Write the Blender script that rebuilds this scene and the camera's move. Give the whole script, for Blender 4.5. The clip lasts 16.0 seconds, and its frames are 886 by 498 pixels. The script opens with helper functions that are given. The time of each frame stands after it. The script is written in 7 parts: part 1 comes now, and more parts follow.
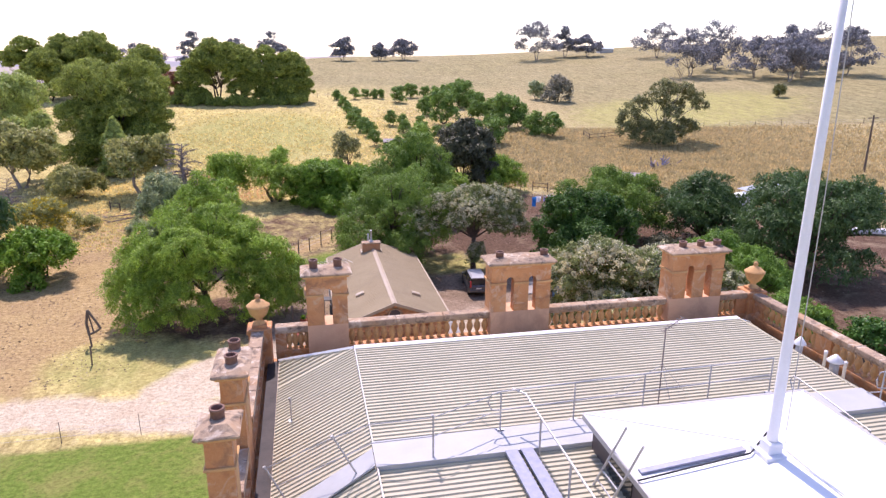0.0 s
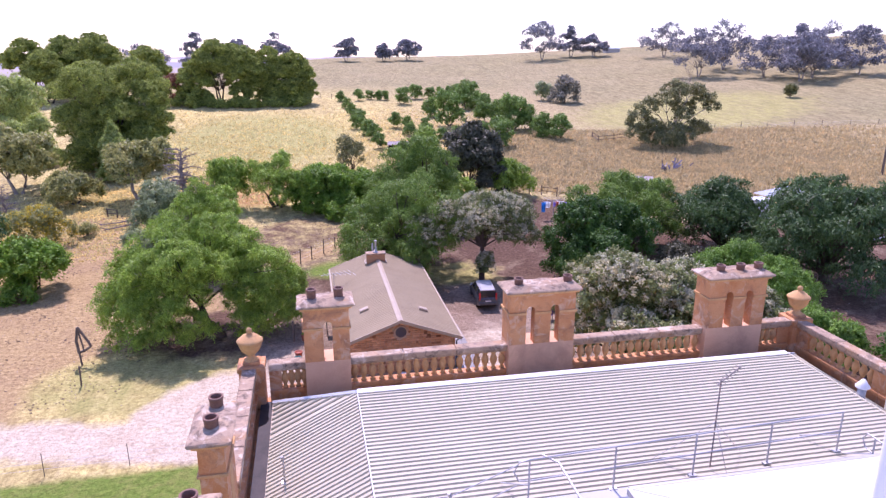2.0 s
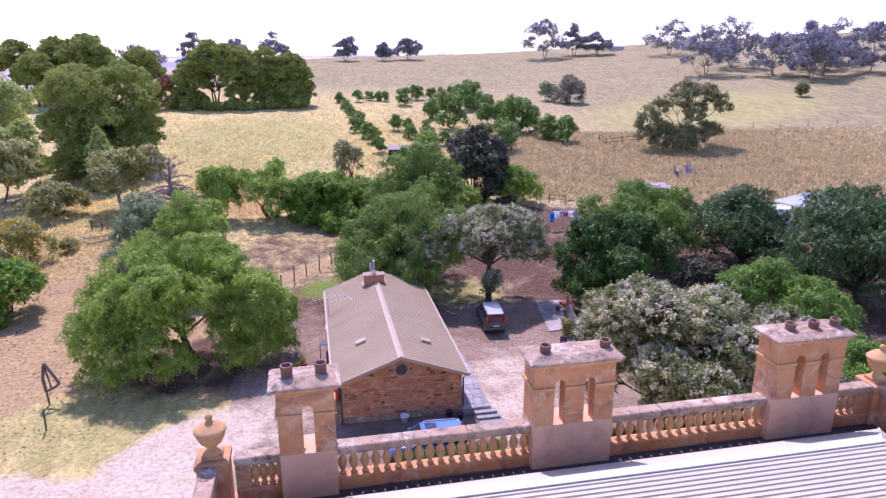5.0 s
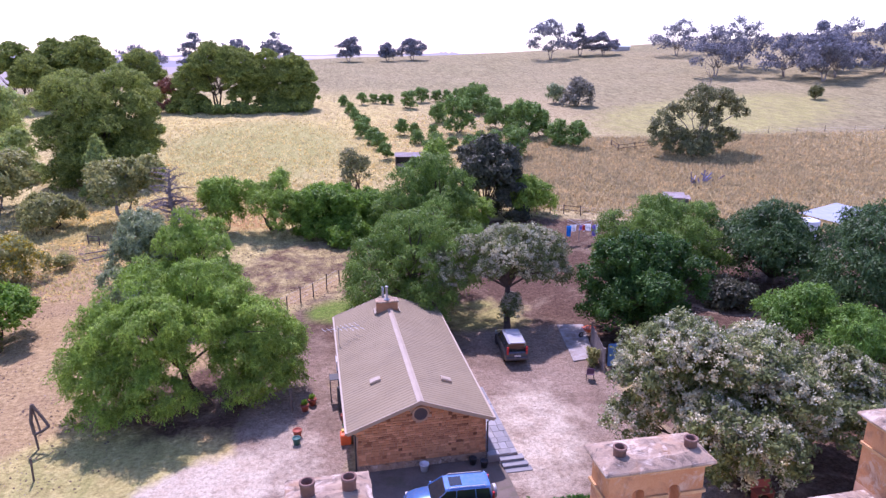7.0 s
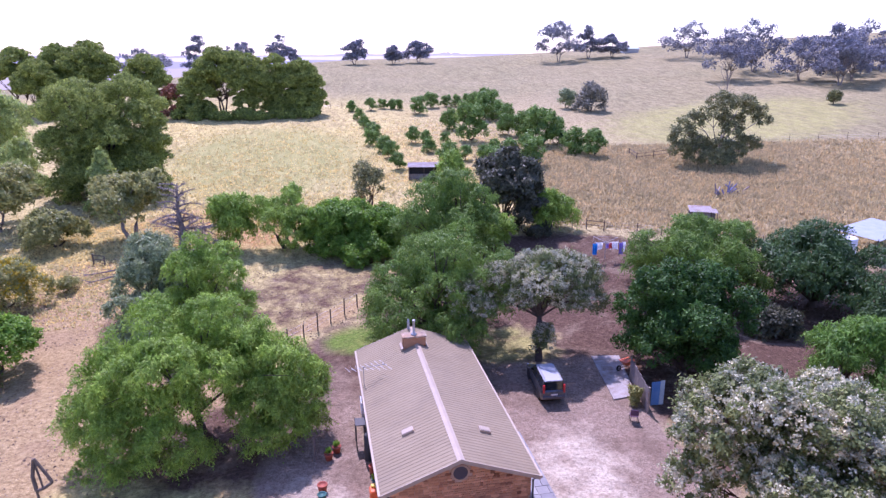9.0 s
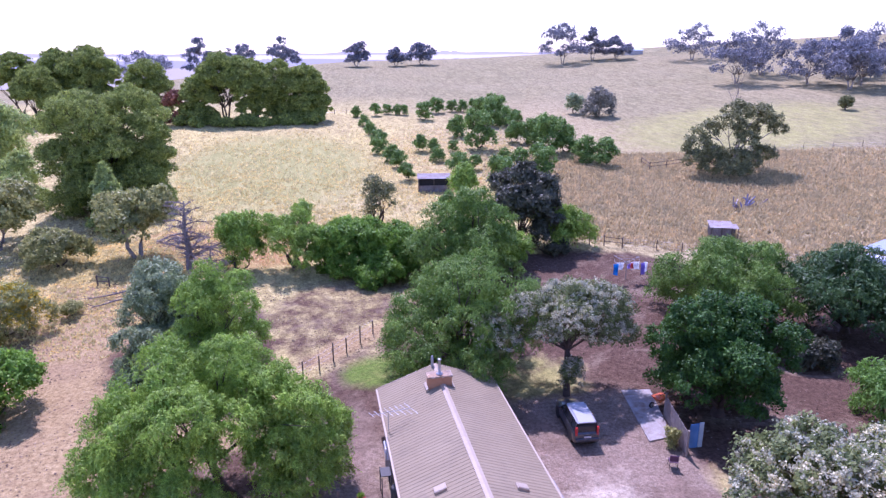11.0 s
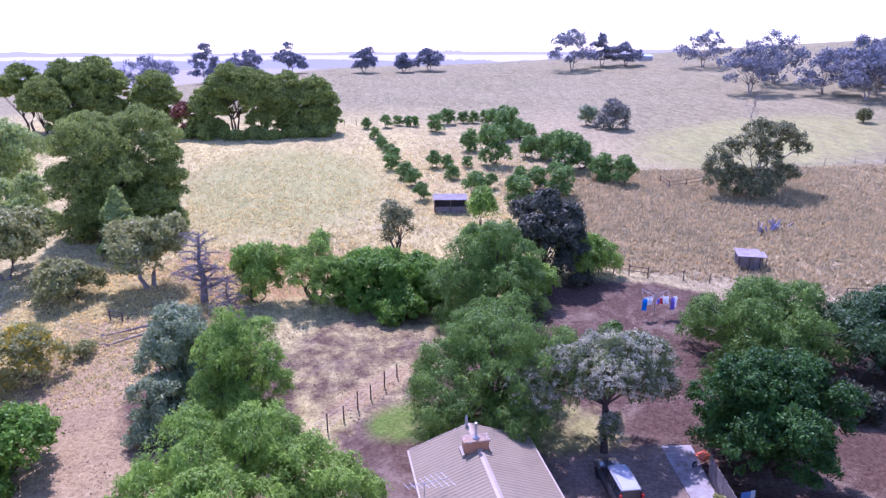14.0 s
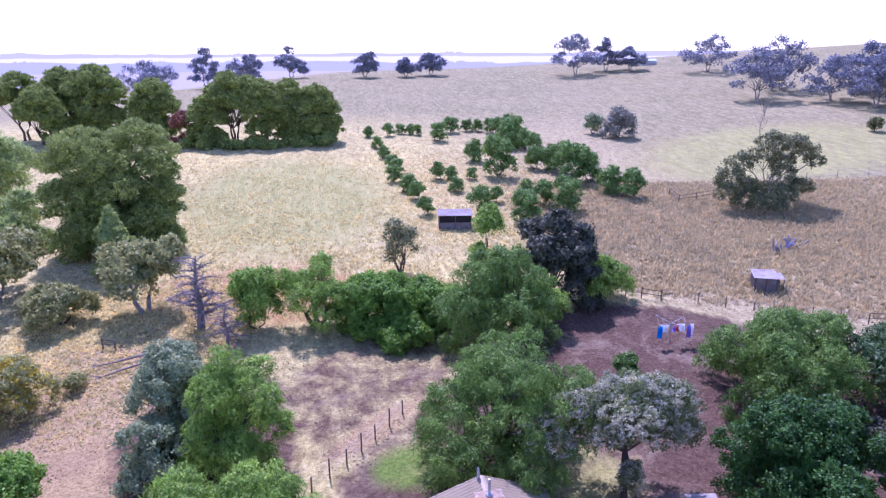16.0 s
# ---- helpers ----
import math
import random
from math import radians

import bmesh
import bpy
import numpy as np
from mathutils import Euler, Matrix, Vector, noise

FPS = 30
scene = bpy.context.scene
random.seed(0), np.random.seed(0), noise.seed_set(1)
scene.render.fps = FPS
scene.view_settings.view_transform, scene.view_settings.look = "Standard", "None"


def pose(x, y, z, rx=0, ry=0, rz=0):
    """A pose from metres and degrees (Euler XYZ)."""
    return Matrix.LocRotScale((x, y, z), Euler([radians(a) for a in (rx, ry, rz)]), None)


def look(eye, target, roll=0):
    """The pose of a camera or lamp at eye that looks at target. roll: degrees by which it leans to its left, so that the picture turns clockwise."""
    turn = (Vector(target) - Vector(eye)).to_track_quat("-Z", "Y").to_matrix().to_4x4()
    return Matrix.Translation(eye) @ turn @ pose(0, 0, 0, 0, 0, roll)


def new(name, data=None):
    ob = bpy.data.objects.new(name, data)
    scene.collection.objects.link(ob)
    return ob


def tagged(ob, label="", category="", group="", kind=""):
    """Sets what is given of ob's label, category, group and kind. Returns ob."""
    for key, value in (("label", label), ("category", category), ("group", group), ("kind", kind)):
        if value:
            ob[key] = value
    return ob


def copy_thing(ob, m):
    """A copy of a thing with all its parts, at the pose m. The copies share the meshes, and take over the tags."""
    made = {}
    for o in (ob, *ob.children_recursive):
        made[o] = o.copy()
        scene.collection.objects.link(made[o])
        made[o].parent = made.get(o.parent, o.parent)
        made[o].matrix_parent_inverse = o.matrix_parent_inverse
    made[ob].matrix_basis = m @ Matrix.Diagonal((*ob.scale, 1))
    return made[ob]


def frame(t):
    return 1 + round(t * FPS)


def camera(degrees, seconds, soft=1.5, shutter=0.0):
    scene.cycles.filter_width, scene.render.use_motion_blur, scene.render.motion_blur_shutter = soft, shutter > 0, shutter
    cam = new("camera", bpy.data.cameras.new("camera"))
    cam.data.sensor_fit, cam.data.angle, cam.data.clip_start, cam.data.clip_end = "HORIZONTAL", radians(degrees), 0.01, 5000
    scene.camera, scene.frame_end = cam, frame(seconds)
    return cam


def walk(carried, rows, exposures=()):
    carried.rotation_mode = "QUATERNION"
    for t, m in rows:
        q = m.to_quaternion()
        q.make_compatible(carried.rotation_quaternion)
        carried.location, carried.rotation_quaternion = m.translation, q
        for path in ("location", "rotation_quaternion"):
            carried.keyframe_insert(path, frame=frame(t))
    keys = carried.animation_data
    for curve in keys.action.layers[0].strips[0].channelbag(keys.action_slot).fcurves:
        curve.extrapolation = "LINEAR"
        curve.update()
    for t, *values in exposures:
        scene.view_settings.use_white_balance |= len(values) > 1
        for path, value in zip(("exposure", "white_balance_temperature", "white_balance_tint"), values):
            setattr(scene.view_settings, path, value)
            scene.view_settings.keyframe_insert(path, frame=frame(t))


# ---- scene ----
cam = camera(67.4, 16.0, soft=1.4)
PATH = [
    (0, (1.67, -21.724, 18.714), (2.067, -19.844, 18.156), 0.3),
    (0.5, (1.635, -21.185, 18.677), (2.029, -19.305, 18.118), 0.2),
    (1, (1.672, -20.562, 18.675), (2.064, -18.682, 18.115), 0.2),
    (1.5, (1.777, -19.892, 18.771), (2.164, -18.011, 18.212), 0.1),
    (2, (1.925, -19.233, 18.857), (2.309, -17.351, 18.299), 0.1),
    (2.5, (2.104, -18.655, 18.86), (2.488, -16.774, 18.302), 0.1),
    (3, (2.279, -18.033, 18.867), (2.662, -16.151, 18.308), 0.0),
    (3.5, (2.499, -17.276, 18.861), (2.882, -15.395, 18.3), 0.0),
    (4, (2.637, -16.506, 18.945), (3.018, -14.625, 18.384), -0.1),
    (6.5, (2.424, -12.403, 19.852), (2.802, -10.522, 19.284), -0.2),
    (7, (2.236, -11.442, 20.072), (2.611, -9.561, 19.504), -0.2),
    (7.5, (2.002, -10.473, 20.273), (2.376, -8.592, 19.705), -0.3),
    (8, (1.738, -9.56, 20.513), (2.109, -7.679, 19.945), -0.3),
    (8.5, (1.464, -8.64, 20.789), (1.834, -6.759, 20.221), -0.3),
    (9, (1.168, -7.757, 21.058), (1.536, -5.875, 20.49), -0.3),
    (11.5, (-0.19, -4.334, 22.92), (0.183, -2.455, 22.346), -0.3),
    (12, (-0.433, -3.949, 23.313), (-0.059, -2.07, 22.74), -0.3),
    (12.5, (-0.687, -3.547, 23.716), (-0.316, -1.668, 23.142), -0.3),
    (13, (-0.931, -3.021, 24.204), (-0.563, -1.141, 23.629), -0.3),
    (13.5, (-1.094, -2.378, 24.644), (-0.729, -0.497, 24.069), -0.2),
    (14, (-1.262, -1.662, 25.047), (-0.898, 0.218, 24.471), -0.2),
    (14.5, (-1.335, -0.852, 25.373), (-0.973, 1.029, 24.798), -0.2),
    (15, (-1.319, -0.059, 25.699), (-0.959, 1.822, 25.123), -0.2),
    (15.5, (-1.273, 0.674, 26.085), (-0.912, 2.555, 25.509), -0.2),
    (16, (-1.199, 1.413, 26.43), (-0.837, 3.294, 25.856), -0.2),
]
walk(cam, [(t, look(e, g, r)) for t, e, g, r in PATH], exposures=[(0, 1.13, 6500, 33), (1.5, 1.18, 5950, 46), (4, 1.16, 5750, 50), (6.5, 1.07, 5600, 51), (9, 1.17, 5350, 51), (12, 1.2, 5100, 53), (16, 1.16, 4950, 54)])

# ---------------------------------------------------------------- world, sun, exposure
SUN_ELEV, SUN_AZ = 57.0, 4.0          # degrees; azimuth measured from +y towards -x
world = bpy.data.worlds.new("world")
scene.world = world
world.use_nodes = True
wn = world.node_tree
wn.nodes.clear()
sky = wn.nodes.new("ShaderNodeTexSky")
sky.sky_type, sky.sun_disc = "NISHITA", False
sky.sun_elevation, sky.sun_rotation = radians(SUN_ELEV), radians(-SUN_AZ)
sky.altitude, sky.air_density, sky.dust_density, sky.ozone_density = 300, 1.0, 0.6, 1.5
bg = wn.nodes.new("ShaderNodeBackground")
bg.inputs["Strength"].default_value = 0.12
wout = wn.nodes.new("ShaderNodeOutputWorld")
wn.links.new(sky.outputs[0], bg.inputs["Color"])
wn.links.new(bg.outputs[0], wout.inputs["Surface"])
sun_data = bpy.data.lights.new("sun", "SUN")
sun_data.energy, sun_data.angle, sun_data.color = 2.75, radians(0.53), (1.0, 0.945, 0.86)
sun = new("sun", sun_data)
_az, _el = radians(SUN_AZ), radians(SUN_ELEV)
_dir = Vector((-math.sin(_az) * math.cos(_el), math.cos(_az) * math.cos(_el), math.sin(_el)))
sun.matrix_world = look((0, 0, 60), Vector((0, 0, 60)) - _dir)


# ---------------------------------------------------------------- material helpers
def node(nt, kind, **kw):
    n = nt.nodes.new(kind)
    for k, v in kw.items():
        n.inputs[k].default_value = v
    return n


def ramp(nt, src, stops):
    r = nt.nodes.new("ShaderNodeValToRGB")
    el = r.color_ramp.elements
    while len(el) < len(stops):
        el.new(0.5)
    for e, (p, c) in zip(el, stops):
        e.position = p
        e.color = (*c, 1) if len(c) == 3 else c
    nt.links.new(src, r.inputs[0])
    return r.outputs[0]


def noise_tex(nt, scale, detail=4, rough=0.6, src=None, dist=0.0):
    n = node(nt, "ShaderNodeTexNoise", Scale=scale, Detail=detail, Roughness=rough, Distortion=dist)
    if src is not None:
        nt.links.new(src, n.inputs["Vector"])
    return n.outputs["Fac"]


def mixc(nt, fac, a, b, blend="MIX"):
    m = nt.nodes.new("ShaderNodeMix")
    m.data_type, m.blend_type = "RGBA", blend
    for key, v in ((0, fac), (6, a), (7, b)):
        if isinstance(v, (int, float)):
            m.inputs[key].default_value = v
        elif isinstance(v, tuple):
            m.inputs[key].default_value = (*v, 1)
        else:
            nt.links.new(v, m.inputs[key])
    return m.outputs[2]


def calc(nt, op, a, b=0.0, c=0.0):
    m = nt.nodes.new("ShaderNodeMath")
    m.operation = op
    for i, v in enumerate((a, b, c)):
        if isinstance(v, (int, float)):
            m.inputs[i].default_value = v
        else:
            nt.links.new(v, m.inputs[i])
    return m.outputs[0]


def blank(name):
    m = bpy.data.materials.new(name)
    m.use_nodes = True
    nt = m.node_tree
    nt.nodes.clear()
    out = nt.nodes.new("ShaderNodeOutputMaterial")
    bsdf = nt.nodes.new("ShaderNodeBsdfPrincipled")
    nt.links.new(bsdf.outputs[0], out.inputs["Surface"])
    return m, nt, bsdf, out


def surface(name, colour, colour2=None, rough=0.8, metal=0.0, scale=3.0, fine=30.0, bump=0.3, per_object=0.0,
            stain=None, stain_scale=0.8, stain_amount=0.5, world_space=True, bump_dist=0.02):
    """A painted, stone or metal surface: two colours mixed by coarse and fine noise, with stains and fine relief."""
    m, nt, b, out = blank(name)
    geo = nt.nodes.new("ShaderNodeNewGeometry")
    tex = nt.nodes.new("ShaderNodeTexCoord")
    pos = geo.outputs["Position"] if world_space else tex.outputs["Object"]
    colour2 = colour2 or tuple(0.75 * c for c in colour)
    coarse, small = noise_tex(nt, scale, 5, 0.6, pos), noise_tex(nt, fine, 3, 0.7, pos)
    f = calc(nt, "ADD", calc(nt, "MULTIPLY", coarse, 0.65), calc(nt, "MULTIPLY", small, 0.35))
    f = ramp(nt, f, [(0.36, (0, 0, 0)), (0.64, (1, 1, 1))])
    col = mixc(nt, f, colour, colour2)
    if stain:
        s = ramp(nt, noise_tex(nt, stain_scale, 6, 0.65, pos, 0.6), [(0.5, (0, 0, 0)), (0.68, (1, 1, 1))])
        col = mixc(nt, calc(nt, "MULTIPLY", s, stain_amount), col, stain)
    if per_object:
        info = nt.nodes.new("ShaderNodeObjectInfo")
        hsv = nt.nodes.new("ShaderNodeHueSaturation")
        nt.links.new(calc(nt, "MULTIPLY_ADD", info.outputs["Random"], per_object, 1 - per_object / 2), hsv.inputs["Value"])
        nt.links.new(col, hsv.inputs["Color"])
        col = hsv.outputs[0]
    nt.links.new(col, b.inputs["Base Color"])
    b.inputs["Roughness"].default_value, b.inputs["Metallic"].default_value = rough, metal
    if bump:
        bp = node(nt, "ShaderNodeBump", Strength=bump, Distance=bump_dist)
        nt.links.new(small, bp.inputs["Height"])
        nt.links.new(bp.outputs[0], b.inputs["Normal"])
    return m


def leaf(name, a, b_, through_amount=0.35, glow=(0.5, 0.7, 0.1), rough=0.55):
    """Leaves: every one a slightly different green, some light coming through them."""
    m, nt, b, out = blank(name)
    geo = nt.nodes.new("ShaderNodeNewGeometry")
    col = mixc(nt, geo.outputs["Random Per Island"], a, b_)
    big = ramp(nt, noise_tex(nt, 0.55, 3, 0.6, geo.outputs["Position"]), [(0.3, (0.85, 0.89, 0.85)), (0.7, (1.5, 1.42, 1.3))])
    col = mixc(nt, 1.0, col, big, "MULTIPLY")
    tuft = ramp(nt, noise_tex(nt, 2.1, 2, 0.6, geo.outputs["Position"]), [(0.34, (0.66, 0.7, 0.7)), (0.66, (1.3, 1.26, 1.1))])
    col = mixc(nt, 1.0, col, tuft, "MULTIPLY")
    nt.links.new(col, b.inputs["Base Color"])
    b.inputs["Roughness"].default_value = rough
    b.inputs["Specular IOR Level"].default_value = 0.3
    tr = nt.nodes.new("ShaderNodeBsdfTranslucent")
    nt.links.new(mixc(nt, 0.35, col, glow), tr.inputs["Color"])
    mx = nt.nodes.new("ShaderNodeMixShader")
    mx.inputs[0].default_value = through_amount * 0.5
    nt.links.new(b.outputs[0], mx.inputs[1])
    nt.links.new(tr.outputs[0], mx.inputs[2])
    nt.links.new(mx.outputs[0], out.inputs["Surface"])
    return m


def glass(name, colour=(0.02, 0.025, 0.03)):
    m, nt, b, out = blank(name)
    b.inputs["Base Color"].default_value = (*colour, 1)
    b.inputs["Roughness"].default_value = 0.04
    b.inputs["Specular IOR Level"].default_value = 0.8
    return m


def paint(name, colour, rough=0.25, metal=0.0, coat=0.0):
    m, nt, b, out = blank(name)
    geo = nt.nodes.new("ShaderNodeNewGeometry")
    dust = ramp(nt, noise_tex(nt, 5, 5, 0.6, geo.outputs["Position"]), [(0.4, (0, 0, 0)), (0.75, (1, 1, 1))])
    nt.links.new(mixc(nt, calc(nt, "MULTIPLY", dust, 0.25), colour, (0.35, 0.3, 0.24)), b.inputs["Base Color"])
    b.inputs["Roughness"].default_value, b.inputs["Metallic"].default_value = rough, metal
    b.inputs["Coat Weight"].default_value = coat
    return m


# ---------------------------------------------------------------- materials
M = {}
M["sandstone"] = surface("sandstone", (0.50, 0.212, 0.083), (0.60, 0.31, 0.14), 0.9, scale=1.4, fine=22, bump=0.6,
                         stain=(0.20, 0.105, 0.07), stain_scale=1.6, stain_amount=0.75)
M["sandstone_light"] = surface("sandstone_light", (0.62, 0.37, 0.165), (0.50, 0.27, 0.11), 0.9, scale=2.2, fine=25, bump=0.5,
                               stain=(0.24, 0.15, 0.09), stain_scale=2.4, stain_amount=0.45)
M["weathered"] = surface("weathered_stone", (0.44, 0.32, 0.215), (0.28, 0.20, 0.145), 0.95, scale=2.8, fine=18, bump=0.9,
                         stain=(0.06, 0.045, 0.04), stain_scale=3.6, stain_amount=0.85)
# bleached patches and rusty blooms on the stone faces
for _key, _pale, _bloom in (("sandstone", (0.58, 0.40, 0.27), (0.46, 0.17, 0.045)), ("weathered", (0.60, 0.50, 0.40), (0.42, 0.22, 0.09))):
    _nt = M[_key].node_tree
    _b = next(n for n in _nt.nodes if n.type == "BSDF_PRINCIPLED")
    _pos = _nt.nodes.new("ShaderNodeNewGeometry").outputs["Position"]
    _col = _b.inputs["Base Color"].links[0].from_socket
    _f1 = ramp(_nt, noise_tex(_nt, 1.9, 7, 0.68, _pos, 0.8), [(0.53, (0, 0, 0)), (0.62, (1, 1, 1))])
    _f2 = ramp(_nt, noise_tex(_nt, 1.1, 6, 0.62, _pos, 0.4), [(0.52, (0, 0, 0)), (0.66, (1, 1, 1))])
    _col = mixc(_nt, calc(_nt, "MULTIPLY", _f2, 0.5), _col, _bloom)
    _nt.links.new(mixc(_nt, calc(_nt, "MULTIPLY", _f1, 0.75), _col, _pale), _b.inputs["Base Color"])
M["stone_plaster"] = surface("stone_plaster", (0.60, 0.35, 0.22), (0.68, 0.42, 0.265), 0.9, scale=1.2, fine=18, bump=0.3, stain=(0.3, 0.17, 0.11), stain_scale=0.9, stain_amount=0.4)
M["terracotta"] = surface("terracotta", (0.16, 0.085, 0.065), (0.25, 0.14, 0.10), 0.85, scale=5, fine=40, bump=0.3)
M["zinc"] = surface("pale_metal_roof", (0.485, 0.45, 0.33), (0.43, 0.397, 0.285), 0.7, 0.0, scale=0.7, fine=14, bump=0.08,
                    stain=(0.44, 0.38, 0.30), stain_scale=0.6, stain_amount=0.35)
M["white_roof"] = surface("white_roof", (0.80, 0.80, 0.80), (0.74, 0.74, 0.75), 0.45, scale=0.9, fine=20, bump=0.05)
M["white_paint"] = surface("white_paint", (0.80, 0.80, 0.82), (0.72, 0.72, 0.75), 0.4, scale=1.2, fine=20, bump=0.05)
M["galv"] = surface("galvanised_steel", (0.50, 0.49, 0.48), (0.40, 0.39, 0.39), 0.5, 0.4, scale=6, fine=40, bump=0.05)
M["walkway"] = surface("dull_walkway_metal", (0.40, 0.41, 0.42), (0.34, 0.35, 0.36), 0.6, 0.0, scale=1.5, fine=20, bump=0.05)
M["tread"] = surface("blue_grey_grating", (0.20, 0.22, 0.30), (0.28, 0.29, 0.36), 0.6, 0.3, scale=9, fine=45, bump=0.2)
M["gutter"] = surface("dark_gutter", (0.035, 0.032, 0.035), (0.07, 0.06, 0.06), 0.8, scale=2, fine=18, bump=0.2)
M["dark_wall"] = surface("dark_panel", (0.05, 0.05, 0.07), (0.10, 0.07, 0.06), 0.5, scale=2, fine=25, bump=0.15)
M["cream_roof"] = surface("beige_roof", (0.255, 0.195, 0.113), (0.295, 0.23, 0.138), 0.85, 0.0, scale=0.6, fine=9, bump=0.06,
                          stain=(0.215, 0.168, 0.105), stain_scale=0.7, stain_amount=0.5)
M["cream_trim"] = surface("cream_trim", (0.43, 0.34, 0.24), (0.37, 0.29, 0.21), 0.5, scale=2, fine=20, bump=0.05)
M["mortar"] = surface("mortar", (0.50, 0.35, 0.235), (0.42, 0.28, 0.185), 0.95, scale=3, fine=30, bump=0.5)
for _key in ("rubble", "rubble_joined"):
    M[_key] = surface("rubble_stone", (0.58, 0.315, 0.165), (0.48, 0.24, 0.12), 0.95, scale=2.6, fine=30, bump=0.6)
    _nt = M[_key].node_tree
    _b = next(n for n in _nt.nodes if n.type == "BSDF_PRINCIPLED")
    _old = _b.inputs["Base Color"].links[0].from_socket
    if _key == "rubble":
        _rand = _nt.nodes.new("ShaderNodeObjectInfo").outputs["Random"]
    else:
        _rand = _nt.nodes.new("ShaderNodeNewGeometry").outputs["Random Per Island"]
    _tone = ramp(_nt, _rand, [(0.0, (0.35, 0.27, 0.24)), (0.12, (0.85, 0.78, 0.74)), (0.45, (1.12, 1.08, 1.0)), (0.7, (0.9, 0.84, 0.8)), (0.85, (1.35, 1.4, 1.45)), (1.0, (1.05, 0.9, 0.78))])
    _nt.links.new(mixc(_nt, 1.0, _old, _tone, "MULTIPLY"), _b.inputs["Base Color"])
M["slate"] = surface("slate_paving", (0.22, 0.22, 0.23), (0.30, 0.29, 0.28), 0.8, scale=2, fine=25, bump=0.3, per_object=0.4)
M["concrete"] = surface("concrete", (0.36, 0.33, 0.30), (0.28, 0.25, 0.225), 0.9, scale=1.0, fine=18, bump=0.3)
M["bark"] = surface("bark", (0.13, 0.09, 0.065), (0.07, 0.05, 0.04), 0.95, scale=3, fine=16, bump=0.8)
M["pale_bark"] = surface("pale_bark", (0.38, 0.33, 0.28), (0.2, 0.16, 0.13), 0.9, scale=2, fine=10, bump=0.5)
M["deadwood"] = surface("dead_wood", (0.27, 0.23, 0.21), (0.17, 0.14, 0.13), 0.9, scale=3, fine=15, bump=0.5)
M["post"] = surface("fence_timber", (0.10, 0.075, 0.06), (0.18, 0.14, 0.11), 0.9, scale=4, fine=25, bump=0.5)
M["rust_iron"] = surface("rusty_iron", (0.30, 0.28, 0.28), (0.20, 0.15, 0.13), 0.6, 0.3, scale=1.2, fine=12, bump=0.2,
                         stain=(0.18, 0.09, 0.05), stain_scale=1.4, stain_amount=0.7)
# near-black fill that paints the shade inside sheds and hedges
M["dark"] = surface("inner_shade", (0.02, 0.018, 0.016), (0.035, 0.03, 0.028), 0.9, scale=3, fine=20, bump=0.1)
M["blue_paint"] = surface("blue_shed_paint", (0.10, 0.25, 0.50), (0.16, 0.32, 0.55), 0.6, scale=1.5, fine=12, bump=0.15)
M["lilac_iron"] = surface("faded_blue_iron", (0.20, 0.20, 0.34), (0.26, 0.25, 0.36), 0.7, scale=2, fine=14, bump=0.2)
M["tank"] = surface("pale_tank", (0.55, 0.65, 0.66), (0.45, 0.55, 0.55), 0.5, scale=2, fine=12, bump=0.1)
M["faded_roof"] = surface("faded_blue_roof", (0.26, 0.32, 0.40), (0.34, 0.39, 0.45), 0.6, scale=1.2, fine=12, bump=0.1)
M["pot_red"] = surface("red_pot", (0.42, 0.10, 0.05), (0.32, 0.08, 0.05), 0.7, scale=6, fine=40, bump=0.2)
M["pot_green"] = surface("green_pot", (0.03, 0.11, 0.10), (0.04, 0.14, 0.12), 0.6, scale=6, fine=40, bump=0.1)
M["orange"] = surface("orange_plastic", (0.85, 0.16, 0.03), (0.75, 0.13, 0.03), 0.5, scale=5, fine=40, bump=0.05)
M["yellow"] = surface("yellow_plastic", (0.75, 0.5, 0.05), (0.65, 0.42, 0.05), 0.5, scale=5, fine=40, bump=0.05)
M["plum"] = surface("plum_plastic", (0.12, 0.05, 0.10), (0.09, 0.04, 0.08), 0.5, scale=5, fine=40, bump=0.05)
M["cloth_white"] = surface("white_cloth", (0.75, 0.76, 0.8), (0.65, 0.67, 0.72), 0.9, scale=5, fine=50, bump=0.2)
M["cloth_blue"] = surface("blue_cloth", (0.04, 0.25, 0.55), (0.05, 0.30, 0.62), 0.9, scale=5, fine=50, bump=0.2)
M["cloth_red"] = surface("red_cloth", (0.55, 0.12, 0.08), (0.45, 0.1, 0.08), 0.9, scale=5, fine=50, bump=0.2)
M["cloth_violet"] = surface("violet_cloth", (0.28, 0.22, 0.55), (0.24, 0.2, 0.45), 0.9, scale=5, fine=50, bump=0.2)
M["tyre"] = surface("tyre_rubber", (0.02, 0.02, 0.02), (0.035, 0.033, 0.03), 0.85, scale=8, fine=50, bump=0.2)
M["rim"] = paint("alloy", (0.5, 0.5, 0.52), 0.3, 0.9)
M["trim_black"] = surface("black_trim", (0.025, 0.025, 0.027), (0.04, 0.04, 0.04), 0.6, scale=6, fine=50, bump=0.1)
M["car_dark"] = paint("charcoal_car_paint", (0.055, 0.06, 0.075), 0.3, 0.4, 0.8)
M["car_roof"] = paint("silver_car_paint", (0.42, 0.43, 0.46), 0.35, 0.0, 0.5)
M["car_blue"] = paint("blue_car_paint", (0.07, 0.19, 0.46), 0.25, 0.35, 0.8)
M["glass"] = glass("car_glass")
M["red_lens"] = paint("red_lens", (0.55, 0.02, 0.02), 0.15)
M["clear_lens"] = paint("clear_lens", (0.65, 0.66, 0.68), 0.1)
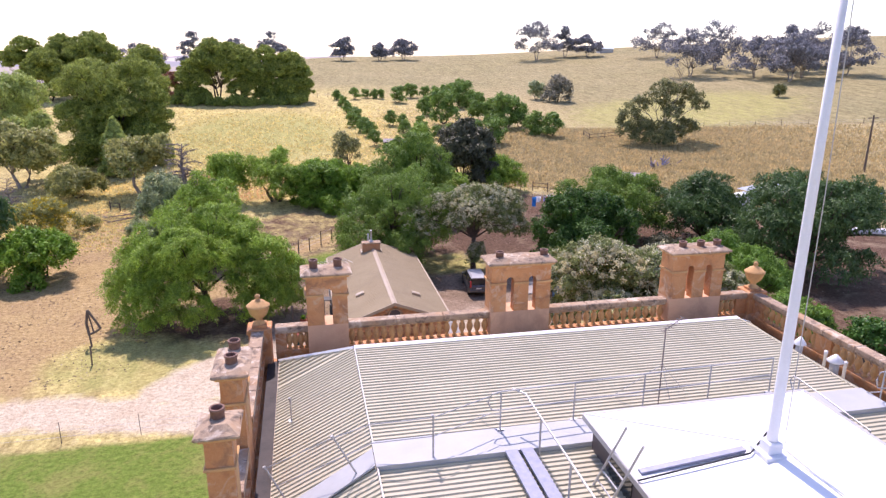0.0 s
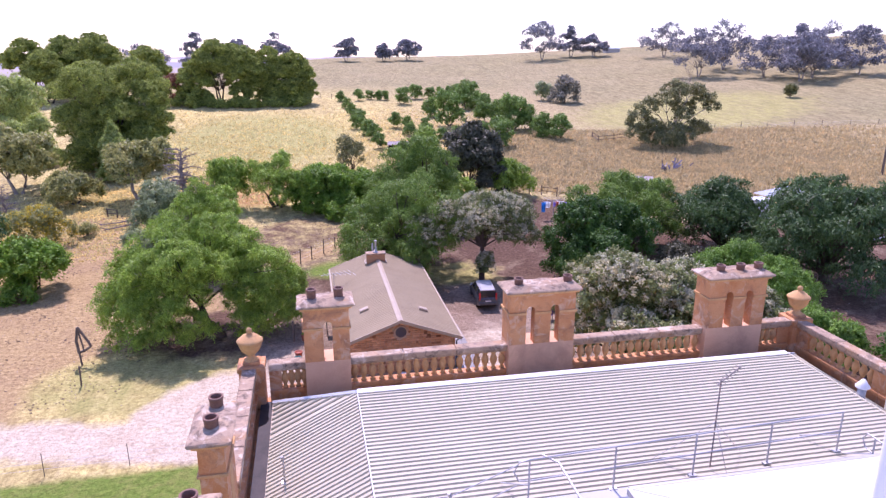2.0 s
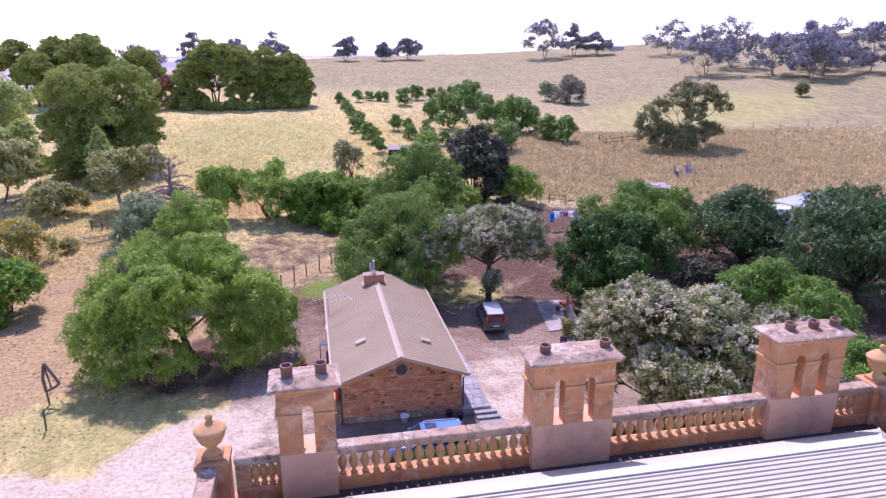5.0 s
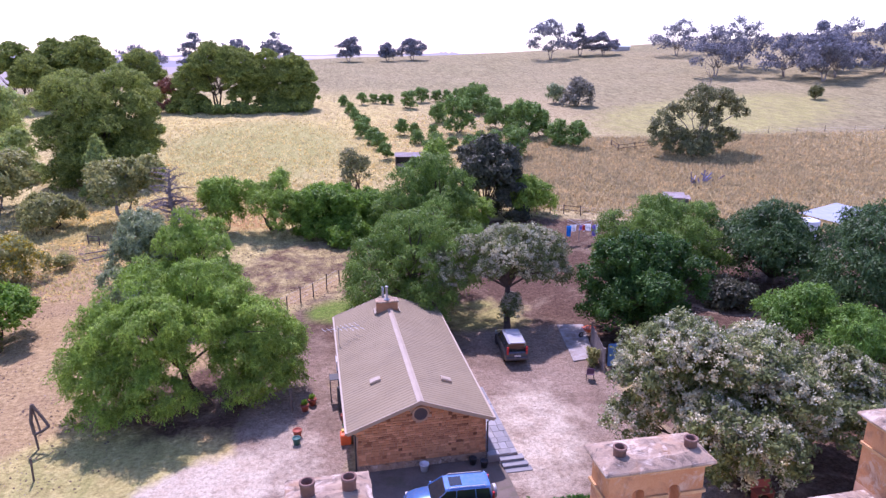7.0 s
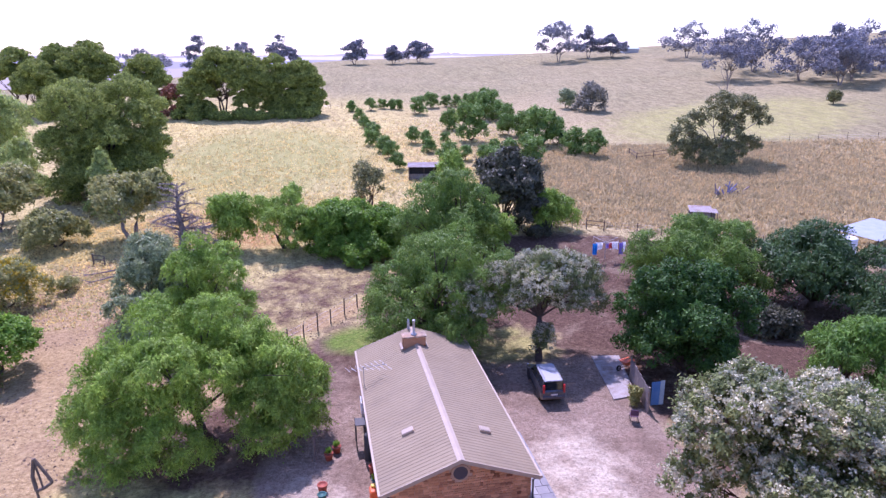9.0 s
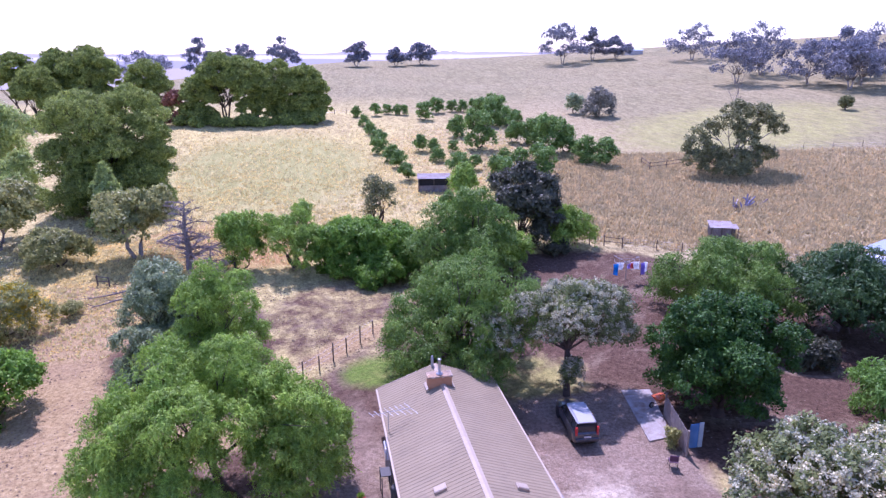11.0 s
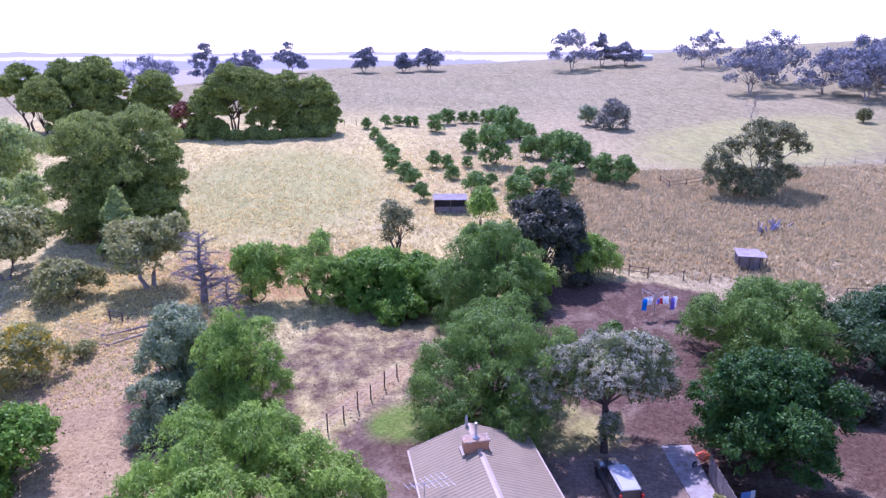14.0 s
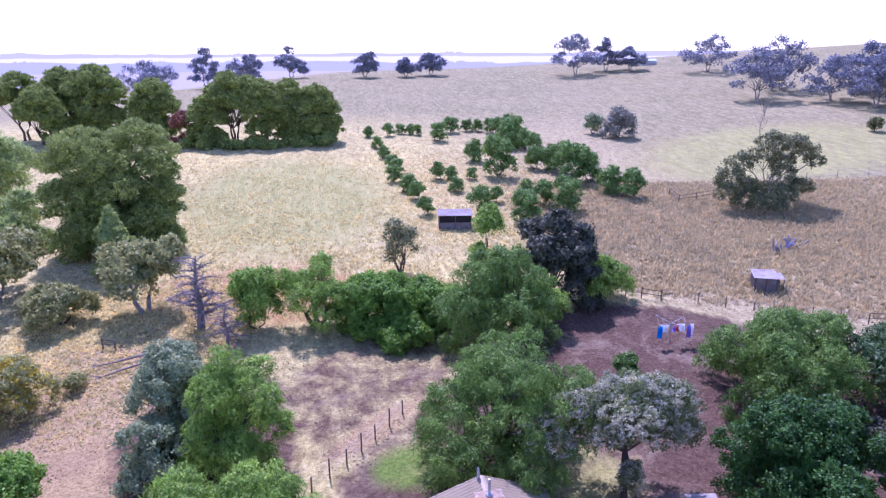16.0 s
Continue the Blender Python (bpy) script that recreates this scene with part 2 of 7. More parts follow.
M["plate"] = paint("plate_white", (0.7, 0.7, 0.68), 0.4)

M["pepper"] = leaf("pepper_leaf", (0.14, 0.24, 0.03), (0.285, 0.41, 0.068), 0.6, (0.44, 0.66, 0.12))
M["pepper_dark"] = leaf("dark_pepper_leaf", (0.036, 0.078, 0.03), (0.085, 0.15, 0.052), 0.45, (0.24, 0.44, 0.12))
M["pepper_mid"] = leaf("mid_pepper_leaf", (0.085, 0.16, 0.028), (0.19, 0.29, 0.052), 0.54, (0.32, 0.54, 0.12))
M["bright"] = leaf("bright_leaf", (0.095, 0.20, 0.025), (0.20, 0.33, 0.048), 0.6, (0.40, 0.66, 0.07))
M["glossy"] = leaf("glossy_leaf", (0.016, 0.055, 0.012), (0.055, 0.135, 0.022), 0.34, (0.3, 0.55, 0.05), 0.6)
M["bright_pepper"] = leaf("young_pepper_leaf", (0.075, 0.165, 0.025), (0.165, 0.30, 0.05), 0.55, (0.36, 0.58, 0.1))
M["pine"] = leaf("pine_needles", (0.105, 0.145, 0.04), (0.325, 0.39, 0.088), 0.58, (0.55, 0.66, 0.18), 0.7)
M["gum"] = leaf("gum_leaf", (0.20, 0.215, 0.08), (0.36, 0.36, 0.14), 0.64, (0.55, 0.57, 0.22))
# far gums: blue distance haze is tinted into the leaf colour
M["hazy_gum"] = leaf("hazy_gum_leaf", (0.14, 0.145, 0.20), (0.25, 0.26, 0.32), 0.45, (0.34, 0.36, 0.40))
M["olive"] = leaf("olive_leaf", (0.20, 0.25, 0.14), (0.32, 0.375, 0.21), 0.56, (0.42, 0.5, 0.26))
M["orchard"] = leaf("orchard_leaf", (0.095, 0.18, 0.04), (0.20, 0.31, 0.075), 0.52, (0.32, 0.5, 0.14))
M["dark_leaf"] = leaf("dark_leaf", (0.052, 0.057, 0.04), (0.115, 0.12, 0.08), 0.36, (0.28, 0.3, 0.17))
M["grey_leaf"] = leaf("grey_green_leaf", (0.10, 0.13, 0.048), (0.205, 0.24, 0.095), 0.46, (0.42, 0.48, 0.2), 0.7)
M["blossom"] = leaf("pale_blossom", (0.41, 0.40, 0.305), (0.57, 0.56, 0.435), 0.35, (0.75, 0.72, 0.5), 0.85)
M["feather"] = leaf("feathery_leaf", (0.23, 0.30, 0.09), (0.39, 0.46, 0.16), 0.64, (0.65, 0.78, 0.2))
M["twig_bush"] = leaf("twiggy_grey_leaf", (0.15, 0.15, 0.13), (0.25, 0.245, 0.21), 0.42, (0.35, 0.35, 0.26))
M["yellow_flower"] = leaf("yellow_flower", (0.45, 0.36, 0.03), (0.55, 0.42, 0.04), 0.3, (0.7, 0.6, 0.1))
M["lone_gum"] = leaf("dark_gum_leaf", (0.125, 0.135, 0.06), (0.26, 0.265, 0.125), 0.5, (0.36, 0.38, 0.2))
M["straw_brown"] = leaf("brown_dry_grass", (0.38, 0.31, 0.17), (0.54, 0.45, 0.265), 0.92, (0.7, 0.57, 0.36), 0.9)
M["red_leaf"] = leaf("russet_leaf", (0.16, 0.06, 0.045), (0.22, 0.10, 0.06), 0.3, (0.5, 0.2, 0.1))
M["hedge"] = leaf("hedge_leaf", (0.03, 0.10, 0.02), (0.075, 0.185, 0.035), 0.35, (0.3, 0.55, 0.05))
M["straw"] = leaf("dry_grass", (0.53, 0.455, 0.215), (0.66, 0.58, 0.30), 0.98, (0.9, 0.77, 0.42), 0.9)


def ground_material():
    m, nt, b, out = blank("ground_soil")
    geo = nt.nodes.new("ShaderNodeNewGeometry")
    pos = geo.outputs["Position"]

    def mask(attr, channel, edge=0.35):
        a = nt.nodes.new("ShaderNodeAttribute")
        a.attribute_name = attr
        s = nt.nodes.new("ShaderNodeSeparateColor")
        nt.links.new(a.outputs["Color"], s.inputs[0])
        v = calc(nt, "ADD", a.outputs["Alpha"] if channel == 3 else s.outputs[channel], calc(nt, "MULTIPLY", calc(nt, "SUBTRACT", rough_noise, 0.5), edge * 2))
        return ramp(nt, v, [(0.3, (0, 0, 0)), (0.7, (1, 1, 1))])

    rough_noise = noise_tex(nt, 0.55, 8, 0.62, pos)
    fine = noise_tex(nt, 3.2, 6, 0.7, pos)
    tiny = noise_tex(nt, 14.0, 4, 0.7, pos)
    big = noise_tex(nt, 0.035, 4, 0.55, pos)
    mp = nt.nodes.new("ShaderNodeMapping")
    mp.inputs["Scale"].default_value = (0.9, 0.22, 1)
    mp.inputs["Rotation"].default_value = (0, 0, radians(70))
    nt.links.new(pos, mp.inputs["Vector"])
    streak = noise_tex(nt, 0.8, 5, 0.6, mp.outputs[0])
    straw = ramp(nt, fine, [(0.3, (0.39, 0.315, 0.115)), (0.5, (0.56, 0.468, 0.18)), (0.7, (0.67, 0.58, 0.245))])
    straw = mixc(nt, calc(nt, "MULTIPLY", ramp(nt, streak, [(0.42, (0, 0, 0)), (0.66, (1, 1, 1))]), 0.5), straw, (0.32, 0.248, 0.105))
    tuft = noise_tex(nt, 0.62, 7, 0.72, pos, 0.6)
    straw = mixc(nt, calc(nt, "MULTIPLY", ramp(nt, tuft, [(0.36, (1, 1, 1)), (0.5, (0, 0, 0))]), 0.5), straw, (0.28, 0.22, 0.09))
    straw = mixc(nt, calc(nt, "MULTIPLY", ramp(nt, tuft, [(0.54, (0, 0, 0)), (0.68, (1, 1, 1))]), 0.6), straw, (0.62, 0.52, 0.27))
    hill = ramp(nt, streak, [(0.3, (0.21, 0.18, 0.088)), (0.5, (0.29, 0.25, 0.125)), (0.7, (0.365, 0.317, 0.16))])
    clover = ramp(nt, noise_tex(nt, 0.16, 6, 0.7, mp.outputs[0]), [(0.45, (0, 0, 0)), (0.62, (1, 1, 1))])
    hill = mixc(nt, calc(nt, "MULTIPLY", clover, 0.45), hill, (0.235, 0.215, 0.11))
    place = nt.nodes.new("ShaderNodeSeparateXYZ")
    nt.links.new(pos, place.inputs[0])
    # the grazed hill above the old fence line, and the long grass below it
    edge = calc(nt, "ADD", calc(nt, "MULTIPLY_ADD", place.outputs[0], 0.2, -114.2), place.outputs[1])
    edge = calc(nt, "MULTIPLY_ADD", calc(nt, "SUBTRACT", rough_noise, 0.5), 5.0, edge)
    right = ramp(nt, calc(nt, "MULTIPLY_ADD", place.outputs[0], 0.01, calc(nt, "MULTIPLY", rough_noise, 0.06)), [(0.60, (0, 0, 0)), (0.70, (1, 1, 1))])
    upper = ramp(nt, calc(nt, "MULTIPLY_ADD", edge, 0.1, 0.5), [(0.45, (0, 0, 0)), (0.6, (1, 1, 1))])
    high = ramp(nt, calc(nt, "MULTIPLY_ADD", edge, 0.01, calc(nt, "MULTIPLY", rough_noise, 0.2)), [(0.50, (0, 0, 0)), (0.80, (1, 1, 1))])
    grazed = calc(nt, "MAXIMUM", calc(nt, "MULTIPLY", right, upper), high)
    east = ramp(nt, calc(nt, "MULTIPLY_ADD", place.outputs[0], 0.01, calc(nt, "MULTIPLY", rough_noise, 0.12)), [(0.22, (0, 0, 0)), (0.46, (1, 1, 1))])
    straw = mixc(nt, calc(nt, "MULTIPLY", east, 0.85), straw, ramp(nt, fine, [(0.3, (0.235, 0.186, 0.095)), (0.5, (0.365, 0.298, 0.16)), (0.7, (0.485, 0.405, 0.228))]))
    straw = mixc(nt, grazed, straw, hill)
    rut = ramp(nt, calc(nt, "MULTIPLY_ADD", edge, 0.1, 0.5), [(0.46, (0, 0, 0)), (0.50, (1, 1, 1)), (0.56, (0, 0, 0))])
    straw = mixc(nt, calc(nt, "MULTIPLY", calc(nt, "MULTIPLY", rut, right), 0.6), straw, (0.13, 0.095, 0.07))
    straw = mixc(nt, calc(nt, "MULTIPLY", ramp(nt, big, [(0.4, (0, 0, 0)), (0.65, (1, 1, 1))]), 0.35), straw, (0.36, 0.30, 0.17))
    olive = ramp(nt, calc(nt, "ADD", calc(nt, "MULTIPLY", fine, 0.45), calc(nt, "MULTIPLY", noise_tex(nt, 0.9, 6, 0.65, mp.outputs[0]), 0.55)), [(0.34, (0.24, 0.235, 0.08)), (0.5, (0.36, 0.335, 0.12)), (0.66, (0.50, 0.445, 0.19))])
    orange = ramp(nt, fine, [(0.3, (0.30, 0.165, 0.065)), (0.7, (0.50, 0.32, 0.14))])
    gravel = ramp(nt, tiny, [(0.3, (0.20, 0.145, 0.10)), (0.5, (0.295, 0.222, 0.16)), (0.72, (0.42, 0.335, 0.25))])
    gravel = mixc(nt, calc(nt, "MULTIPLY", ramp(nt, noise_tex(nt, 0.26, 7, 0.68, pos, 0.8), [(0.46, (0, 0, 0)), (0.58, (1, 1, 1))]), 0.6), gravel, (0.17, 0.115, 0.078))
    gravel = mixc(nt, calc(nt, "MULTIPLY", ramp(nt, rough_noise, [(0.46, (0, 0, 0)), (0.62, (1, 1, 1))]), 0.5), gravel, (0.33, 0.235, 0.17))
    litter = ramp(nt, noise_tex(nt, 2.6, 8, 0.75, pos), [(0.52, (0, 0, 0)), (0.60, (1, 1, 1))])
    gravel = mixc(nt, calc(nt, "MULTIPLY", litter, 0.3), gravel, (0.16, 0.105, 0.072))
    lawn = ramp(nt, fine, [(0.3, (0.105, 0.17, 0.028)), (0.7, (0.19, 0.255, 0.052))])
    lawn = mixc(nt, calc(nt, "MULTIPLY", ramp(nt, noise_tex(nt, 0.45, 7, 0.7, pos, 0.4), [(0.46, (0, 0, 0)), (0.64, (1, 1, 1))]), 0.6), lawn, (0.28, 0.25, 0.09))
    dirt = ramp(nt, fine, [(0.3, (0.072, 0.042, 0.029)), (0.52, (0.13, 0.08, 0.054)), (0.78, (0.215, 0.142, 0.096))])
    worn = ramp(nt, noise_tex(nt, 0.2, 10, 0.7, pos, 1.2), [(0.50, (0, 0, 0)), (0.66, (1, 1, 1))])
    dirt = mixc(nt, calc(nt, "MULTIPLY", worn, 0.7), dirt, (0.32, 0.245, 0.165))
    dirt = mixc(nt, calc(nt, "MULTIPLY", ramp(nt, noise_tex(nt, 0.22, 7, 0.66, pos, 0.4), [(0.5, (0, 0, 0)), (0.64, (1, 1, 1))]), 0.45), dirt, (0.10, 0.062, 0.042))
    sandy = ramp(nt, fine, [(0.28, (0.26, 0.175, 0.08)), (0.5, (0.40, 0.288, 0.138)), (0.75, (0.51, 0.385, 0.20))])
    sandy = mixc(nt, calc(nt, "MULTIPLY", ramp(nt, noise_tex(nt, 0.3, 8, 0.68, pos, 0.5), [(0.48, (0, 0, 0)), (0.64, (1, 1, 1))]), 0.4), sandy, (0.30, 0.20, 0.115))
    pebble = ramp(nt, noise_tex(nt, 5.5, 3, 0.8, pos), [(0.60, (0, 0, 0)), (0.66, (1, 1, 1))])
    sandy = mixc(nt, calc(nt, "MULTIPLY", pebble, 0.3), sandy, (0.10, 0.065, 0.045))
    dirt = mixc(nt, calc(nt, "MULTIPLY", pebble, 0.45), dirt, (0.06, 0.04, 0.032))
    col = straw
    wisp = nt.nodes.new("ShaderNodeMapping")
    wisp.inputs["Scale"].default_value = (1.0, 0.45, 1)
    wisp.inputs["Rotation"].default_value = (0, 0, radians(-24))
    nt.links.new(pos, wisp.inputs["Vector"])
    col = mixc(nt, 1.0, col, ramp(nt, noise_tex(nt, 1.5, 9, 0.74, wisp.outputs[0], 0.5), [(0.34, (0.58, 0.55, 0.52)), (0.5, (1.0, 1.0, 1.0)), (0.66, (1.3, 1.3, 1.3))]), "MULTIPLY")
    col = mixc(nt, mask("zone_b", 1, 0.5), col, olive)
    col = mixc(nt, mask("zone_b", 2, 0.5), col, orange)
    col = mixc(nt, mask("zone_b", 0), col, sandy)
    col = mixc(nt, mask("zone_a", 2, 0.6), col, dirt)
    col = mixc(nt, mask("zone_a", 0, 0.25), col, gravel)
    drive = ramp(nt, tiny, [(0.3, (0.47, 0.39, 0.28)), (0.7, (0.66, 0.575, 0.44))])
    drive = mixc(nt, calc(nt, "MULTIPLY", ramp(nt, noise_tex(nt, 0.7, 8, 0.7, pos, 0.5), [(0.46, (0, 0, 0)), (0.62, (1, 1, 1))]), 0.4), drive, (0.40, 0.28, 0.18))
    col = mixc(nt, mask("zone_a", 3, 0.55), col, drive)
    col = mixc(nt, mask("zone_a", 1, 0.3), col, lawn)
    col = mixc(nt, 1.0, col, ramp(nt, noise_tex(nt, 4.2, 8, 0.78, pos), [(0.36, (0.62, 0.6, 0.58)), (0.5, (1.0, 1.0, 1.0)), (0.64, (1.24, 1.24, 1.24))]), "MULTIPLY")
    nt.links.new(col, b.inputs["Base Color"])
    b.inputs["Roughness"].default_value = 1.0
    b.inputs["Specular IOR Level"].default_value = 0.1
    bp = node(nt, "ShaderNodeBump", Strength=0.8, Distance=0.2)
    nt.links.new(calc(nt, "ADD", fine, calc(nt, "MULTIPLY", tiny, 0.3)), bp.inputs["Height"])
    nt.links.new(bp.outputs[0], b.inputs["Normal"])
    return m


M["ground"] = ground_material()


# ---------------------------------------------------------------- mesh helpers
def mesh_object(name, bm_, material, parent=None, smooth=False):
    me = bpy.data.meshes.new(name)
    bm_.to_mesh(me)
    bm_.free()
    if smooth:
        for p in me.polygons:
            p.use_smooth = True
    for mt in (material if isinstance(material, (list, tuple)) else [material]):
        me.materials.append(mt)
    ob = new(name, me)
    if parent is not None:
        ob.parent = parent
    return ob


def part(name, bm_, material, parent, label="", smooth=False):
    ob = mesh_object(name, bm_, material, parent, smooth)
    return tagged(ob, label) if label else ob


def shared(name, me, parent, m):
    """One more piece on a mesh that others use too."""
    ob = new(name, me)
    ob.parent = parent
    ob.matrix_basis = m
    return ob


def thing(name, label, category, m=None, group="", kind=""):
    ob = new(name)
    ob.empty_display_size = 0.3
    if m is not None:
        ob.matrix_basis = m
    return tagged(ob, label, category, group, kind)


def box(bm_, x0, x1, y0, y1, z0, z1, bevel=0.0, m=None):
    r = bmesh.ops.create_cube(bm_, size=1.0)
    vs = r["verts"]
    for v in vs:
        v.co = Vector((x0 + (v.co.x + 0.5) * (x1 - x0), y0 + (v.co.y + 0.5) * (y1 - y0), z0 + (v.co.z + 0.5) * (z1 - z0)))
        if m is not None:
            v.co = m @ v.co
    if bevel:
        es = list({e for v in vs for e in v.link_edges})
        bmesh.ops.bevel(bm_, geom=es, offset=bevel, segments=1, affect="EDGES", clamp_overlap=True)
    return vs


def boxes(*specs, bevel=0.0):
    b_ = bmesh.new()
    for s in specs:
        box(b_, *s, bevel=bevel)
    return b_


def lathe(bm_, profile, sides=16, centre=(0, 0, 0), cap=True):
    """profile: (radius, z) from the bottom up."""
    rings = []
    for r, z in profile:
        rings.append([bm_.verts.new((centre[0] + r * math.cos(2 * math.pi * i / sides),
                                     centre[1] + r * math.sin(2 * math.pi * i / sides), centre[2] + z)) for i in range(sides)])
    for a, b_ in zip(rings, rings[1:]):
        for i in range(sides):
            j = (i + 1) % sides
            bm_.faces.new((a[i], a[j], b_[j], b_[i]))
    if cap:
        bm_.faces.new(list(reversed(rings[0])))
        bm_.faces.new(rings[-1])


def tube(bm_, pts, radii, sides=6):
    pts = [Vector(p) for p in pts]
    if isinstance(radii, (int, float)):
        radii = [radii] * len(pts)
    rings = []
    for i, p in enumerate(pts):
        d = (pts[min(i + 1, len(pts) - 1)] - pts[max(i - 1, 0)]).normalized()
        u = d.cross(Vector((0, 0, 1))) if abs(d.z) < 0.95 else d.cross(Vector((1, 0, 0)))
        u.normalize()
        w = d.cross(u)
        rings.append([bm_.verts.new(p + radii[i] * (math.cos(2 * math.pi * k / sides) * u + math.sin(2 * math.pi * k / sides) * w)) for k in range(sides)])
    for a, b_ in zip(rings, rings[1:]):
        for k in range(sides):
            j = (k + 1) % sides
            bm_.faces.new((a[k], a[j], b_[j], b_[k]))
    bm_.faces.new(list(reversed(rings[0])))
    bm_.faces.new(rings[-1])


def prism(bm_, outline, axis_vec, m=None):
    """Extrudes a closed outline of 3D points by axis_vec."""
    a = [bm_.verts.new(Vector(p) if m is None else m @ Vector(p)) for p in outline]
    v = Vector(axis_vec)
    b_ = [bm_.verts.new((Vector(p) + v) if m is None else m @ (Vector(p) + v)) for p in outline]
    n = len(a)
    for i in range(n):
        j = (i + 1) % n
        bm_.faces.new((a[i], a[j], b_[j], b_[i]))
    bm_.faces.new(list(reversed(a)))
    bm_.faces.new(b_)
    bmesh.ops.recalc_face_normals(bm_, faces=bm_.faces[:])


# ---------------------------------------------------------------- terrain
def softplus(v, s):
    return s * np.log1p(np.exp(np.clip(v / s, -60, 60)))


def terrain(x, y):
    """Height of the land: a flat yard, then a long slope up to a rounded crest, falling away behind and to the west."""
    x, y = np.asarray(x, float), np.asarray(y, float)
    lin = 0.078 * softplus(y - 42, 6) + 0.06 * softplus(x - 65, 12) * np.clip((y - 40) / 60, 0, 1)
    cap = np.maximum(19.0 + 0.05 * softplus(x - 65, 12) - 0.105 * softplus(15 - x, 10), 3.0)
    cap = np.minimum(cap, 30)
    fall = cap + 2.5 - 0.10 * softplus(y - 275, 10)
    lo = np.minimum(np.minimum(lin, cap), fall)
    h = lo - 0.8 * np.log(np.exp(-(lin - lo) / 0.8) + np.exp(-(cap - lo) / 0.8) + np.exp(-(fall - lo) / 0.8))
    h = np.where(y < 200, np.maximum(h, 0), -6 + softplus(h + 6, 1.5))
    return h


def ground_z(x, y):
    return float(terrain(x, y))


def blob(x, y, cx, cy, rx, ry, soft=0.35, turn=0.0):
    """1 inside an ellipse, falling to 0 over a soft edge."""
    c, s = math.cos(radians(turn)), math.sin(radians(turn))
    dx, dy = x - cx, y - cy
    u, v = (c * dx + s * dy) / rx, (-s * dx + c * dy) / ry
    d = np.sqrt(u * u + v * v)
    return np.clip((1 + soft / 2 - d) / soft, 0, 1)


def rect(x, y, x0, x1, y0, y1, soft=1.0):
    d = np.minimum(np.minimum(x - x0, x1 - x), np.minimum(y - y0, y1 - y))
    return np.clip(d / soft + 0.5, 0, 1)


def spread(lo, hi, step, far_lo, far_hi, grow=1.12):
    mid = list(np.arange(lo, hi + step / 2, step))
    d, a = step, lo
    left = []
    while a > far_lo:
        d *= grow
        a -= d
        left.append(a)
    d, a = step, mid[-1]
    right = []
    while a < far_hi:
        d *= grow
        a += d
        right.append(a)
    return np.array(left[::-1] + mid + right)


gx = spread(-40, 62, 0.5, -3500, 3500)
gy = spread(-10, 100, 0.5, -2500, 4500)
GX, GY = np.meshgrid(gx, gy)
GZ = terrain(GX, GY)
nx, ny = len(gx), len(gy)
gv = np.stack([GX.ravel(), GY.ravel(), GZ.ravel()], 1)
ii = np.arange(nx * ny).reshape(ny, nx)
gf = np.stack([ii[:-1, :-1], ii[:-1, 1:], ii[1:, 1:], ii[1:, :-1]], -1).reshape(-1, 4)
gme = bpy.data.meshes.new("ground")
gme.from_pydata(gv.tolist(), [], gf.tolist())
gme.polygons.foreach_set("use_smooth", [True] * len(gme.polygons))
X, Y = gv[:, 0], gv[:, 1]
mx_ = np.maximum
gravel = mx_(0.0 * X, rect(X, Y, -2, 21, 11, 18, 3))
gravel = mx_(gravel, rect(X, Y, 10, 20.5, 13, 33, 2.5))
gravel = mx_(gravel, blob(X, Y, 0.5, 21.5, 3.2, 7.5, 0.5))
gravel = mx_(gravel, 0.7 * blob(X, Y, 1.6, 26, 2.6, 9, 0.7))
bend = 11.4 + 0.9 * np.sin(X * 0.35)
drive_ = rect(X, Y - bend, -60, -2, 0.0, 3.6, 2.2)
drive_ = mx_(drive_, blob(X, Y, -4.2, 16.8, 4.6, 2.6, 0.7, 38))
drive_ = mx_(drive_, 0.62 * blob(X, Y, 13.6, 19.0, 3.0, 6.4, 0.9, -14))
drive_ = mx_(drive_, 0.5 * blob(X, Y, -0.2, 19.0, 2.6, 4.2, 0.7))
lawn = rect(X, Y, -60, 0, -60, 10.2, 1.2)
lawn = mx_(lawn, 0.7 * blob(X, Y, 3.9, 39.0, 3.2, 2.6, 0.7, 35))
dirt = 0.8 * blob(X, Y, 3, 48, 8.5, 9, 0.35)
dirt = mx_(dirt, blob(X, Y, 27, 51, 13, 9.5, 0.35, -15))
dirt = mx_(dirt, blob(X, Y, 40, 33, 24, 15, 0.3))
dirt = mx_(dirt, rect(X, Y, 3, 30, 31.5, 48, 4))
dirt = mx_(dirt, rect(X, Y, 21, 70, 0, 28, 3))
dirt = mx_(dirt, 0.8 * blob(X, Y, -4.5, 26.5, 6, 4.5, 0.7))
dirt = mx_(dirt, 0.8 * blob(X, Y, -9, 45, 7, 9, 0.5))
# dead earth below the lone gum, doubling as its ground shadow in brown
dirt = mx_(dirt, 0.75 * blob(X, Y, 62, 82, 7, 6, 0.6))
sandy = rect(X, Y, -24, -9, 16, 60, 5)
sandy = mx_(sandy, blob(X, Y, -12, 40, 7, 22, 0.5, 15))
sandy = sandy * (1 - blob(X, Y, -9.8, 20.0, 5.2, 4.4, 0.5))
sandy = sandy * (1 - 0.8 * blob(X, Y, 2, 33, 4, 8, 0.5))
dirt = mx_(dirt, 0.85 * blob(X, Y, 2.2, 34, 3.6, 7.5, 0.6))
pale = mx_(blob(X, Y, 2.2, 43.8, 5.5, 1.5, 0.8, 42), 0.42 * blob(X, Y, 3, 48, 8.5, 9, 0.35))
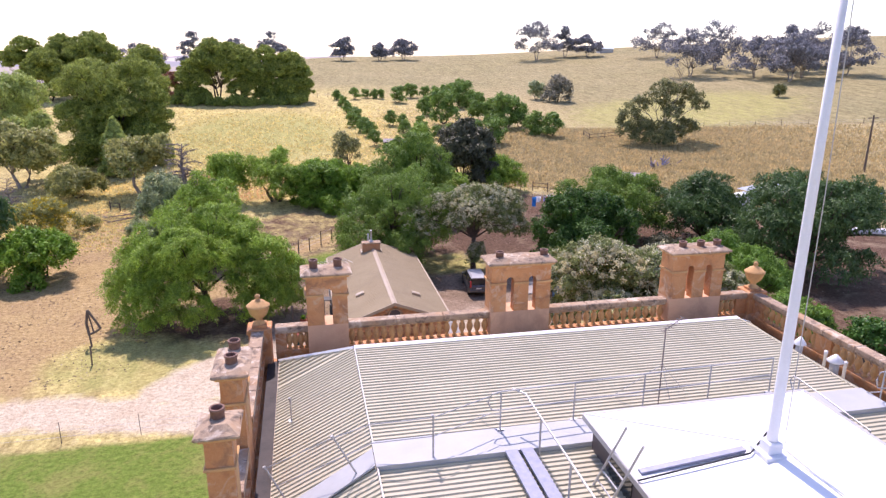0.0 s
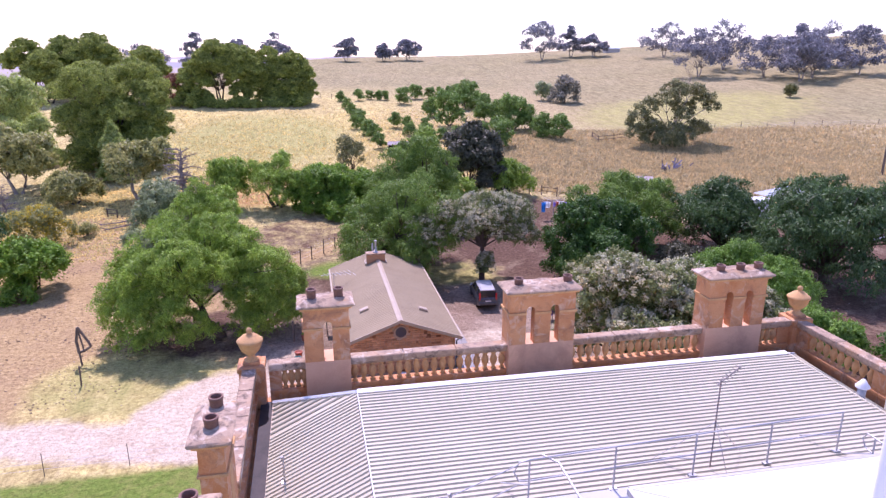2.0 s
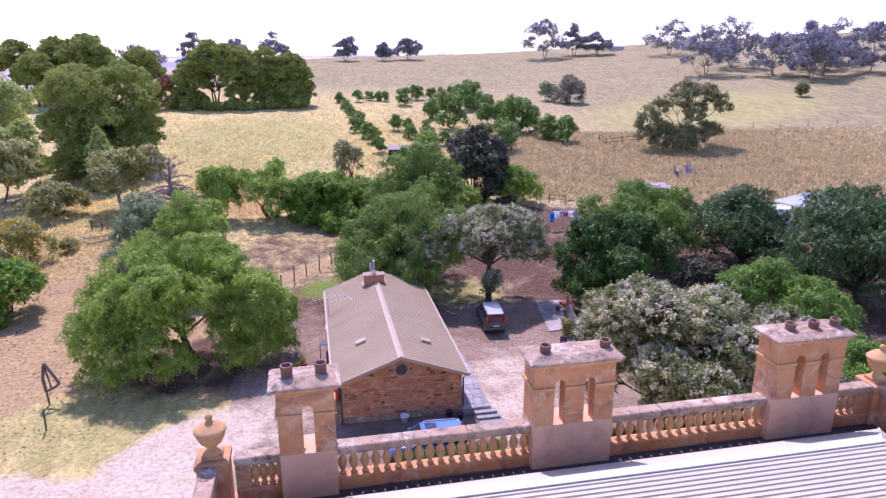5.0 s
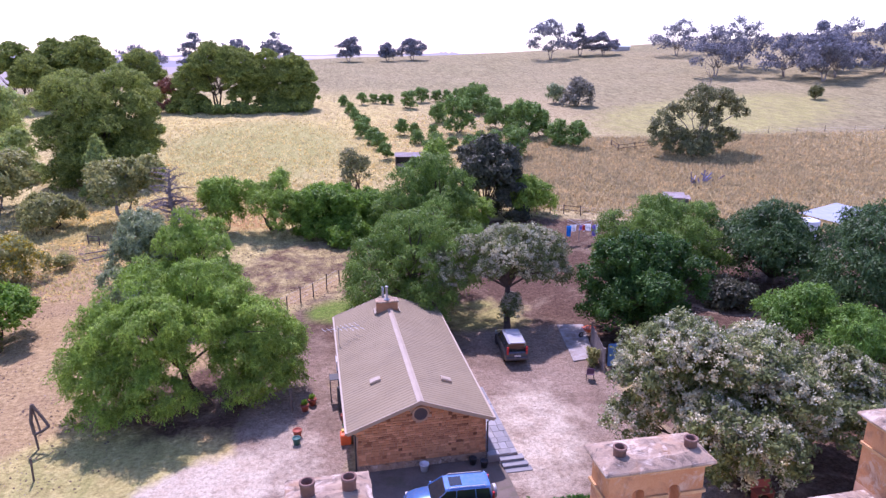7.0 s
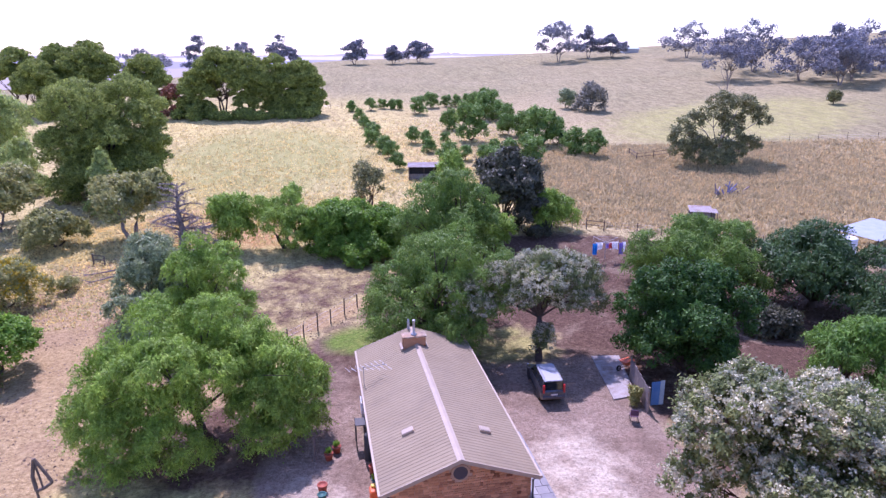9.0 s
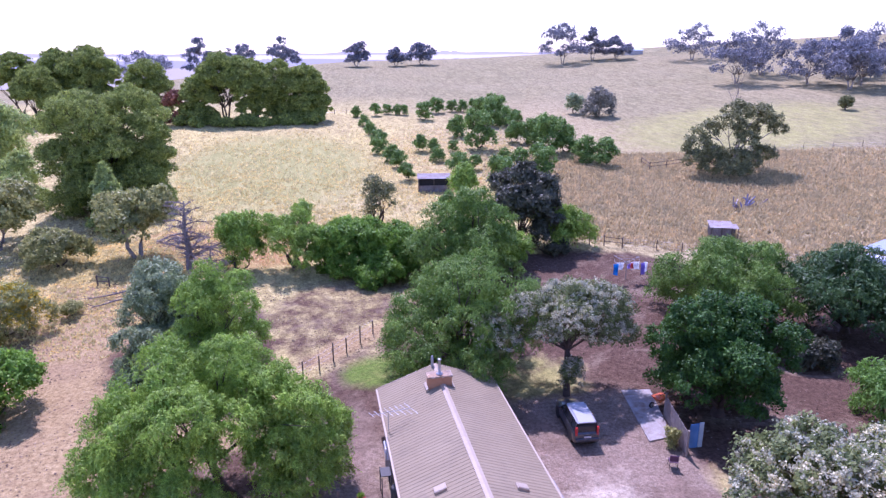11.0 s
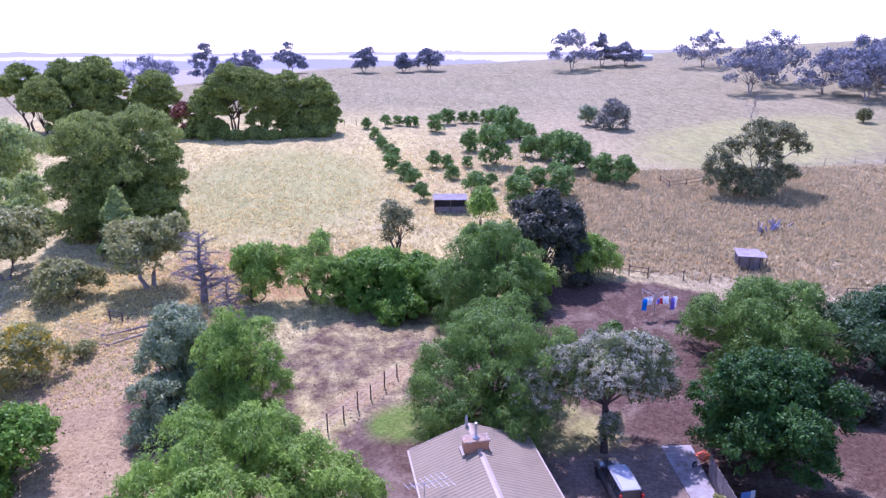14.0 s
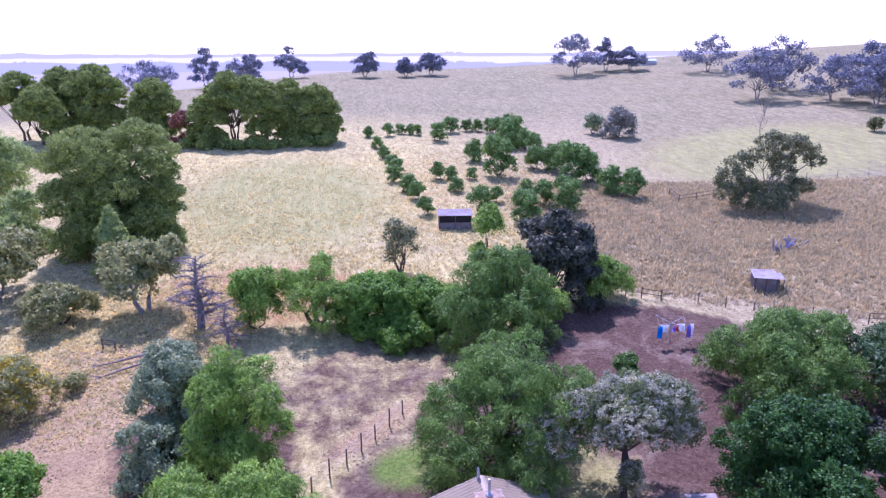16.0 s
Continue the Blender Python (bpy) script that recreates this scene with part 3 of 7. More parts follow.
dirt = mx_(dirt, 0.75 * rect(X, Y, 10.2, 11.6, 23.5, 34, 1.4))
dirt = dirt * (1 - 0.75 * pale)
sandy = mx_(sandy, 0.8 * pale)
olive = 0.8 * blob(X, Y, -6, 104, 17, 26, 0.8)
olive = mx_(olive, 0.6 * blob(X, Y, 88, 118, 38, 22, 0.7, 20))
olive = mx_(olive, 0.6 * blob(X, Y, -9.2, 19.8, 6.0, 4.8, 0.7))
olive = mx_(olive, 0.75 * blob(X, Y, 24.0, 40, 3.5, 6, 0.6))
dirt = dirt * (1 - 0.6 * blob(X, Y, 14.5, 36, 4.5, 3.6, 0.7))
olive = mx_(olive, 0.7 * blob(X, Y, 14.5, 36, 5, 4, 0.7))
olive = mx_(olive, 0.45 * blob(X, Y, 60, 70, 30, 10, 0.8))
orange = 0.68 * blob(X, Y, -8, 69, 13, 9, 0.7)
orange = mx_(orange, 0.75 * blob(X, Y, -26, 33, 6, 9, 0.7))
orange = mx_(orange, 0.36 * blob(X, Y, 25, 105, 20, 35, 0.8))
for attr, chans in (("zone_a", (gravel, lawn, dirt)), ("zone_b", (sandy, olive, orange))):
    ca = gme.color_attributes.new(attr, "FLOAT_COLOR", "POINT")
    ca.data.foreach_set("color", np.stack([*chans, drive_], 1).ravel().astype(np.float32))
gme.materials.append(M["ground"])
tagged(new("ground", gme), "dry straw-coloured paddock with gravel drive, bare earth and green lawn", "ground", kind="structure")


# ---------------------------------------------------------------- trees
def mesh_from_arrays(name, verts, faces, material):
    me = bpy.data.meshes.new(name)
    me.from_pydata(verts.tolist(), [], faces.tolist())
    me.materials.append(material)
    return me


def diamonds(rng, centre, axis, length, width, facing=None):
    """Leaf blades: a lozenge round each centre along its axis, its flat side turned roughly to facing."""
    n = len(centre)
    axis = axis / np.maximum(np.linalg.norm(axis, axis=1, keepdims=True), 1e-6)
    turn = rng.normal(size=(n, 3))
    if facing is not None:
        turn = facing + 0.42 * turn
    side = np.cross(axis, turn)
    side /= np.maximum(np.linalg.norm(side, axis=1, keepdims=True), 1e-6)
    L, W = np.reshape(length, (-1, 1)) / 2, np.reshape(width, (-1, 1)) / 2
    v = np.stack([centre - axis * L, centre + side * W - axis * L * 0.1, centre + axis * L, centre - side * W - axis * L * 0.1], 1).reshape(-1, 3)
    return v


def scatter_on_lobes(rng, lobes, n, depth=0.35, low=-0.75):
    """Points in the outer shell of a set of ellipsoids (cx, cy, cz, rx, ry, rz), and the way outwards there."""
    lb = np.array(lobes, float)
    wgt = lb[:, 3] * lb[:, 4] + lb[:, 3] * lb[:, 5]
    k = rng.choice(len(lb), int(n), p=wgt / wgt.sum())
    d = rng.normal(size=(len(k), 3))
    d /= np.linalg.norm(d, axis=1, keepdims=True)
    d[:, 2] = np.where(d[:, 2] < low, -d[:, 2], d[:, 2])
    r = 1 - depth * rng.random(len(k)) ** 1.4
    return lb[k, :3] + d * lb[k, 3:6] * r[:, None], d


def clumps(rng, lobes, each, share, low=-0.55, flat=0.8):
    """Small tufts set over the outside of the main lobes, of uneven size, with gaps between them."""
    out = []
    lb = np.array(lobes, float)
    for l in lb:
        n = max(4, int(each * (0.7 + 0.6 * rng.random())))
        d = rng.normal(size=(n, 3))
        d /= np.linalg.norm(d, axis=1, keepdims=True)
        d[:, 2] = np.where(d[:, 2] < low, -d[:, 2], d[:, 2])
        r = share * (0.55 + 0.9 * rng.random(n))
        p = l[:3] + d * l[3:6] * (0.72 + 0.34 * rng.random(n))[:, None]
        size = r * (l[3] + l[5]) / 2
        for q, s in zip(p, size):
            inside = ((((q - lb[:, :3]) / lb[:, 3:6]) ** 2).sum(1) < 0.5).any()
            if not inside or rng.random() < 0.1:
                out.append((*q, s, s, s * flat))
    return out


UP = np.array([0.0, 0.0, 0.3])


def crown_mesh(name, rng, lobes, n, kind, size, material):
    """Leaves in tufts over the lobes: long hanging sprays, upright needle tufts or broad leaf clusters."""
    n, size = int(n * 0.66), size * (1.0 if kind == "weeping" else 1.15)
    if kind == "weeping":
        tufts = clumps(rng, lobes, 34, 0.25, -0.7, 0.95)
        m = n // 4
        p, d = scatter_on_lobes(rng, tufts, m, 0.7, -0.5)
        p2, d2 = scatter_on_lobes(rng, lobes, m // 7, 0.5, -0.5)
        p, d = np.concatenate([p, p2]), np.concatenate([d, d2])
        m = len(p)
        cs, ax, ln = [], [], []
        drift = d * np.array([0.5, 0.5, 0.0]) + rng.normal(size=(m, 3)) * 0.3
        drift[:, 2] = -0.55 + 0.55 * np.clip(d[:, 2], 0, 1)
        cur = p.copy()
        hang = 0.45 + 1.2 * rng.random((m, 1)) ** 2
        for s in range(4):
            cs.append(cur + rng.normal(size=(m, 3)) * size * 0.2)
            ax.append(drift + rng.normal(size=(m, 3)) * 0.55)
            ln.append(size * (0.65 + 0.6 * rng.random(m)))
            cur = cur + drift * size * 0.75 * hang
            drift = drift * np.array([0.75, 0.75, 1.0]) + np.array([0, 0, -0.2])
        c, a, L = np.concatenate(cs), np.concatenate(ax), np.concatenate(ln)
        W, out = L * 0.33, np.tile(d, (4, 1)) + UP
    elif kind == "needles":
        tufts = clumps(rng, lobes, 60, 0.24, -0.75, 0.8)
        p, d = scatter_on_lobes(rng, tufts, int(n * 1.15), 0.45, -0.6)
        p2, d2 = scatter_on_lobes(rng, [(*l[:3], l[3] * 0.9, l[4] * 0.9, l[5] * 0.9) for l in lobes], int(n * 0.3), 0.45, -0.9)
        c, d = np.concatenate([p, p2]), np.concatenate([d, d2])
        a = d * 0.3 + rng.normal(size=c.shape) * 0.6 + np.array([0, 0, 0.2])
        L = size * (0.6 + 0.7 * rng.random(len(c)))
        L[len(p):] *= 1.5
        W, out = L * 0.42, d + UP
    else:
        tufts = clumps(rng, lobes, 28, 0.26, -0.6, 0.85)
        m = n // 3
        p, d = scatter_on_lobes(rng, tufts, m, 0.6, -0.8)
        p2, d2 = scatter_on_lobes(rng, lobes, m // 8, 0.5, -0.6)
        p, d = np.concatenate([p, p2]), np.concatenate([d, d2])
        c = np.repeat(p, 3, 0) + rng.normal(size=(3 * len(p), 3)) * size * 0.5
        a = np.repeat(d, 3, 0) * 0.2 + rng.normal(size=c.shape) * 0.8
        L = size * (0.65 + 0.7 * rng.random(len(c)))
        W, out = L * 0.55, np.repeat(d, 3, 0) + UP
    # each rounded mass of the crown decides most of how its leaves are turned
    lb = np.array(lobes, float)
    best, turn = np.full(len(c), 1e9), np.zeros_like(c)
    for l in lb:
        q = (c - l[:3]) / l[3:6]
        near = (q ** 2).sum(1)
        closer = near < best
        best[closer], turn[closer] = near[closer], q[closer]
    turn /= np.maximum(np.linalg.norm(turn, axis=1, keepdims=True), 1e-6)
    v = diamonds(rng, c, a, L, W, 0.45 * out + 0.9 * turn)
    f = np.arange(len(v)).reshape(-1, 4)
    return mesh_from_arrays(name, v, f, material)


def make_lobes(rng, w, h, clear, count, flat=0.75, lobe=0.33, lean=(0, 0)):
    """Main masses of a crown w wide between clear and h: large and small, high and low, with an uneven outline."""
    out = []
    half = (h - clear) / 2
    mid = clear + half
    for i in range(count):
        a = i * 2.39996 + rng.random() * 1.0
        rr = math.sqrt((i + 0.3) / count) * (0.85 + 0.2 * rng.random())
        r = (w / 2) * lobe * (0.62 + 0.75 * rng.random())
        rad = max(0.0, (w / 2 - r * 0.9)) * rr
        rz = min(r * flat * (0.85 + 0.35 * rng.random()), half * 0.9)
        top = mid + half * math.sqrt(max(0.0, 1 - 0.80 * rr * rr))
        drop = max(0.0, top - rz - clear - rz * 0.35)
        zc = top - rz - drop * min(1.0, rng.random() ** 1.1 * (0.45 + 0.75 * rr))
        out.append((rad * math.cos(a) + lean[0], rad * math.sin(a) + lean[1], zc, r, r * (0.8 + 0.4 * rng.random()), rz))
    return out


def trunk_mesh(rng, lobes, clear, radius, stems=1, spread_=0.6, twigs=2, lean=(0, 0), limbs=99):
    b_ = bmesh.new()
    lobes = sorted(lobes, key=lambda l: -l[3])
    thick = 0.55 if len(lobes) < 9 else 0.4
    per = max(1, len(lobes) // stems)
    for s in range(stems):
        a = 2 * math.pi * s / stems + rng.random()
        foot = Vector((math.cos(a), math.sin(a), 0)) * (radius * 1.3 if stems > 1 else 0)
        fork = foot * 1.0 + Vector((math.cos(a) * spread_ * (stems > 1) + lean[0] * 0.5, math.sin(a) * spread_ * (stems > 1) + lean[1] * 0.5, max(clear * 0.85, 0.5)))
        midp = (foot + fork) / 2 + Vector((rng.normal() * 0.12, rng.normal() * 0.12, 0)) * clear * 0.4
        rr = radius / math.sqrt(stems)
        tube(b_, [foot - Vector((0, 0, 0.3)), foot + Vector((0, 0, 0.12)), midp, fork], [rr * 1.5, rr * 1.15, rr * 0.95, rr * 0.8], 8)
        for l in lobes[s * per:(s + 1) * per][:limbs]:
            tip = Vector(l[:3]) + Vector((0, 0, l[5] * 0.35))
            k = (fork + tip) / 2 + Vector((rng.normal() * 0.18, rng.normal() * 0.18, 0.25)) * (tip - fork).length * 0.3
            tube(b_, [fork - (fork - midp) * 0.1, fork + (k - fork) * 0.5, k, tip], [rr * thick, rr * thick * 0.75, rr * thick * 0.5, rr * 0.08], 6)
            for _ in range(twigs):
                e = Vector(l[:3]) + Vector((rng.normal() * l[3], rng.normal() * l[4], rng.normal() * l[5])) * 0.5
                tube(b_, [k, (k + e) / 2 + Vector((0, 0, 0.15)), e], [rr * 0.2, rr * 0.13, rr * 0.04], 4)
    return b_


def tree(name, label, x, y, w, h, clear, kind, leafmat, n, size, bark="bark", radius=0.25, stems=1, count=9, flat=0.75, lobe=0.36,
         seed=1, extra=(), lean=(0, 0), lobes=None, blossom=0, category="tree", group="", twigs=2, turn=0.0, limbs=99, flowers="blossom"):
    rng = np.random.default_rng(seed)
    root = thing(name, label, category, pose(x, y, ground_z(x, y), 0, 0, turn), group)
    lobes = list(lobes or make_lobes(rng, w, h, clear, count, flat, lobe, lean)) + list(extra)
    part("trunk", trunk_mesh(rng, lobes, clear, radius, stems, twigs=twigs, lean=lean, limbs=limbs), M[bark], root, smooth=True)
    me = crown_mesh("crown", rng, lobes, n, kind, size, M[leafmat])
    new("crown", me).parent = root
    if blossom:
        tufts = clumps(rng, [(*l[:3], l[3] * 1.04, l[4] * 1.04, l[5] * 1.08) for l in lobes], 120, 0.105, -0.35, 0.8)
        p, d = scatter_on_lobes(rng, tufts, blossom // 4, 0.7, -0.4)
        c = np.repeat(p, 4, 0) + rng.normal(size=(4 * len(p), 3)) * 0.07
        v = diamonds(rng, c, rng.normal(size=c.shape), 0.10 + 0.06 * rng.random(len(c)), 0.08 + 0.04 * rng.random(len(c)))
        fm = mesh_from_arrays("blossom", v, np.arange(len(v)).reshape(-1, 4), M[flowers])
        tagged(new("blossom", fm), "pale grey-white blossom clusters" if flowers == "blossom" else "yellow flower clusters").parent = root
    return root

# ---------------------------------------------------------------- the mansion below the camera
mansion = thing("mansion", "sandstone mansion with balustraded parapet, chimney piers and pale metal roof", "house")
WX0, WX1, WY0, WY1 = -0.45, 19.05, -27.0, 0.2
Z_PLINTH, Z_BASE, Z_RAIL, Z_TOP = 8.55, 9.02, 9.72, 9.93
ROOF_Z, ROOF_B, ROOF_L, ROOF_R = 10.2, -3.1, 2.88, 15.94

b = bmesh.new()
t_ = 0.6
box(b, WX0, WX1, WY1 - t_, WY1, 0, Z_PLINTH)
box(b, WX0, WX0 + t_, WY0, WY1 - t_, 0, Z_PLINTH)
box(b, WX1 - t_, WX1, WY0, WY1 - t_, 0, Z_PLINTH)
box(b, WX0 + t_, WX1 - t_, WY0, WY0 + t_, 0, Z_PLINTH)
part("wall", b, M["sandstone"], mansion)
b = bmesh.new()
for z0, z1, o in ((7.75, 7.95, 0.18), (7.95, 8.2, 0.34), (8.2, 8.32, 0.42)):
    box(b, WX0 - o, WX1 + o, WY1, WY1 + o, z0, z1)
    box(b, WX0 - o, WX0, WY0, WY1, z0, z1)
    box(b, WX1, WX1 + o, WY0, WY1, z0, z1)
part("cornice", b, M["sandstone_light"], mansion)

# parapet base course and coping, in lengths between the piers
GUT = 8.72
b = boxes((WX0 + t_ - 0.02, WX1 - t_ + 0.02, WY0 + t_, WY1 - t_ + 0.02, 8.5, GUT))
part("gutter_floor", b, M["gutter"], mansion, "dark box gutter")


def parapet_run(p0, p1, across, balusters, solid_ends=(0.0, 0.0), inside=1):
    """A stretch of balustrade from p0 to p1 (plan points); across: half thickness of the coping."""
    a, c = Vector((*p0, 0)), Vector((*p1, 0))
    d = (c - a)
    L = d.length
    ang = math.degrees(math.atan2(d.y, d.x))
    m = pose(a.x, a.y, 0, 0, 0, ang)
    b_ = bmesh.new()
    box(b_, 0, L, -across + 0.06, across - 0.06, Z_PLINTH, Z_BASE, 0.02, m)
    box(b_, 0, L, -across + 0.02, across - 0.02, Z_BASE - 0.1, Z_BASE + 0.04, 0.02, m)
    for s, e in ((0, solid_ends[0]), (L - solid_ends[1], L)):
        if e - s > 0.05:
            box(b_, s, e, -across + 0.10, across - 0.10, Z_BASE + 0.04, Z_RAIL, 0.0, m)
    part("parapet_base", b_, M["sandstone"], mansion)
    n = max(1, round(L / 1.55))
    for i in range(n):
        b_ = bmesh.new()
        s, e = L * i / n, L * (i + 1) / n - 0.012
        box(b_, s, e, -across, across, Z_RAIL + 0.03, Z_TOP, 0.025, m)
        box(b_, s, e, -across + 0.06, across - 0.06, Z_RAIL - 0.04, Z_RAIL + 0.032, 0.0, m)
        part("coping_stone", b_, M["weathered"], mansion, "weathered grey stone coping")
    span = L - solid_ends[0] - solid_ends[1]
    for i in range(balusters):
        s = solid_ends[0] + span * (i + 0.5) / balusters
        shared("baluster", baluster_mesh, mansion, m @ pose(s, 0, Z_BASE + 0.04, 0, 0, 0))


bb = bmesh.new()
H = Z_RAIL - Z_BASE - 0.08
lathe(bb, [(0.09, 0), (0.09, 0.04), (0.05, 0.07), (0.055, 0.11), (0.108, 0.24), (0.122, 0.33), (0.10, 0.42), (0.062, 0.50), (0.06, 0.52), (0.085, H - 0.07), (0.1, H - 0.05), (0.1, H)], 12)
baluster_mesh = bpy.data.meshes.new("baluster")
bb.to_mesh(baluster_mesh)
bb.free()
baluster_mesh.materials.append(M["sandstone_light"])
for p in baluster_mesh.polygons:
    p.use_smooth = True

AC = 0.2
PF, PW, PE = -0.16, -0.12, 18.66          # centre lines of the front, west and east parapets
parapet_run((0.42, PF), (1.56, PF), AC, 4, (0.36, 0.0))
parapet_run((2.86, PF), (7.92, PF), AC, 18)
parapet_run((10.06, PF), (14.88, PF), AC, 16)
parapet_run((16.96, PF), (18.45, PF), AC, 4, (0.0, 0.55))
# side parapets
parapet_run((PW, -6.1), (PW, -0.42), AC, 14, (0.0, 0.6))
parapet_run((PW, -9.2), (PW, -7.5), AC, 5)
parapet_run((PW, -14.2), (PW, -10.0), AC, 13)
parapet_run((PW, -22.0), (PW, -16.0), AC, 16)
parapet_run((PE, -4.1), (PE, -0.42), AC, 9, (0.35, 0.55))
parapet_run((PE, -8.2), (PE, -4.1), AC, 11, (0.35, 0.35))
parapet_run((PE, -12.6), (PE, -9.6), AC, 9, (0.2, 0.2))
parapet_run((PE, -22.0), (PE, -14.0), AC, 20)


def pot(parent, x, y, z, r=0.17, h=0.38):
    b_ = bmesh.new()
    lathe(b_, [(r * 0.98, 0), (r * 0.98, h * 0.78), (r * 1.08, h * 0.8), (r * 1.08, h), (r * 0.82, h), (r * 0.78, 0.06)], 18, (x, y, z), cap=False)
    b_.faces.new([b_.verts.new((x + r * 0.78 * math.cos(2 * math.pi * i / 18), y + r * 0.78 * math.sin(2 * math.pi * i / 18), z + 0.06)) for i in range(18)])
    part("chimney_pot", b_, M["terracotta"], parent, "round terracotta chimney pot", True)


def pier(x0, x1, y0, y1, slots, pots, along="x", top=11.92, pot_h=0.25):
    """A chimney pier: shaft with round-headed slots through it, moulded neck, weathered cap and pots."""
    root = new("chimney_pier")
    root.parent = mansion
    root["label"] = "sandstone chimney pier with arched slots"
    s0, s1 = 9.98, 11.15                          # slot sill and head
    w = 0.28
    if along == "x":
        edges = [x0]
        for c in slots:
            edges += [c - w / 2, c + w / 2]
        edges.append(x1)
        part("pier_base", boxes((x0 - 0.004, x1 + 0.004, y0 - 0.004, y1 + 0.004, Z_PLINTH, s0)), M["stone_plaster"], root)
        for a, c in zip(edges[::2], edges[1::2]):
            ya = y0 + 0.34                    # the slots open out behind the front face
            b_ = boxes((a, c, y0, ya, s0, s1 + 0.16))
            box(b_, a + (0 if a == x0 else 0.19), c - (0 if c == x1 else 0.19), ya, y1, s0, s1 + 0.16)
            part("pier_leg", b_, M["sandstone"], root)
        for c in slots:
            r = w / 2
            arc = [(c - r * math.cos(math.pi * k / 8), y0, s1 - 0.02 + r * 0.9 * math.sin(math.pi * k / 8)) for k in range(9)]
            b_ = bmesh.new()
            prism(b_, arc + [(c + r, y0, s1 + 0.16), (c - r, y0, s1 + 0.16)], (0, 0.34, 0))
            part("arch_head", b_, M["sandstone"], root)
        part("pier_head", boxes((x0, x1, y0, y1, s1 + 0.16, 11.72)), M["sandstone"], root)
    else:
        part("pier_base", boxes((x0, x1, y0, y1, Z_PLINTH, 11.72)), M["sandstone"], root)
        for c in slots:
            part("recessed_panel", boxes((x0 - 0.01, x1 + 0.01, c - w / 2 - 0.07, c + w / 2 + 0.07, s0, s1 - 0.2)), M["sandstone_light"], root)
    b_ = bmesh.new()
    box(b_, x0 - 0.05, x1 + 0.05, y0 - 0.05, y1 + 0.05, 11.0, 11.07, 0.012) if along != "x" else None
    if along == "x":
        for a, c in zip(edges[::2], edges[1::2]):
            box(b_, a - (0.05 if a == x0 else 0), c + (0.05 if c == x1 else 0), y0 - 0.05, y0 - 0.001, 11.0, 11.07, 0.0)
            box(b_, a - (0.05 if a == x0 else 0), c + (0.05 if c == x1 else 0), y1 + 0.001, y1 + 0.05, 11.0, 11.07, 0.0)
        box(b_, x0 - 0.05, x0 - 0.001, y0, y1, 11.0, 11.07)
        box(b_, x1 + 0.001, x1 + 0.05, y0, y1, 11.0, 11.07)
    box(b_, x0 - 0.09, x1 + 0.09, y0 - 0.09, y1 + 0.09, 11.66, 11.74, 0.015)
    part("moulding", b_, M["sandstone_light"], root)
    b_ = bmesh.new()
    o = 0.17
    box(b_, x0 - o, x1 + o, y0 - o, y1 + o, 11.74, 11.82, 0.025)
    lo = [(x0 - o + 0.03, y0 - o + 0.03), (x1 + o - 0.03, y0 - o + 0.03), (x1 + o - 0.03, y1 + o - 0.03), (x0 - o + 0.03, y1 + o - 0.03)]
    hi = [(x0 + 0.06, y0 + 0.1), (x1 - 0.06, y0 + 0.1), (x1 - 0.06, y1 - 0.1), (x0 + 0.06, y1 - 0.1)]
    va = [b_.verts.new((*p, 11.82)) for p in lo]
    vb = [b_.verts.new((*p, top)) for p in hi]
    for i in range(4):
        b_.faces.new((va[i], va[(i + 1) % 4], vb[(i + 1) % 4], vb[i]))
    b_.faces.new(vb)
    bmesh.ops.subdivide_edges(b_, edges=[e for e in b_.edges if e.calc_length() > 0.5], cuts=4, use_grid_fill=True)
    rs = random.Random(int(x0 * 10 + y0 * 7))
    for v in b_.verts:
        if v.co.z > 11.83:
            v.co.z += rs.uniform(-0.03, 0.03)
        v.co.x += rs.uniform(-0.012, 0.012)
        v.co.y += rs.uniform(-0.012, 0.012)
    part("cap", b_, M["weathered"], root, "rough weathered stone cap")
    for px_, py_ in pots:
        pot(root, px_, py_, top - 0.05, 0.14, pot_h)
    return root


PY0, PY1 = -0.54, 0.30
pier(1.52, 2.87, PY0, PY1, [2.23], [(1.80, -0.2), (2.60, -0.2)], pot_h=0.33)
pier(7.90, 10.08, PY0, PY1, [8.58, 9.40], [(8.26, -0.2), (9.90, -0.2)])
pier(14.86, 16.98, PY0, PY1, [15.60, 16.36], [(15.38, -0.2), (16.12, -0.2), (16.80, -0.2)])
pier(-0.46, 0.04, -7.42, -6.15, [-6.8], [(-0.2, -6.25), (-0.2, -7.08)], "y")
pier(-0.48, 0.04, -9.95, -9.27, [-9.6], [(-0.24, -9.5)], "y")
pier(-0.50, 0.16, -15.9, -14.2, [-15.0], [(-0.17, -14.6), (-0.17, -15.4)], "y")
pier(18.75, 19.4, -9.55, -8.2, [-8.9], [(19.05, -8.6), (19.05, -9.2)], "y")
pier(18.75, 19.4, -13.95, -12.6, [-13.3], [(19.05, -13.3)], "y")


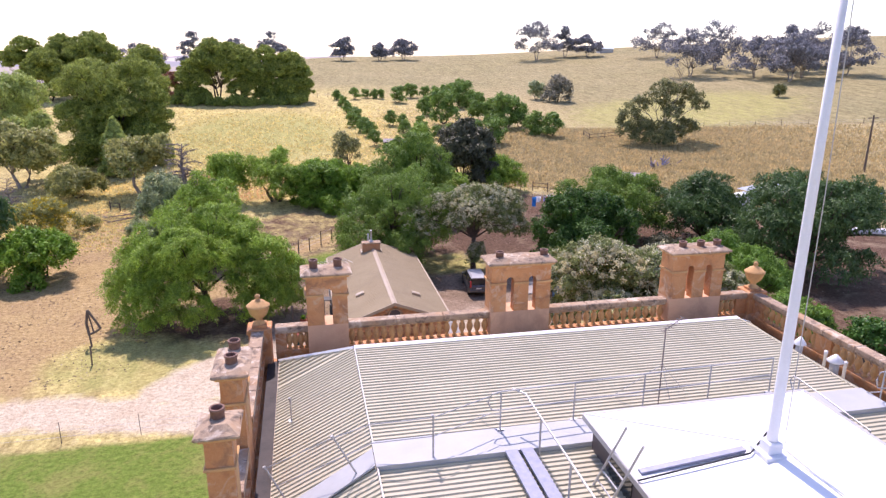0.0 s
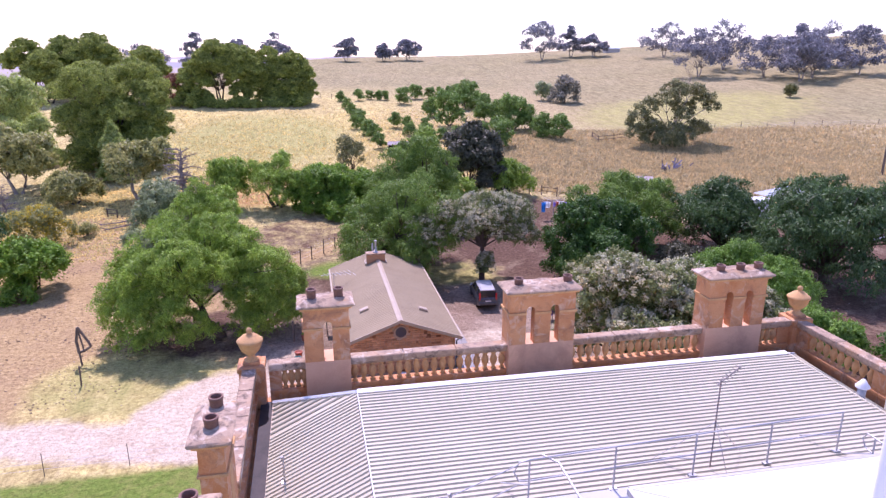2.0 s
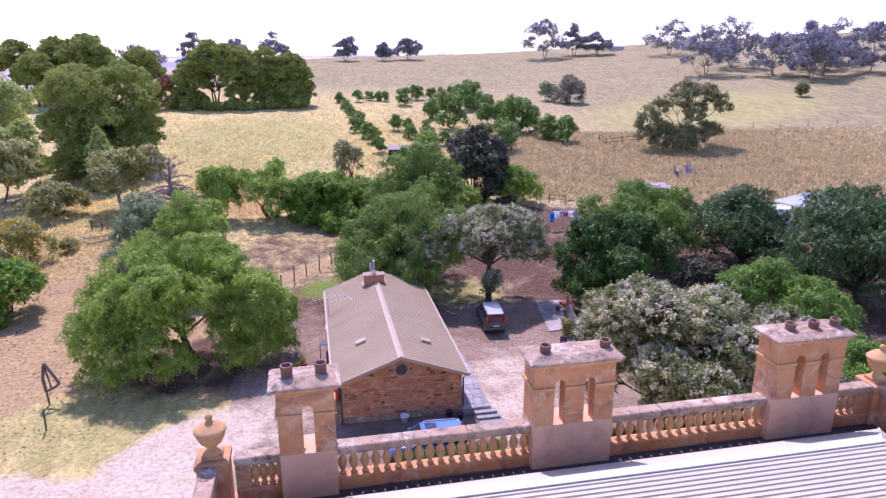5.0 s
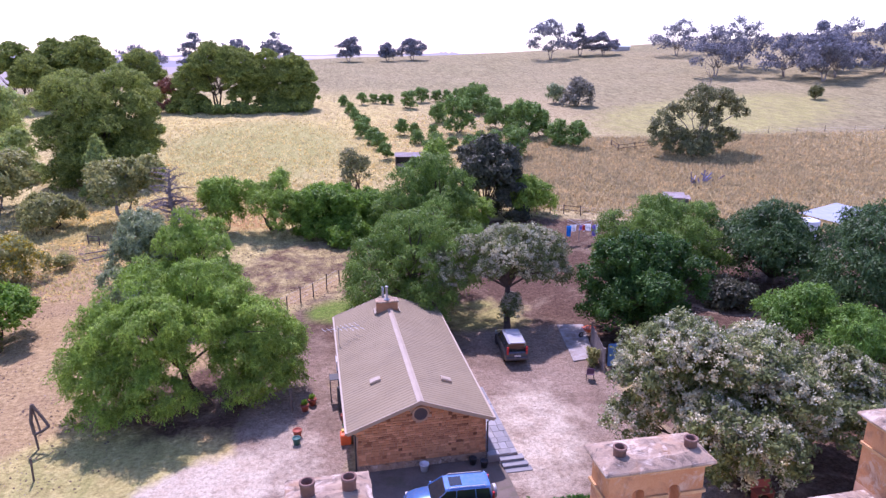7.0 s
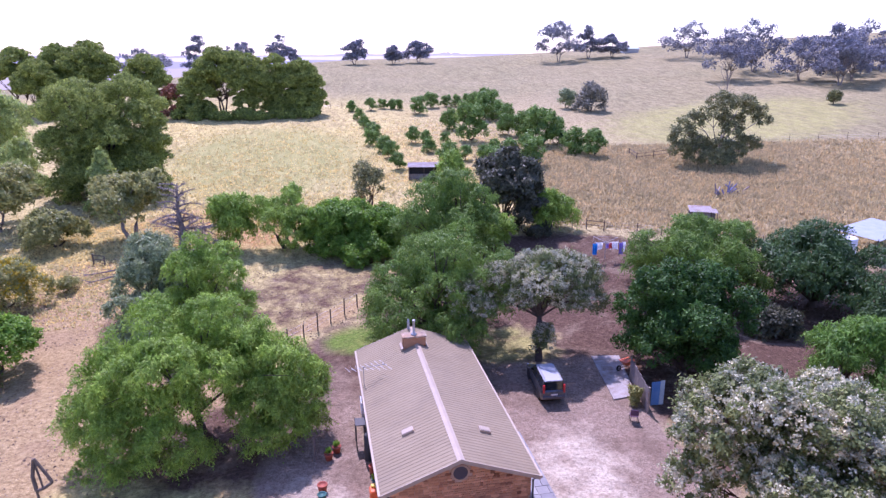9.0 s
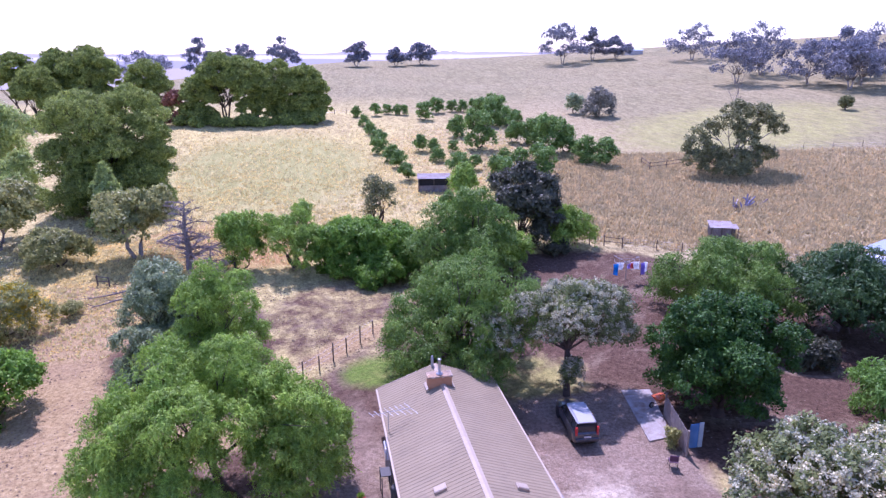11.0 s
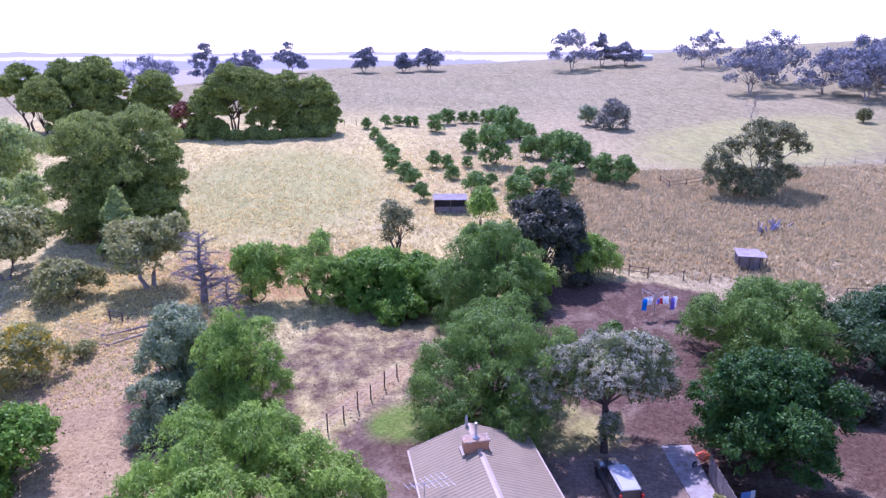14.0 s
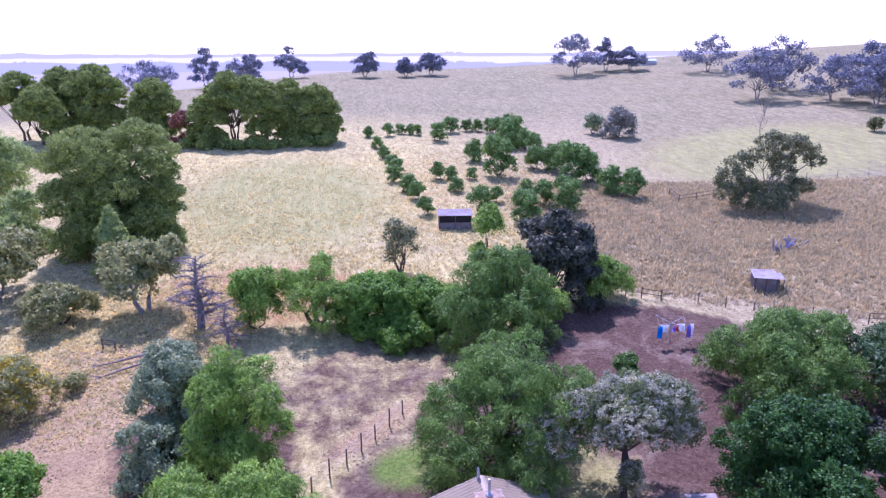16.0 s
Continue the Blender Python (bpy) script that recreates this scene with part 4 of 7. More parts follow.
def urn(x, y):
    root = new("corner_urn")
    root.parent = mansion
    root["label"] = "lidded sandstone urn on a corner pedestal"
    b_ = boxes((x - 0.36, x + 0.36, y - 0.36, y + 0.36, Z_PLINTH, Z_TOP - 0.12), (x - 0.40, x + 0.40, y - 0.40, y + 0.40, Z_TOP - 0.12, Z_TOP + 0.04), (x - 0.24, x + 0.24, y - 0.24, y + 0.24, Z_TOP + 0.04, Z_TOP + 0.14), bevel=0.02)
    part("pedestal", b_, M["sandstone"], root)
    b_ = bmesh.new()
    lathe(b_, [(0.22, 0), (0.22, 0.04), (0.13, 0.10), (0.10, 0.17), (0.15, 0.22), (0.27, 0.34), (0.335, 0.50), (0.36, 0.60), (0.385, 0.62), (0.385, 0.66), (0.33, 0.70),
               (0.22, 0.80), (0.10, 0.86), (0.055, 0.88), (0.085, 0.93), (0.09, 0.98), (0.06, 1.03), (0.0, 1.06)], 20, (x, y, Z_TOP + 0.12), cap=False)
    part("urn", b_, M["sandstone_light"], root, "", True)


urn(PW + 0.05, PF)
urn(PE + 0.04, PF + 0.08)


# pale ribbed metal roof: a raised deck with sloping sides, ribs running across
def ribbed(corners, pitch=0.16, rib=0.045, height=0.034):
    """A sheet on four corners (a-b along the ribs, a-d across them) with upstanding ribs."""
    A, B, C, D = [Vector(c) for c in corners]
    n = max(1, int(round((D - A).length / pitch)))
    up = (B - A).cross(D - A).normalized()
    if up.z < 0:
        up = -up
    b_ = bmesh.new()
    prof = []
    for i in range(n):
        f0 = i / n
        step = 1.0 / n
        w = rib / (D - A).length
        prof += [(f0, 0), (f0 + step - w * 1.9, 0), (f0 + step - w * 1.45, height), (f0 + step - w * 0.45, height), (f0 + step - 0.0001, 0)]
    prof.append((1.0, 0))
    rows = []
    for f, h in prof:
        p, q = A.lerp(D, f), B.lerp(C, f)
        rows.append((b_.verts.new(p + up * h), b_.verts.new(q + up * h)))
    for (a, c), (d, e) in zip(rows, rows[1:]):
        b_.faces.new((a, c, e, d))
    bmesh.ops.recalc_face_normals(b_, faces=b_.faces[:])
    if b_.faces[0].normal.z < 0:
        bmesh.ops.reverse_faces(b_, faces=b_.faces[:])
    return b_


STRIP0, STRIP1 = -8.35, -9.35
roof = new("roof")
roof.parent = mansion
roof["label"] = "pale ribbed metal roof with raised deck"
part("roof_sheet", ribbed([(ROOF_L, STRIP0, ROOF_Z), (ROOF_R, STRIP0, ROOF_Z - 0.05), (ROOF_R, ROOF_B, ROOF_Z - 0.05), (ROOF_L, ROOF_B, ROOF_Z)]), M["zinc"], roof)
part("roof_sheet", ribbed([(0.55, -24, 9.08), (ROOF_L - 0.02, -24, ROOF_Z), (ROOF_L - 0.02, ROOF_B, ROOF_Z), (0.55, ROOF_B, 9.08)]), M["zinc"], roof)
part("roof_sheet", ribbed([(17.95, -24, 9.0), (ROOF_R + 0.02, -24, ROOF_Z - 0.06), (ROOF_R + 0.02, ROOF_B, ROOF_Z - 0.06), (17.95, ROOF_B, 9.0)]), M["zinc"], roof)
part("roof_sheet", ribbed([(ROOF_L + 0.02, -20, ROOF_Z - 0.4), (ROOF_R - 0.02, -20, ROOF_Z - 0.4), (ROOF_R - 0.02, STRIP1, ROOF_Z - 0.07), (ROOF_L + 0.02, STRIP1, ROOF_Z - 0.07)]), M["zinc"], roof)
# hipped end at the back
b = bmesh.new()
for tri in ([(0.55, -1.15, 9.06), (ROOF_L, ROOF_B, ROOF_Z), (0.55, ROOF_B, 9.08)],):
    b.faces.new([b.verts.new(p) for p in tri])
n_rib = 8
for i in range(n_rib):
    yy = ROOF_B + (i + 0.8) * (2.05 / n_rib)
    f = (yy - ROOF_B) / 2.1
    xe = ROOF_L - f * (ROOF_L - 0.55)
    ze = ROOF_Z - f * (ROOF_Z - 9.08)
    if xe > 0.7:
        rb = bmesh.new()
        tube(rb, [(0.55, yy, 9.10), (xe, yy, ze + 0.02)], 0.03, 4)
        part("rib", rb, M["zinc"], roof)
part("roof_sheet", b, M["zinc"], roof)
b = bmesh.new()
for quad in ([(0.55, -1.15, 9.06), (17.95, -1.15, 9.06), (ROOF_R, ROOF_B, ROOF_Z - 0.05), (ROOF_L, ROOF_B, ROOF_Z)], [(17.95, -1.15, 9.06), (17.95, ROOF_B, 9.0), (ROOF_R, ROOF_B, ROOF_Z - 0.05)]):
    b.faces.new([b.verts.new(p) for p in quad])
part("roof_sheet", b, M["zinc"], roof)
# skirts that close the roof down to the gutter
b = boxes((0.53, 17.97, -1.23, -1.17, GUT, 9.08), (0.53, 0.60, -24, -1.23, GUT, 9.08), (17.89, 17.97, -24, -1.23, GUT, 9.0))
part("fascia", b, M["cream_trim"], roof)
b = bmesh.new()
prism(b, [(ROOF_L, ROOF_B - 0.10, ROOF_Z + 0.05), (ROOF_L, ROOF_B + 0.10, ROOF_Z + 0.06), (ROOF_L, ROOF_B + 0.10, ROOF_Z - 0.02), (ROOF_L, ROOF_B - 0.10, ROOF_Z + 0.02)], (ROOF_R - ROOF_L, 0, -0.05))
part("flashing", b, M["white_roof"], roof, "bright white edge flashing")
b = bmesh.new()
tube(b, [(0.55, -1.15, 9.10), (ROOF_L, ROOF_B, ROOF_Z + 0.03)], 0.06, 5)
part("flashing", b, M["white_roof"], roof)
b = bmesh.new()
tube(b, [(17.95, -1.15, 9.07), (ROOF_R, ROOF_B, ROOF_Z - 0.05)], 0.03, 5)
part("flashing", b, M["white_roof"], roof)
b = bmesh.new()
tube(b, [(ROOF_L, ROOF_B, ROOF_Z + 0.02), (ROOF_L, -22, ROOF_Z + 0.02)], 0.022, 6)
part("ridge_cap", b, M["galv"], roof)
b = bmesh.new()
tube(b, [(ROOF_R, ROOF_B, ROOF_Z - 0.03), (ROOF_R, -22, ROOF_Z - 0.03)], 0.03, 6)
part("ridge_cap", b, M["zinc"], roof)
b = boxes((ROOF_L - 0.03, ROOF_R, STRIP1, STRIP0, ROOF_Z - 0.14, ROOF_Z + 0.055), (ROOF_L, ROOF_R, STRIP1 - 0.02, STRIP1 + 0.05, ROOF_Z - 0.3, ROOF_Z + 0.08))
part("walkway_strip", b, M["walkway"], roof, "flat galvanised walkway strip")
b = bmesh.new()
prism(b, [(ROOF_L - 0.05, -8.7, ROOF_Z + 0.06), (ROOF_L - 0.05, STRIP1, ROOF_Z + 0.06), (0.6, -9.8, 9.16), (0.6, -9.1, 9.16)], (0, 0, 0.05))
part("walkway_strip", b, M["walkway"], roof)

# lantern in the middle of the roof
lantern = new("roof_lantern")
lantern.parent = mansion
lantern["label"] = "low roof lantern with bright white hipped roof"
LX0, LX1, LY0, LY1 = 7.75, 13.1, -17.5, -9.45
part("lantern_wall", boxes((LX0, LX1, LY0, LY1, 9.2, 10.9)), M["dark_wall"], lantern)
b = bmesh.new()
o = 0.16
ev = [(LX0 - o, LY1 + o, 10.95), (LX1 + o, LY1 + o, 10.95), (LX1 + o, LY0 - o, 10.95), (LX0 - o, LY0 - o, 10.95)]
rx = (LX0 + LX1) / 2
rg = [(rx, LY1 - 2.62, 11.5), (rx, LY0 + 2.62, 11.5)]
V = [b.verts.new(p) for p in ev + rg]
for f in ((0, 1, 4), (1, 2, 5, 4), (2, 3, 5), (3, 0, 4, 5)):
    b.faces.new([V[i] for i in f])
bmesh.ops.recalc_face_normals(b, faces=b.faces[:])
part("lantern_roof", b, M["white_roof"], lantern)
b = boxes((LX0 - o, LX1 + o, LY1 + o - 0.03, LY1 + o + 0.05, 10.83, 10.965), (LX0 - o - 0.05, LX0 - o + 0.03, LY0 - o, LY1 + o, 10.83, 10.965), (LX1 + o - 0.03, LX1 + o + 0.05, LY0 - o, LY1 + o, 10.83, 10.965))
part("lantern_gutter", b, M["galv"], lantern)
b = bmesh.new()
for e, g in ((ev[0], rg[0]), (ev[1], rg[0])):
    tube(b, [Vector(e) + Vector((0, 0, 0.0)), Vector(g) + Vector((0, 0, 0.0))], 0.025, 5)
tube(b, [Vector(rg[0]) + Vector((0, 0, 0.02)), Vector(rg[1]) + Vector((0, 0, 0.02))], 0.03, 5)
part("hip_cap", b, M["white_roof"], lantern)
for k in range(4):
    yk = LY1 - 0.9 - k * 1.5
    part("lantern_window", boxes((LX0 - 0.02, LX0 + 0.02, yk - 1.0, yk, 9.7, 10.6)), M["glass"], lantern)
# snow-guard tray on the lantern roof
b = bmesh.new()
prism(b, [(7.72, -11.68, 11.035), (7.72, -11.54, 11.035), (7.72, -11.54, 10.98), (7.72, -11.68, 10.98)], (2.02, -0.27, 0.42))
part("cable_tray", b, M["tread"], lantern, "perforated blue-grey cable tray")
b = bmesh.new()
tube(b, [(7.55, -11.85, 11.0), (8.6, -11.95, 11.22), (9.75, -12.05, 11.44), (10.0, -11.9, 11.48), (10.14, -11.95, 11.8)], 0.02, 5)
part("cable", b, M["trim_black"], lantern)

# flagpole
pole = thing("flagpole", "tall white painted flagpole on the lantern roof", "flagpole", pose(10.14, -12.1, 11.55))
b = bmesh.new()
tube(b, [(0, 0, 0.0), (0, 0, 0.5), (0, 0, 5), (0, 0, 10)], [0.105, 0.1, 0.085, 0.055], 14)
part("shaft", b, M["white_paint"], pole, "", True)
b = bmesh.new()
box(b, -0.15, 0.15, -0.15, 0.15, -0.15, 0.16, 0.02)
box(b, -0.26, 0.26, -0.26, 0.26, -0.24, -0.06, 0.01)
part("base", b, M["white_paint"], pole)
b = bmesh.new()
tube(b, [(0.19, -0.1, 0.4), (0.17, -0.1, 5), (0.1, -0.05, 9.6)], 0.012, 4)
part("halyard", b, M["galv"], pole)


# guard rails, ladders and catwalk
def guard_rail(pts, posts, height=1.0, label="galvanised tubular guard rail on the roof"):
    root = thing("guard_rail", label, "guard rail", group="roof guard rails")
    a, c = Vector(pts[0]), Vector(pts[1])
    for i in range(posts):
        p = a.lerp(c, i / max(1, posts - 1))
        b_ = bmesh.new()
        tube(b_, [p, p + Vector((0, 0, height))], 0.02, 8)
        box(b_, p.x - 0.09, p.x + 0.09, p.y - 0.05, p.y + 0.05, p.z - 0.02, p.z + 0.02)
        part("post", b_, M["galv"], root)
        if i % 2 == 0:
            b_ = bmesh.new()
            tube(b_, [p + Vector((0, 0, 0.42)), p + Vector((-0.35, 0.75, 0.0))], 0.014, 6)
            part("brace", b_, M["galv"], root)
    for h in (height, height * 0.52):
        b_ = bmesh.new()
        tube(b_, [a + Vector((0, 0, h)), c + Vector((0, 0, h))], 0.018, 8)
        part("rail", b_, M["galv"], root)
    e = (a - c).normalized()
    b_ = bmesh.new()
    tube(b_, [a + Vector((0, 0, height)), a + e * 0.22 + Vector((0, 0, height * 0.97)), a + e * 0.32 + Vector((0, 0, height * 0.76)), a + e * 0.22 + Vector((0, 0, height * 0.55)), a + Vector((0, 0, height * 0.52))], 0.018, 8)
    part("rail_return", b_, M["galv"], root)
    return root


guard_rail([(5.87, -8.45, 10.26), (13.4, -8.0, 10.2)], 5)
guard_rail([(16.0, -8.9, 10.0), (18.2, -8.3, 9.5)], 3)
guard_rail([(13.75, -8.6, 10.05), (13.7, -10.9, 9.95)], 2, 0.8)
# handrail beside the catwalk
root = thing("catwalk", "narrow galvanised catwalk with handrail over the inner roof", "catwalk")
for xx in (5.72, 6.08):
    b = bmesh.new()
    prism(b, [(xx, -9.35, 10.30), (xx + 0.28, -9.35, 10.30), (xx + 0.28, -9.35, 10.24), (xx, -9.35, 10.24)], (0.1, -5.0, -0.15))
    part("tread_plate", b, M["tread"], root)
b = bmesh.new()
tube(b, [(6.2, -8.25, 11.2), (6.42, -8.6, 11.22), (6.45, -9.3, 11.15), (6.5, -14, 11.05)], 0.024, 8)
part("handrail", b, M["galv"], root)
for yy in (-9.5, -11.2, -13.0):
    b = bmesh.new()
    tube(b, [(6.47, yy, 10.2), (6.47, yy, 11.12)], 0.024, 8)
    part("post", b, M["galv"], root)
ladder = thing("roof_ladder", "galvanised ladder leaning against the roof lantern", "ladder")
for xx in (0, 1):
    b = bmesh.new()
    tube(b, [(7.22, -10.5 - 0.72 * xx, 9.75), (7.42, -11.5 - 0.66 * xx, 11.95)], 0.026, 8)
    part("stile", b, M["galv"], ladder)
for k in range(5):
    f = 0.12 + 0.14 * k
    p = Vector((7.22, -10.5, 9.75)).lerp(Vector((7.42, -11.5, 11.95)), f)
    b = bmesh.new()
    tube(b, [p, p + Vector((0, -0.7, 0))], 0.018, 6)
    part("rung", b, M["galv"], ladder)
# loose line posts on the walkway and the west slope
POSTS = ((4.12, -9.2, 10.26, 0.98, 0.0), (2.47, -9.27, 10.08, 0.95, -0.5), (0.99, -5.4, 9.33, 0.6, 0.0), (0.92, -8.8, 9.32, 0.85, -0.4))
for x, y, z, h, lean in POSTS:
    root = thing("line_post", "slim galvanised fall-arrest post on the roof", "post", pose(x, y, z), "fall-arrest posts")
    b = bmesh.new()
    tube(b, [(0, 0, -0.06), (lean, 0, h)], 0.022, 8)
    box(b, -0.08, 0.08, -0.08, 0.08, -0.06, -0.02)
    part("stem", b, M["galv"], root)
    b = bmesh.new()
    tube(b, [(lean, 0, h - 0.02), (lean - 0.03, 0, h + 0.05)], 0.035, 8)
    part("eye", b, M["galv"], root)
# steel lines strung between the posts and the guard rail
for drop in (0.0, 0.46):
    line = [Vector((x + k * (1 - drop / h), y, z + h - drop)) for x, y, z, h, k in (POSTS[3], POSTS[1])]
    line += [Vector((ROOF_L - 0.1, -9.05, 11.12 - drop)), Vector((POSTS[0][0], POSTS[0][1], 11.22 - drop)), Vector((5.6, -8.5, 11.2 - drop))]
    root = thing("safety_line", "thin steel safety line strung between roof posts", "cable", group="safety lines")
    b = bmesh.new()
    tube(b, line, 0.012, 5)
    part("wire", b, M["galv"], root)
# television aerial on the deck
root = thing("roof_aerial", "thin roof aerial on a mast with guy wires", "aerial", pose(10.2, -8.0, 10.22))
b = bmesh.new()
tube(b, [(0, 0, 0), (0, 0, 2.1)], 0.016, 6)
part("mast", b, M["rust_iron"], root)
b = bmesh.new()
tube(b, [(-0.06, 0, 2.0), (0.56, 0.2, 2.24)], 0.016, 5)
for k in range(7):
    f = k / 6
    c = Vector((-0.06 + 0.62 * f, 0.2 * f, 2.0 + 0.24 * f))
    tube(b, [c + Vector((0.03, -0.10, 0)), c + Vector((-0.03, 0.10, 0))], 0.008, 4)
part("antenna_boom", b, M["deadwood"], root)
for dx, dy in ((-1.1, 0.5), (1.0, 0.4), (0.2, -0.3)):
    b = bmesh.new()
    tube(b, [(0, 0, 1.1), (dx, dy, 0.02)], 0.008, 4)
    part("guy_wire", b, M["galv"], root)
# vents near the east parapet
for x, y, z, s in ((16.2, -5.7, 10.0, 0.75), (16.95, -6.35, 9.65, 0.95)):
    root = thing("roof_vent", "round white roof vent with conical cowl", "vent", pose(x, y, z), "roof vents")
    b = bmesh.new()
    lathe(b, [(0.14 * s, -0.3), (0.14 * s, 0.35)], 14)
    part("stack", b, M["galv"], root, "", True)
    b = bmesh.new()
    lathe(b, [(0.24 * s, 0.33), (0.25 * s, 0.36), (0.04, 0.56), (0.0, 0.57)], 14, cap=False)
    part("cowl", b, M["white_paint"], root, "", True)


for y in (-5.08, -5.9):
    root = thing("vent_pipe", "short white plastic vent pipe on the roof edge", "pipe", pose(17.8, y, 9.12), "vent pipes")
    b = bmesh.new()
    lathe(b, [(0.05, -0.1), (0.05, 0.46), (0.058, 0.47), (0.058, 0.55), (0.04, 0.56)], 12)
    part("stem", b, M["white_paint"], root, "", True)


# ---------------------------------------------------------------- the stone cottage
cottage = thing("cottage", "stone cottage with beige metal gable roof", "house", pose(0, 0, 0))
HX0, HX1, HY0, HY1 = 3.62, 10.18, 17.38, 31.75
EX0, EX1, EY0, EY1 = 3.18, 10.48, 17.0, 32.05
EZ, RZ, RXM = 2.52, 3.86, 6.78
b = boxes((HX0, HX0 + 0.4, HY0 + 0.4, HY1 - 0.4, 0, 2.62), (HX1 - 0.4, HX1, HY0 + 0.4, HY1 - 0.4, 0, 2.62))
part("side_wall", b, M["rubble"], cottage)
for y0, nm in ((HY0 + 0.03, "gable_wall"), (HY1 - 0.4, "gable_wall")):
    b = bmesh.new()
    prism(b, [(HX0, y0, 0), (HX1, y0, 0), (HX1, y0, 2.6), (RXM, y0, 3.70), (HX0, y0, 2.6)], (0, 0.4, 0))
    part(nm, b, M["mortar"], cottage)
part("plinth", boxes((HX0 - 0.05, HX1 + 0.05, HY0 - 0.06, HY0 + 0.03, -0.1, 0.36), bevel=0.015), M["weathered"], cottage)
# roof
croof = new("roof")
croof.parent = cottage
croof["label"] = "beige ribbed metal gable roof"
for x0, x1, z0, z1 in ((EX0, RXM, EZ, RZ), (EX1, RXM, EZ, RZ)):
    A, B = Vector((x0, EY0, z0)), Vector((x1, EY0, z1))
    nrm = Vector((-(z1 - z0), 0, (x1 - x0))).normalized()
    if nrm.z < 0:
        nrm = -nrm
    b = bmesh.new()
    prism(b, [A, B, B - nrm * 0.06, A - nrm * 0.06], (0, EY1 - EY0, 0))
    part("roof_slope", b, M["cream_roof"], croof)
    lift = nrm * 0.006
    part("roof_sheet", ribbed([A + lift, B + lift, B + lift + Vector((0, EY1 - EY0, 0)), A + lift + Vector((0, EY1 - EY0, 0))], 0.25, 0.05, 0.016), M["cream_roof"], croof)
b = bmesh.new()
for s in (-1, 1):
    prism(b, [(RXM, EY0 - 0.02, RZ + 0.045), (RXM + s * 0.17, EY0 - 0.02, RZ - 0.02), (RXM + s * 0.17, EY0 - 0.02, RZ - 0.045), (RXM, EY0 - 0.02, RZ + 0.01)], (0, EY1 - EY0 + 0.04, 0))
part("ridge_cap", b, M["cream_trim"], croof, "paler ridge capping strip")
for s, xe in ((-1, EX0), (1, EX1)):
    for ye in (EY0 - 0.04, EY1):
        b = bmesh.new()
        prism(b, [(xe, ye, EZ + 0.03), (RXM, ye, RZ + 0.03), (RXM, ye, RZ - 0.17), (xe, ye, EZ - 0.17)], (0, 0.04, 0))
        part("barge_board", b, M["cream_trim"], croof)
    b = bmesh.new()
    xo = xe + s * 0.06
    box(b, min(xe, xo + s * 0.06), max(xe, xo + s * 0.06), EY0, EY1, EZ - 0.12, EZ + 0.0, 0.02)
    part("eave_gutter", b, M["cream_trim"], croof)
    xd = (HX0 - 0.06) if s < 0 else (HX1 + 0.06)
    b = bmesh.new()
    tube(b, [(xe, EY0 + 0.12, EZ - 0.1), (xd, EY0 + 0.28, EZ - 0.35), (xd, EY0 + 0.28, 0.0)], 0.045, 8)
    part("downpipe", b, M["trim_black"], croof)
for x, y in ((4.95, 20.75), (8.62, 20.1)):
    tilt = math.degrees(math.atan2(RZ - EZ, RXM - EX0)) * (1 if x < RXM else -1)
    z = EZ + (RZ - EZ) * (x - EX0) / (RXM - EX0) if x < RXM else EZ + (RZ - EZ) * (EX1 - x) / (EX1 - RXM)
    sl = new("skylight")
    sl.parent = cottage
    sl.matrix_basis = pose(x, y, z, 0, -tilt, 0)
    b = boxes((-0.3, 0.3, -0.22, 0.22, -0.05, 0.14), bevel=0.02)
    part("frame", b, M["cream_trim"], sl)
    part("pane", boxes((-0.26, 0.26, -0.18, 0.18, 0.142, 0.155)), M["cream_trim"], sl)
# chimney straddling the ridge
ch = new("chimney")
ch.parent = cottage
ch["label"] = "square stone chimney with metal flue"
part("stack", boxes((5.92, 7.32, 29.38, 30.03, 3.0, 4.28), bevel=0.03), M["rubble"], ch)
part("chimney_cap", boxes((5.86, 7.38, 29.32, 30.09, 4.28, 4.38), bevel=0.03), M["weathered"], ch)
for s in (-1, 1):
    b = bmesh.new()
    xs = 6.62 + s * 0.72
    prism(b, [(xs, 29.22, 3.5), (xs + s * 0.14, 29.22, 3.42), (xs + s * 0.14, 29.22, 3.66), (xs, 29.22, 3.74)], (0, 0.9, 0))
    part("flashing", b, M["cream_trim"], ch, "mortar fillet at the foot")
b = bmesh.new()
lathe(b, [(0.20, 0), (0.20, 0.05), (0.11, 0.10), (0.075, 0.14), (0.075, 0.85), (0.10, 0.86), (0.10, 0.95), (0.07, 0.97)], 14, (6.63, 29.68, 4.38))
part("flue", b, M["galv"], ch, "shiny metal flue pipe", True)
b = bmesh.new()
lathe(b, [(0.09, 0), (0.09, 0.85), (0.05, 1.1), (0.0, 1.14)], 12, (6.6, 31.9, 3.4), cap=False)
part("flue", b, M["galv"], ch, "", True)
# round window in the gable
win = new("round_window")
win.parent = cottage
win.matrix_basis = pose(6.83, HY0, 2.96, 90, 0, 0)
b = bmesh.new()
lathe(b, [(0.34, -0.05), (0.34, 0.06), (0.42, 0.06), (0.43, -0.05)], 24, cap=False)
part("frame", b, M["mortar"], win, "round stone surround")
b = bmesh.new()
lathe(b, [(0.345, 0.0), (0.345, 0.03)], 24)
part("pane", b, M["dark_wall"], win, "dark boarded round opening")

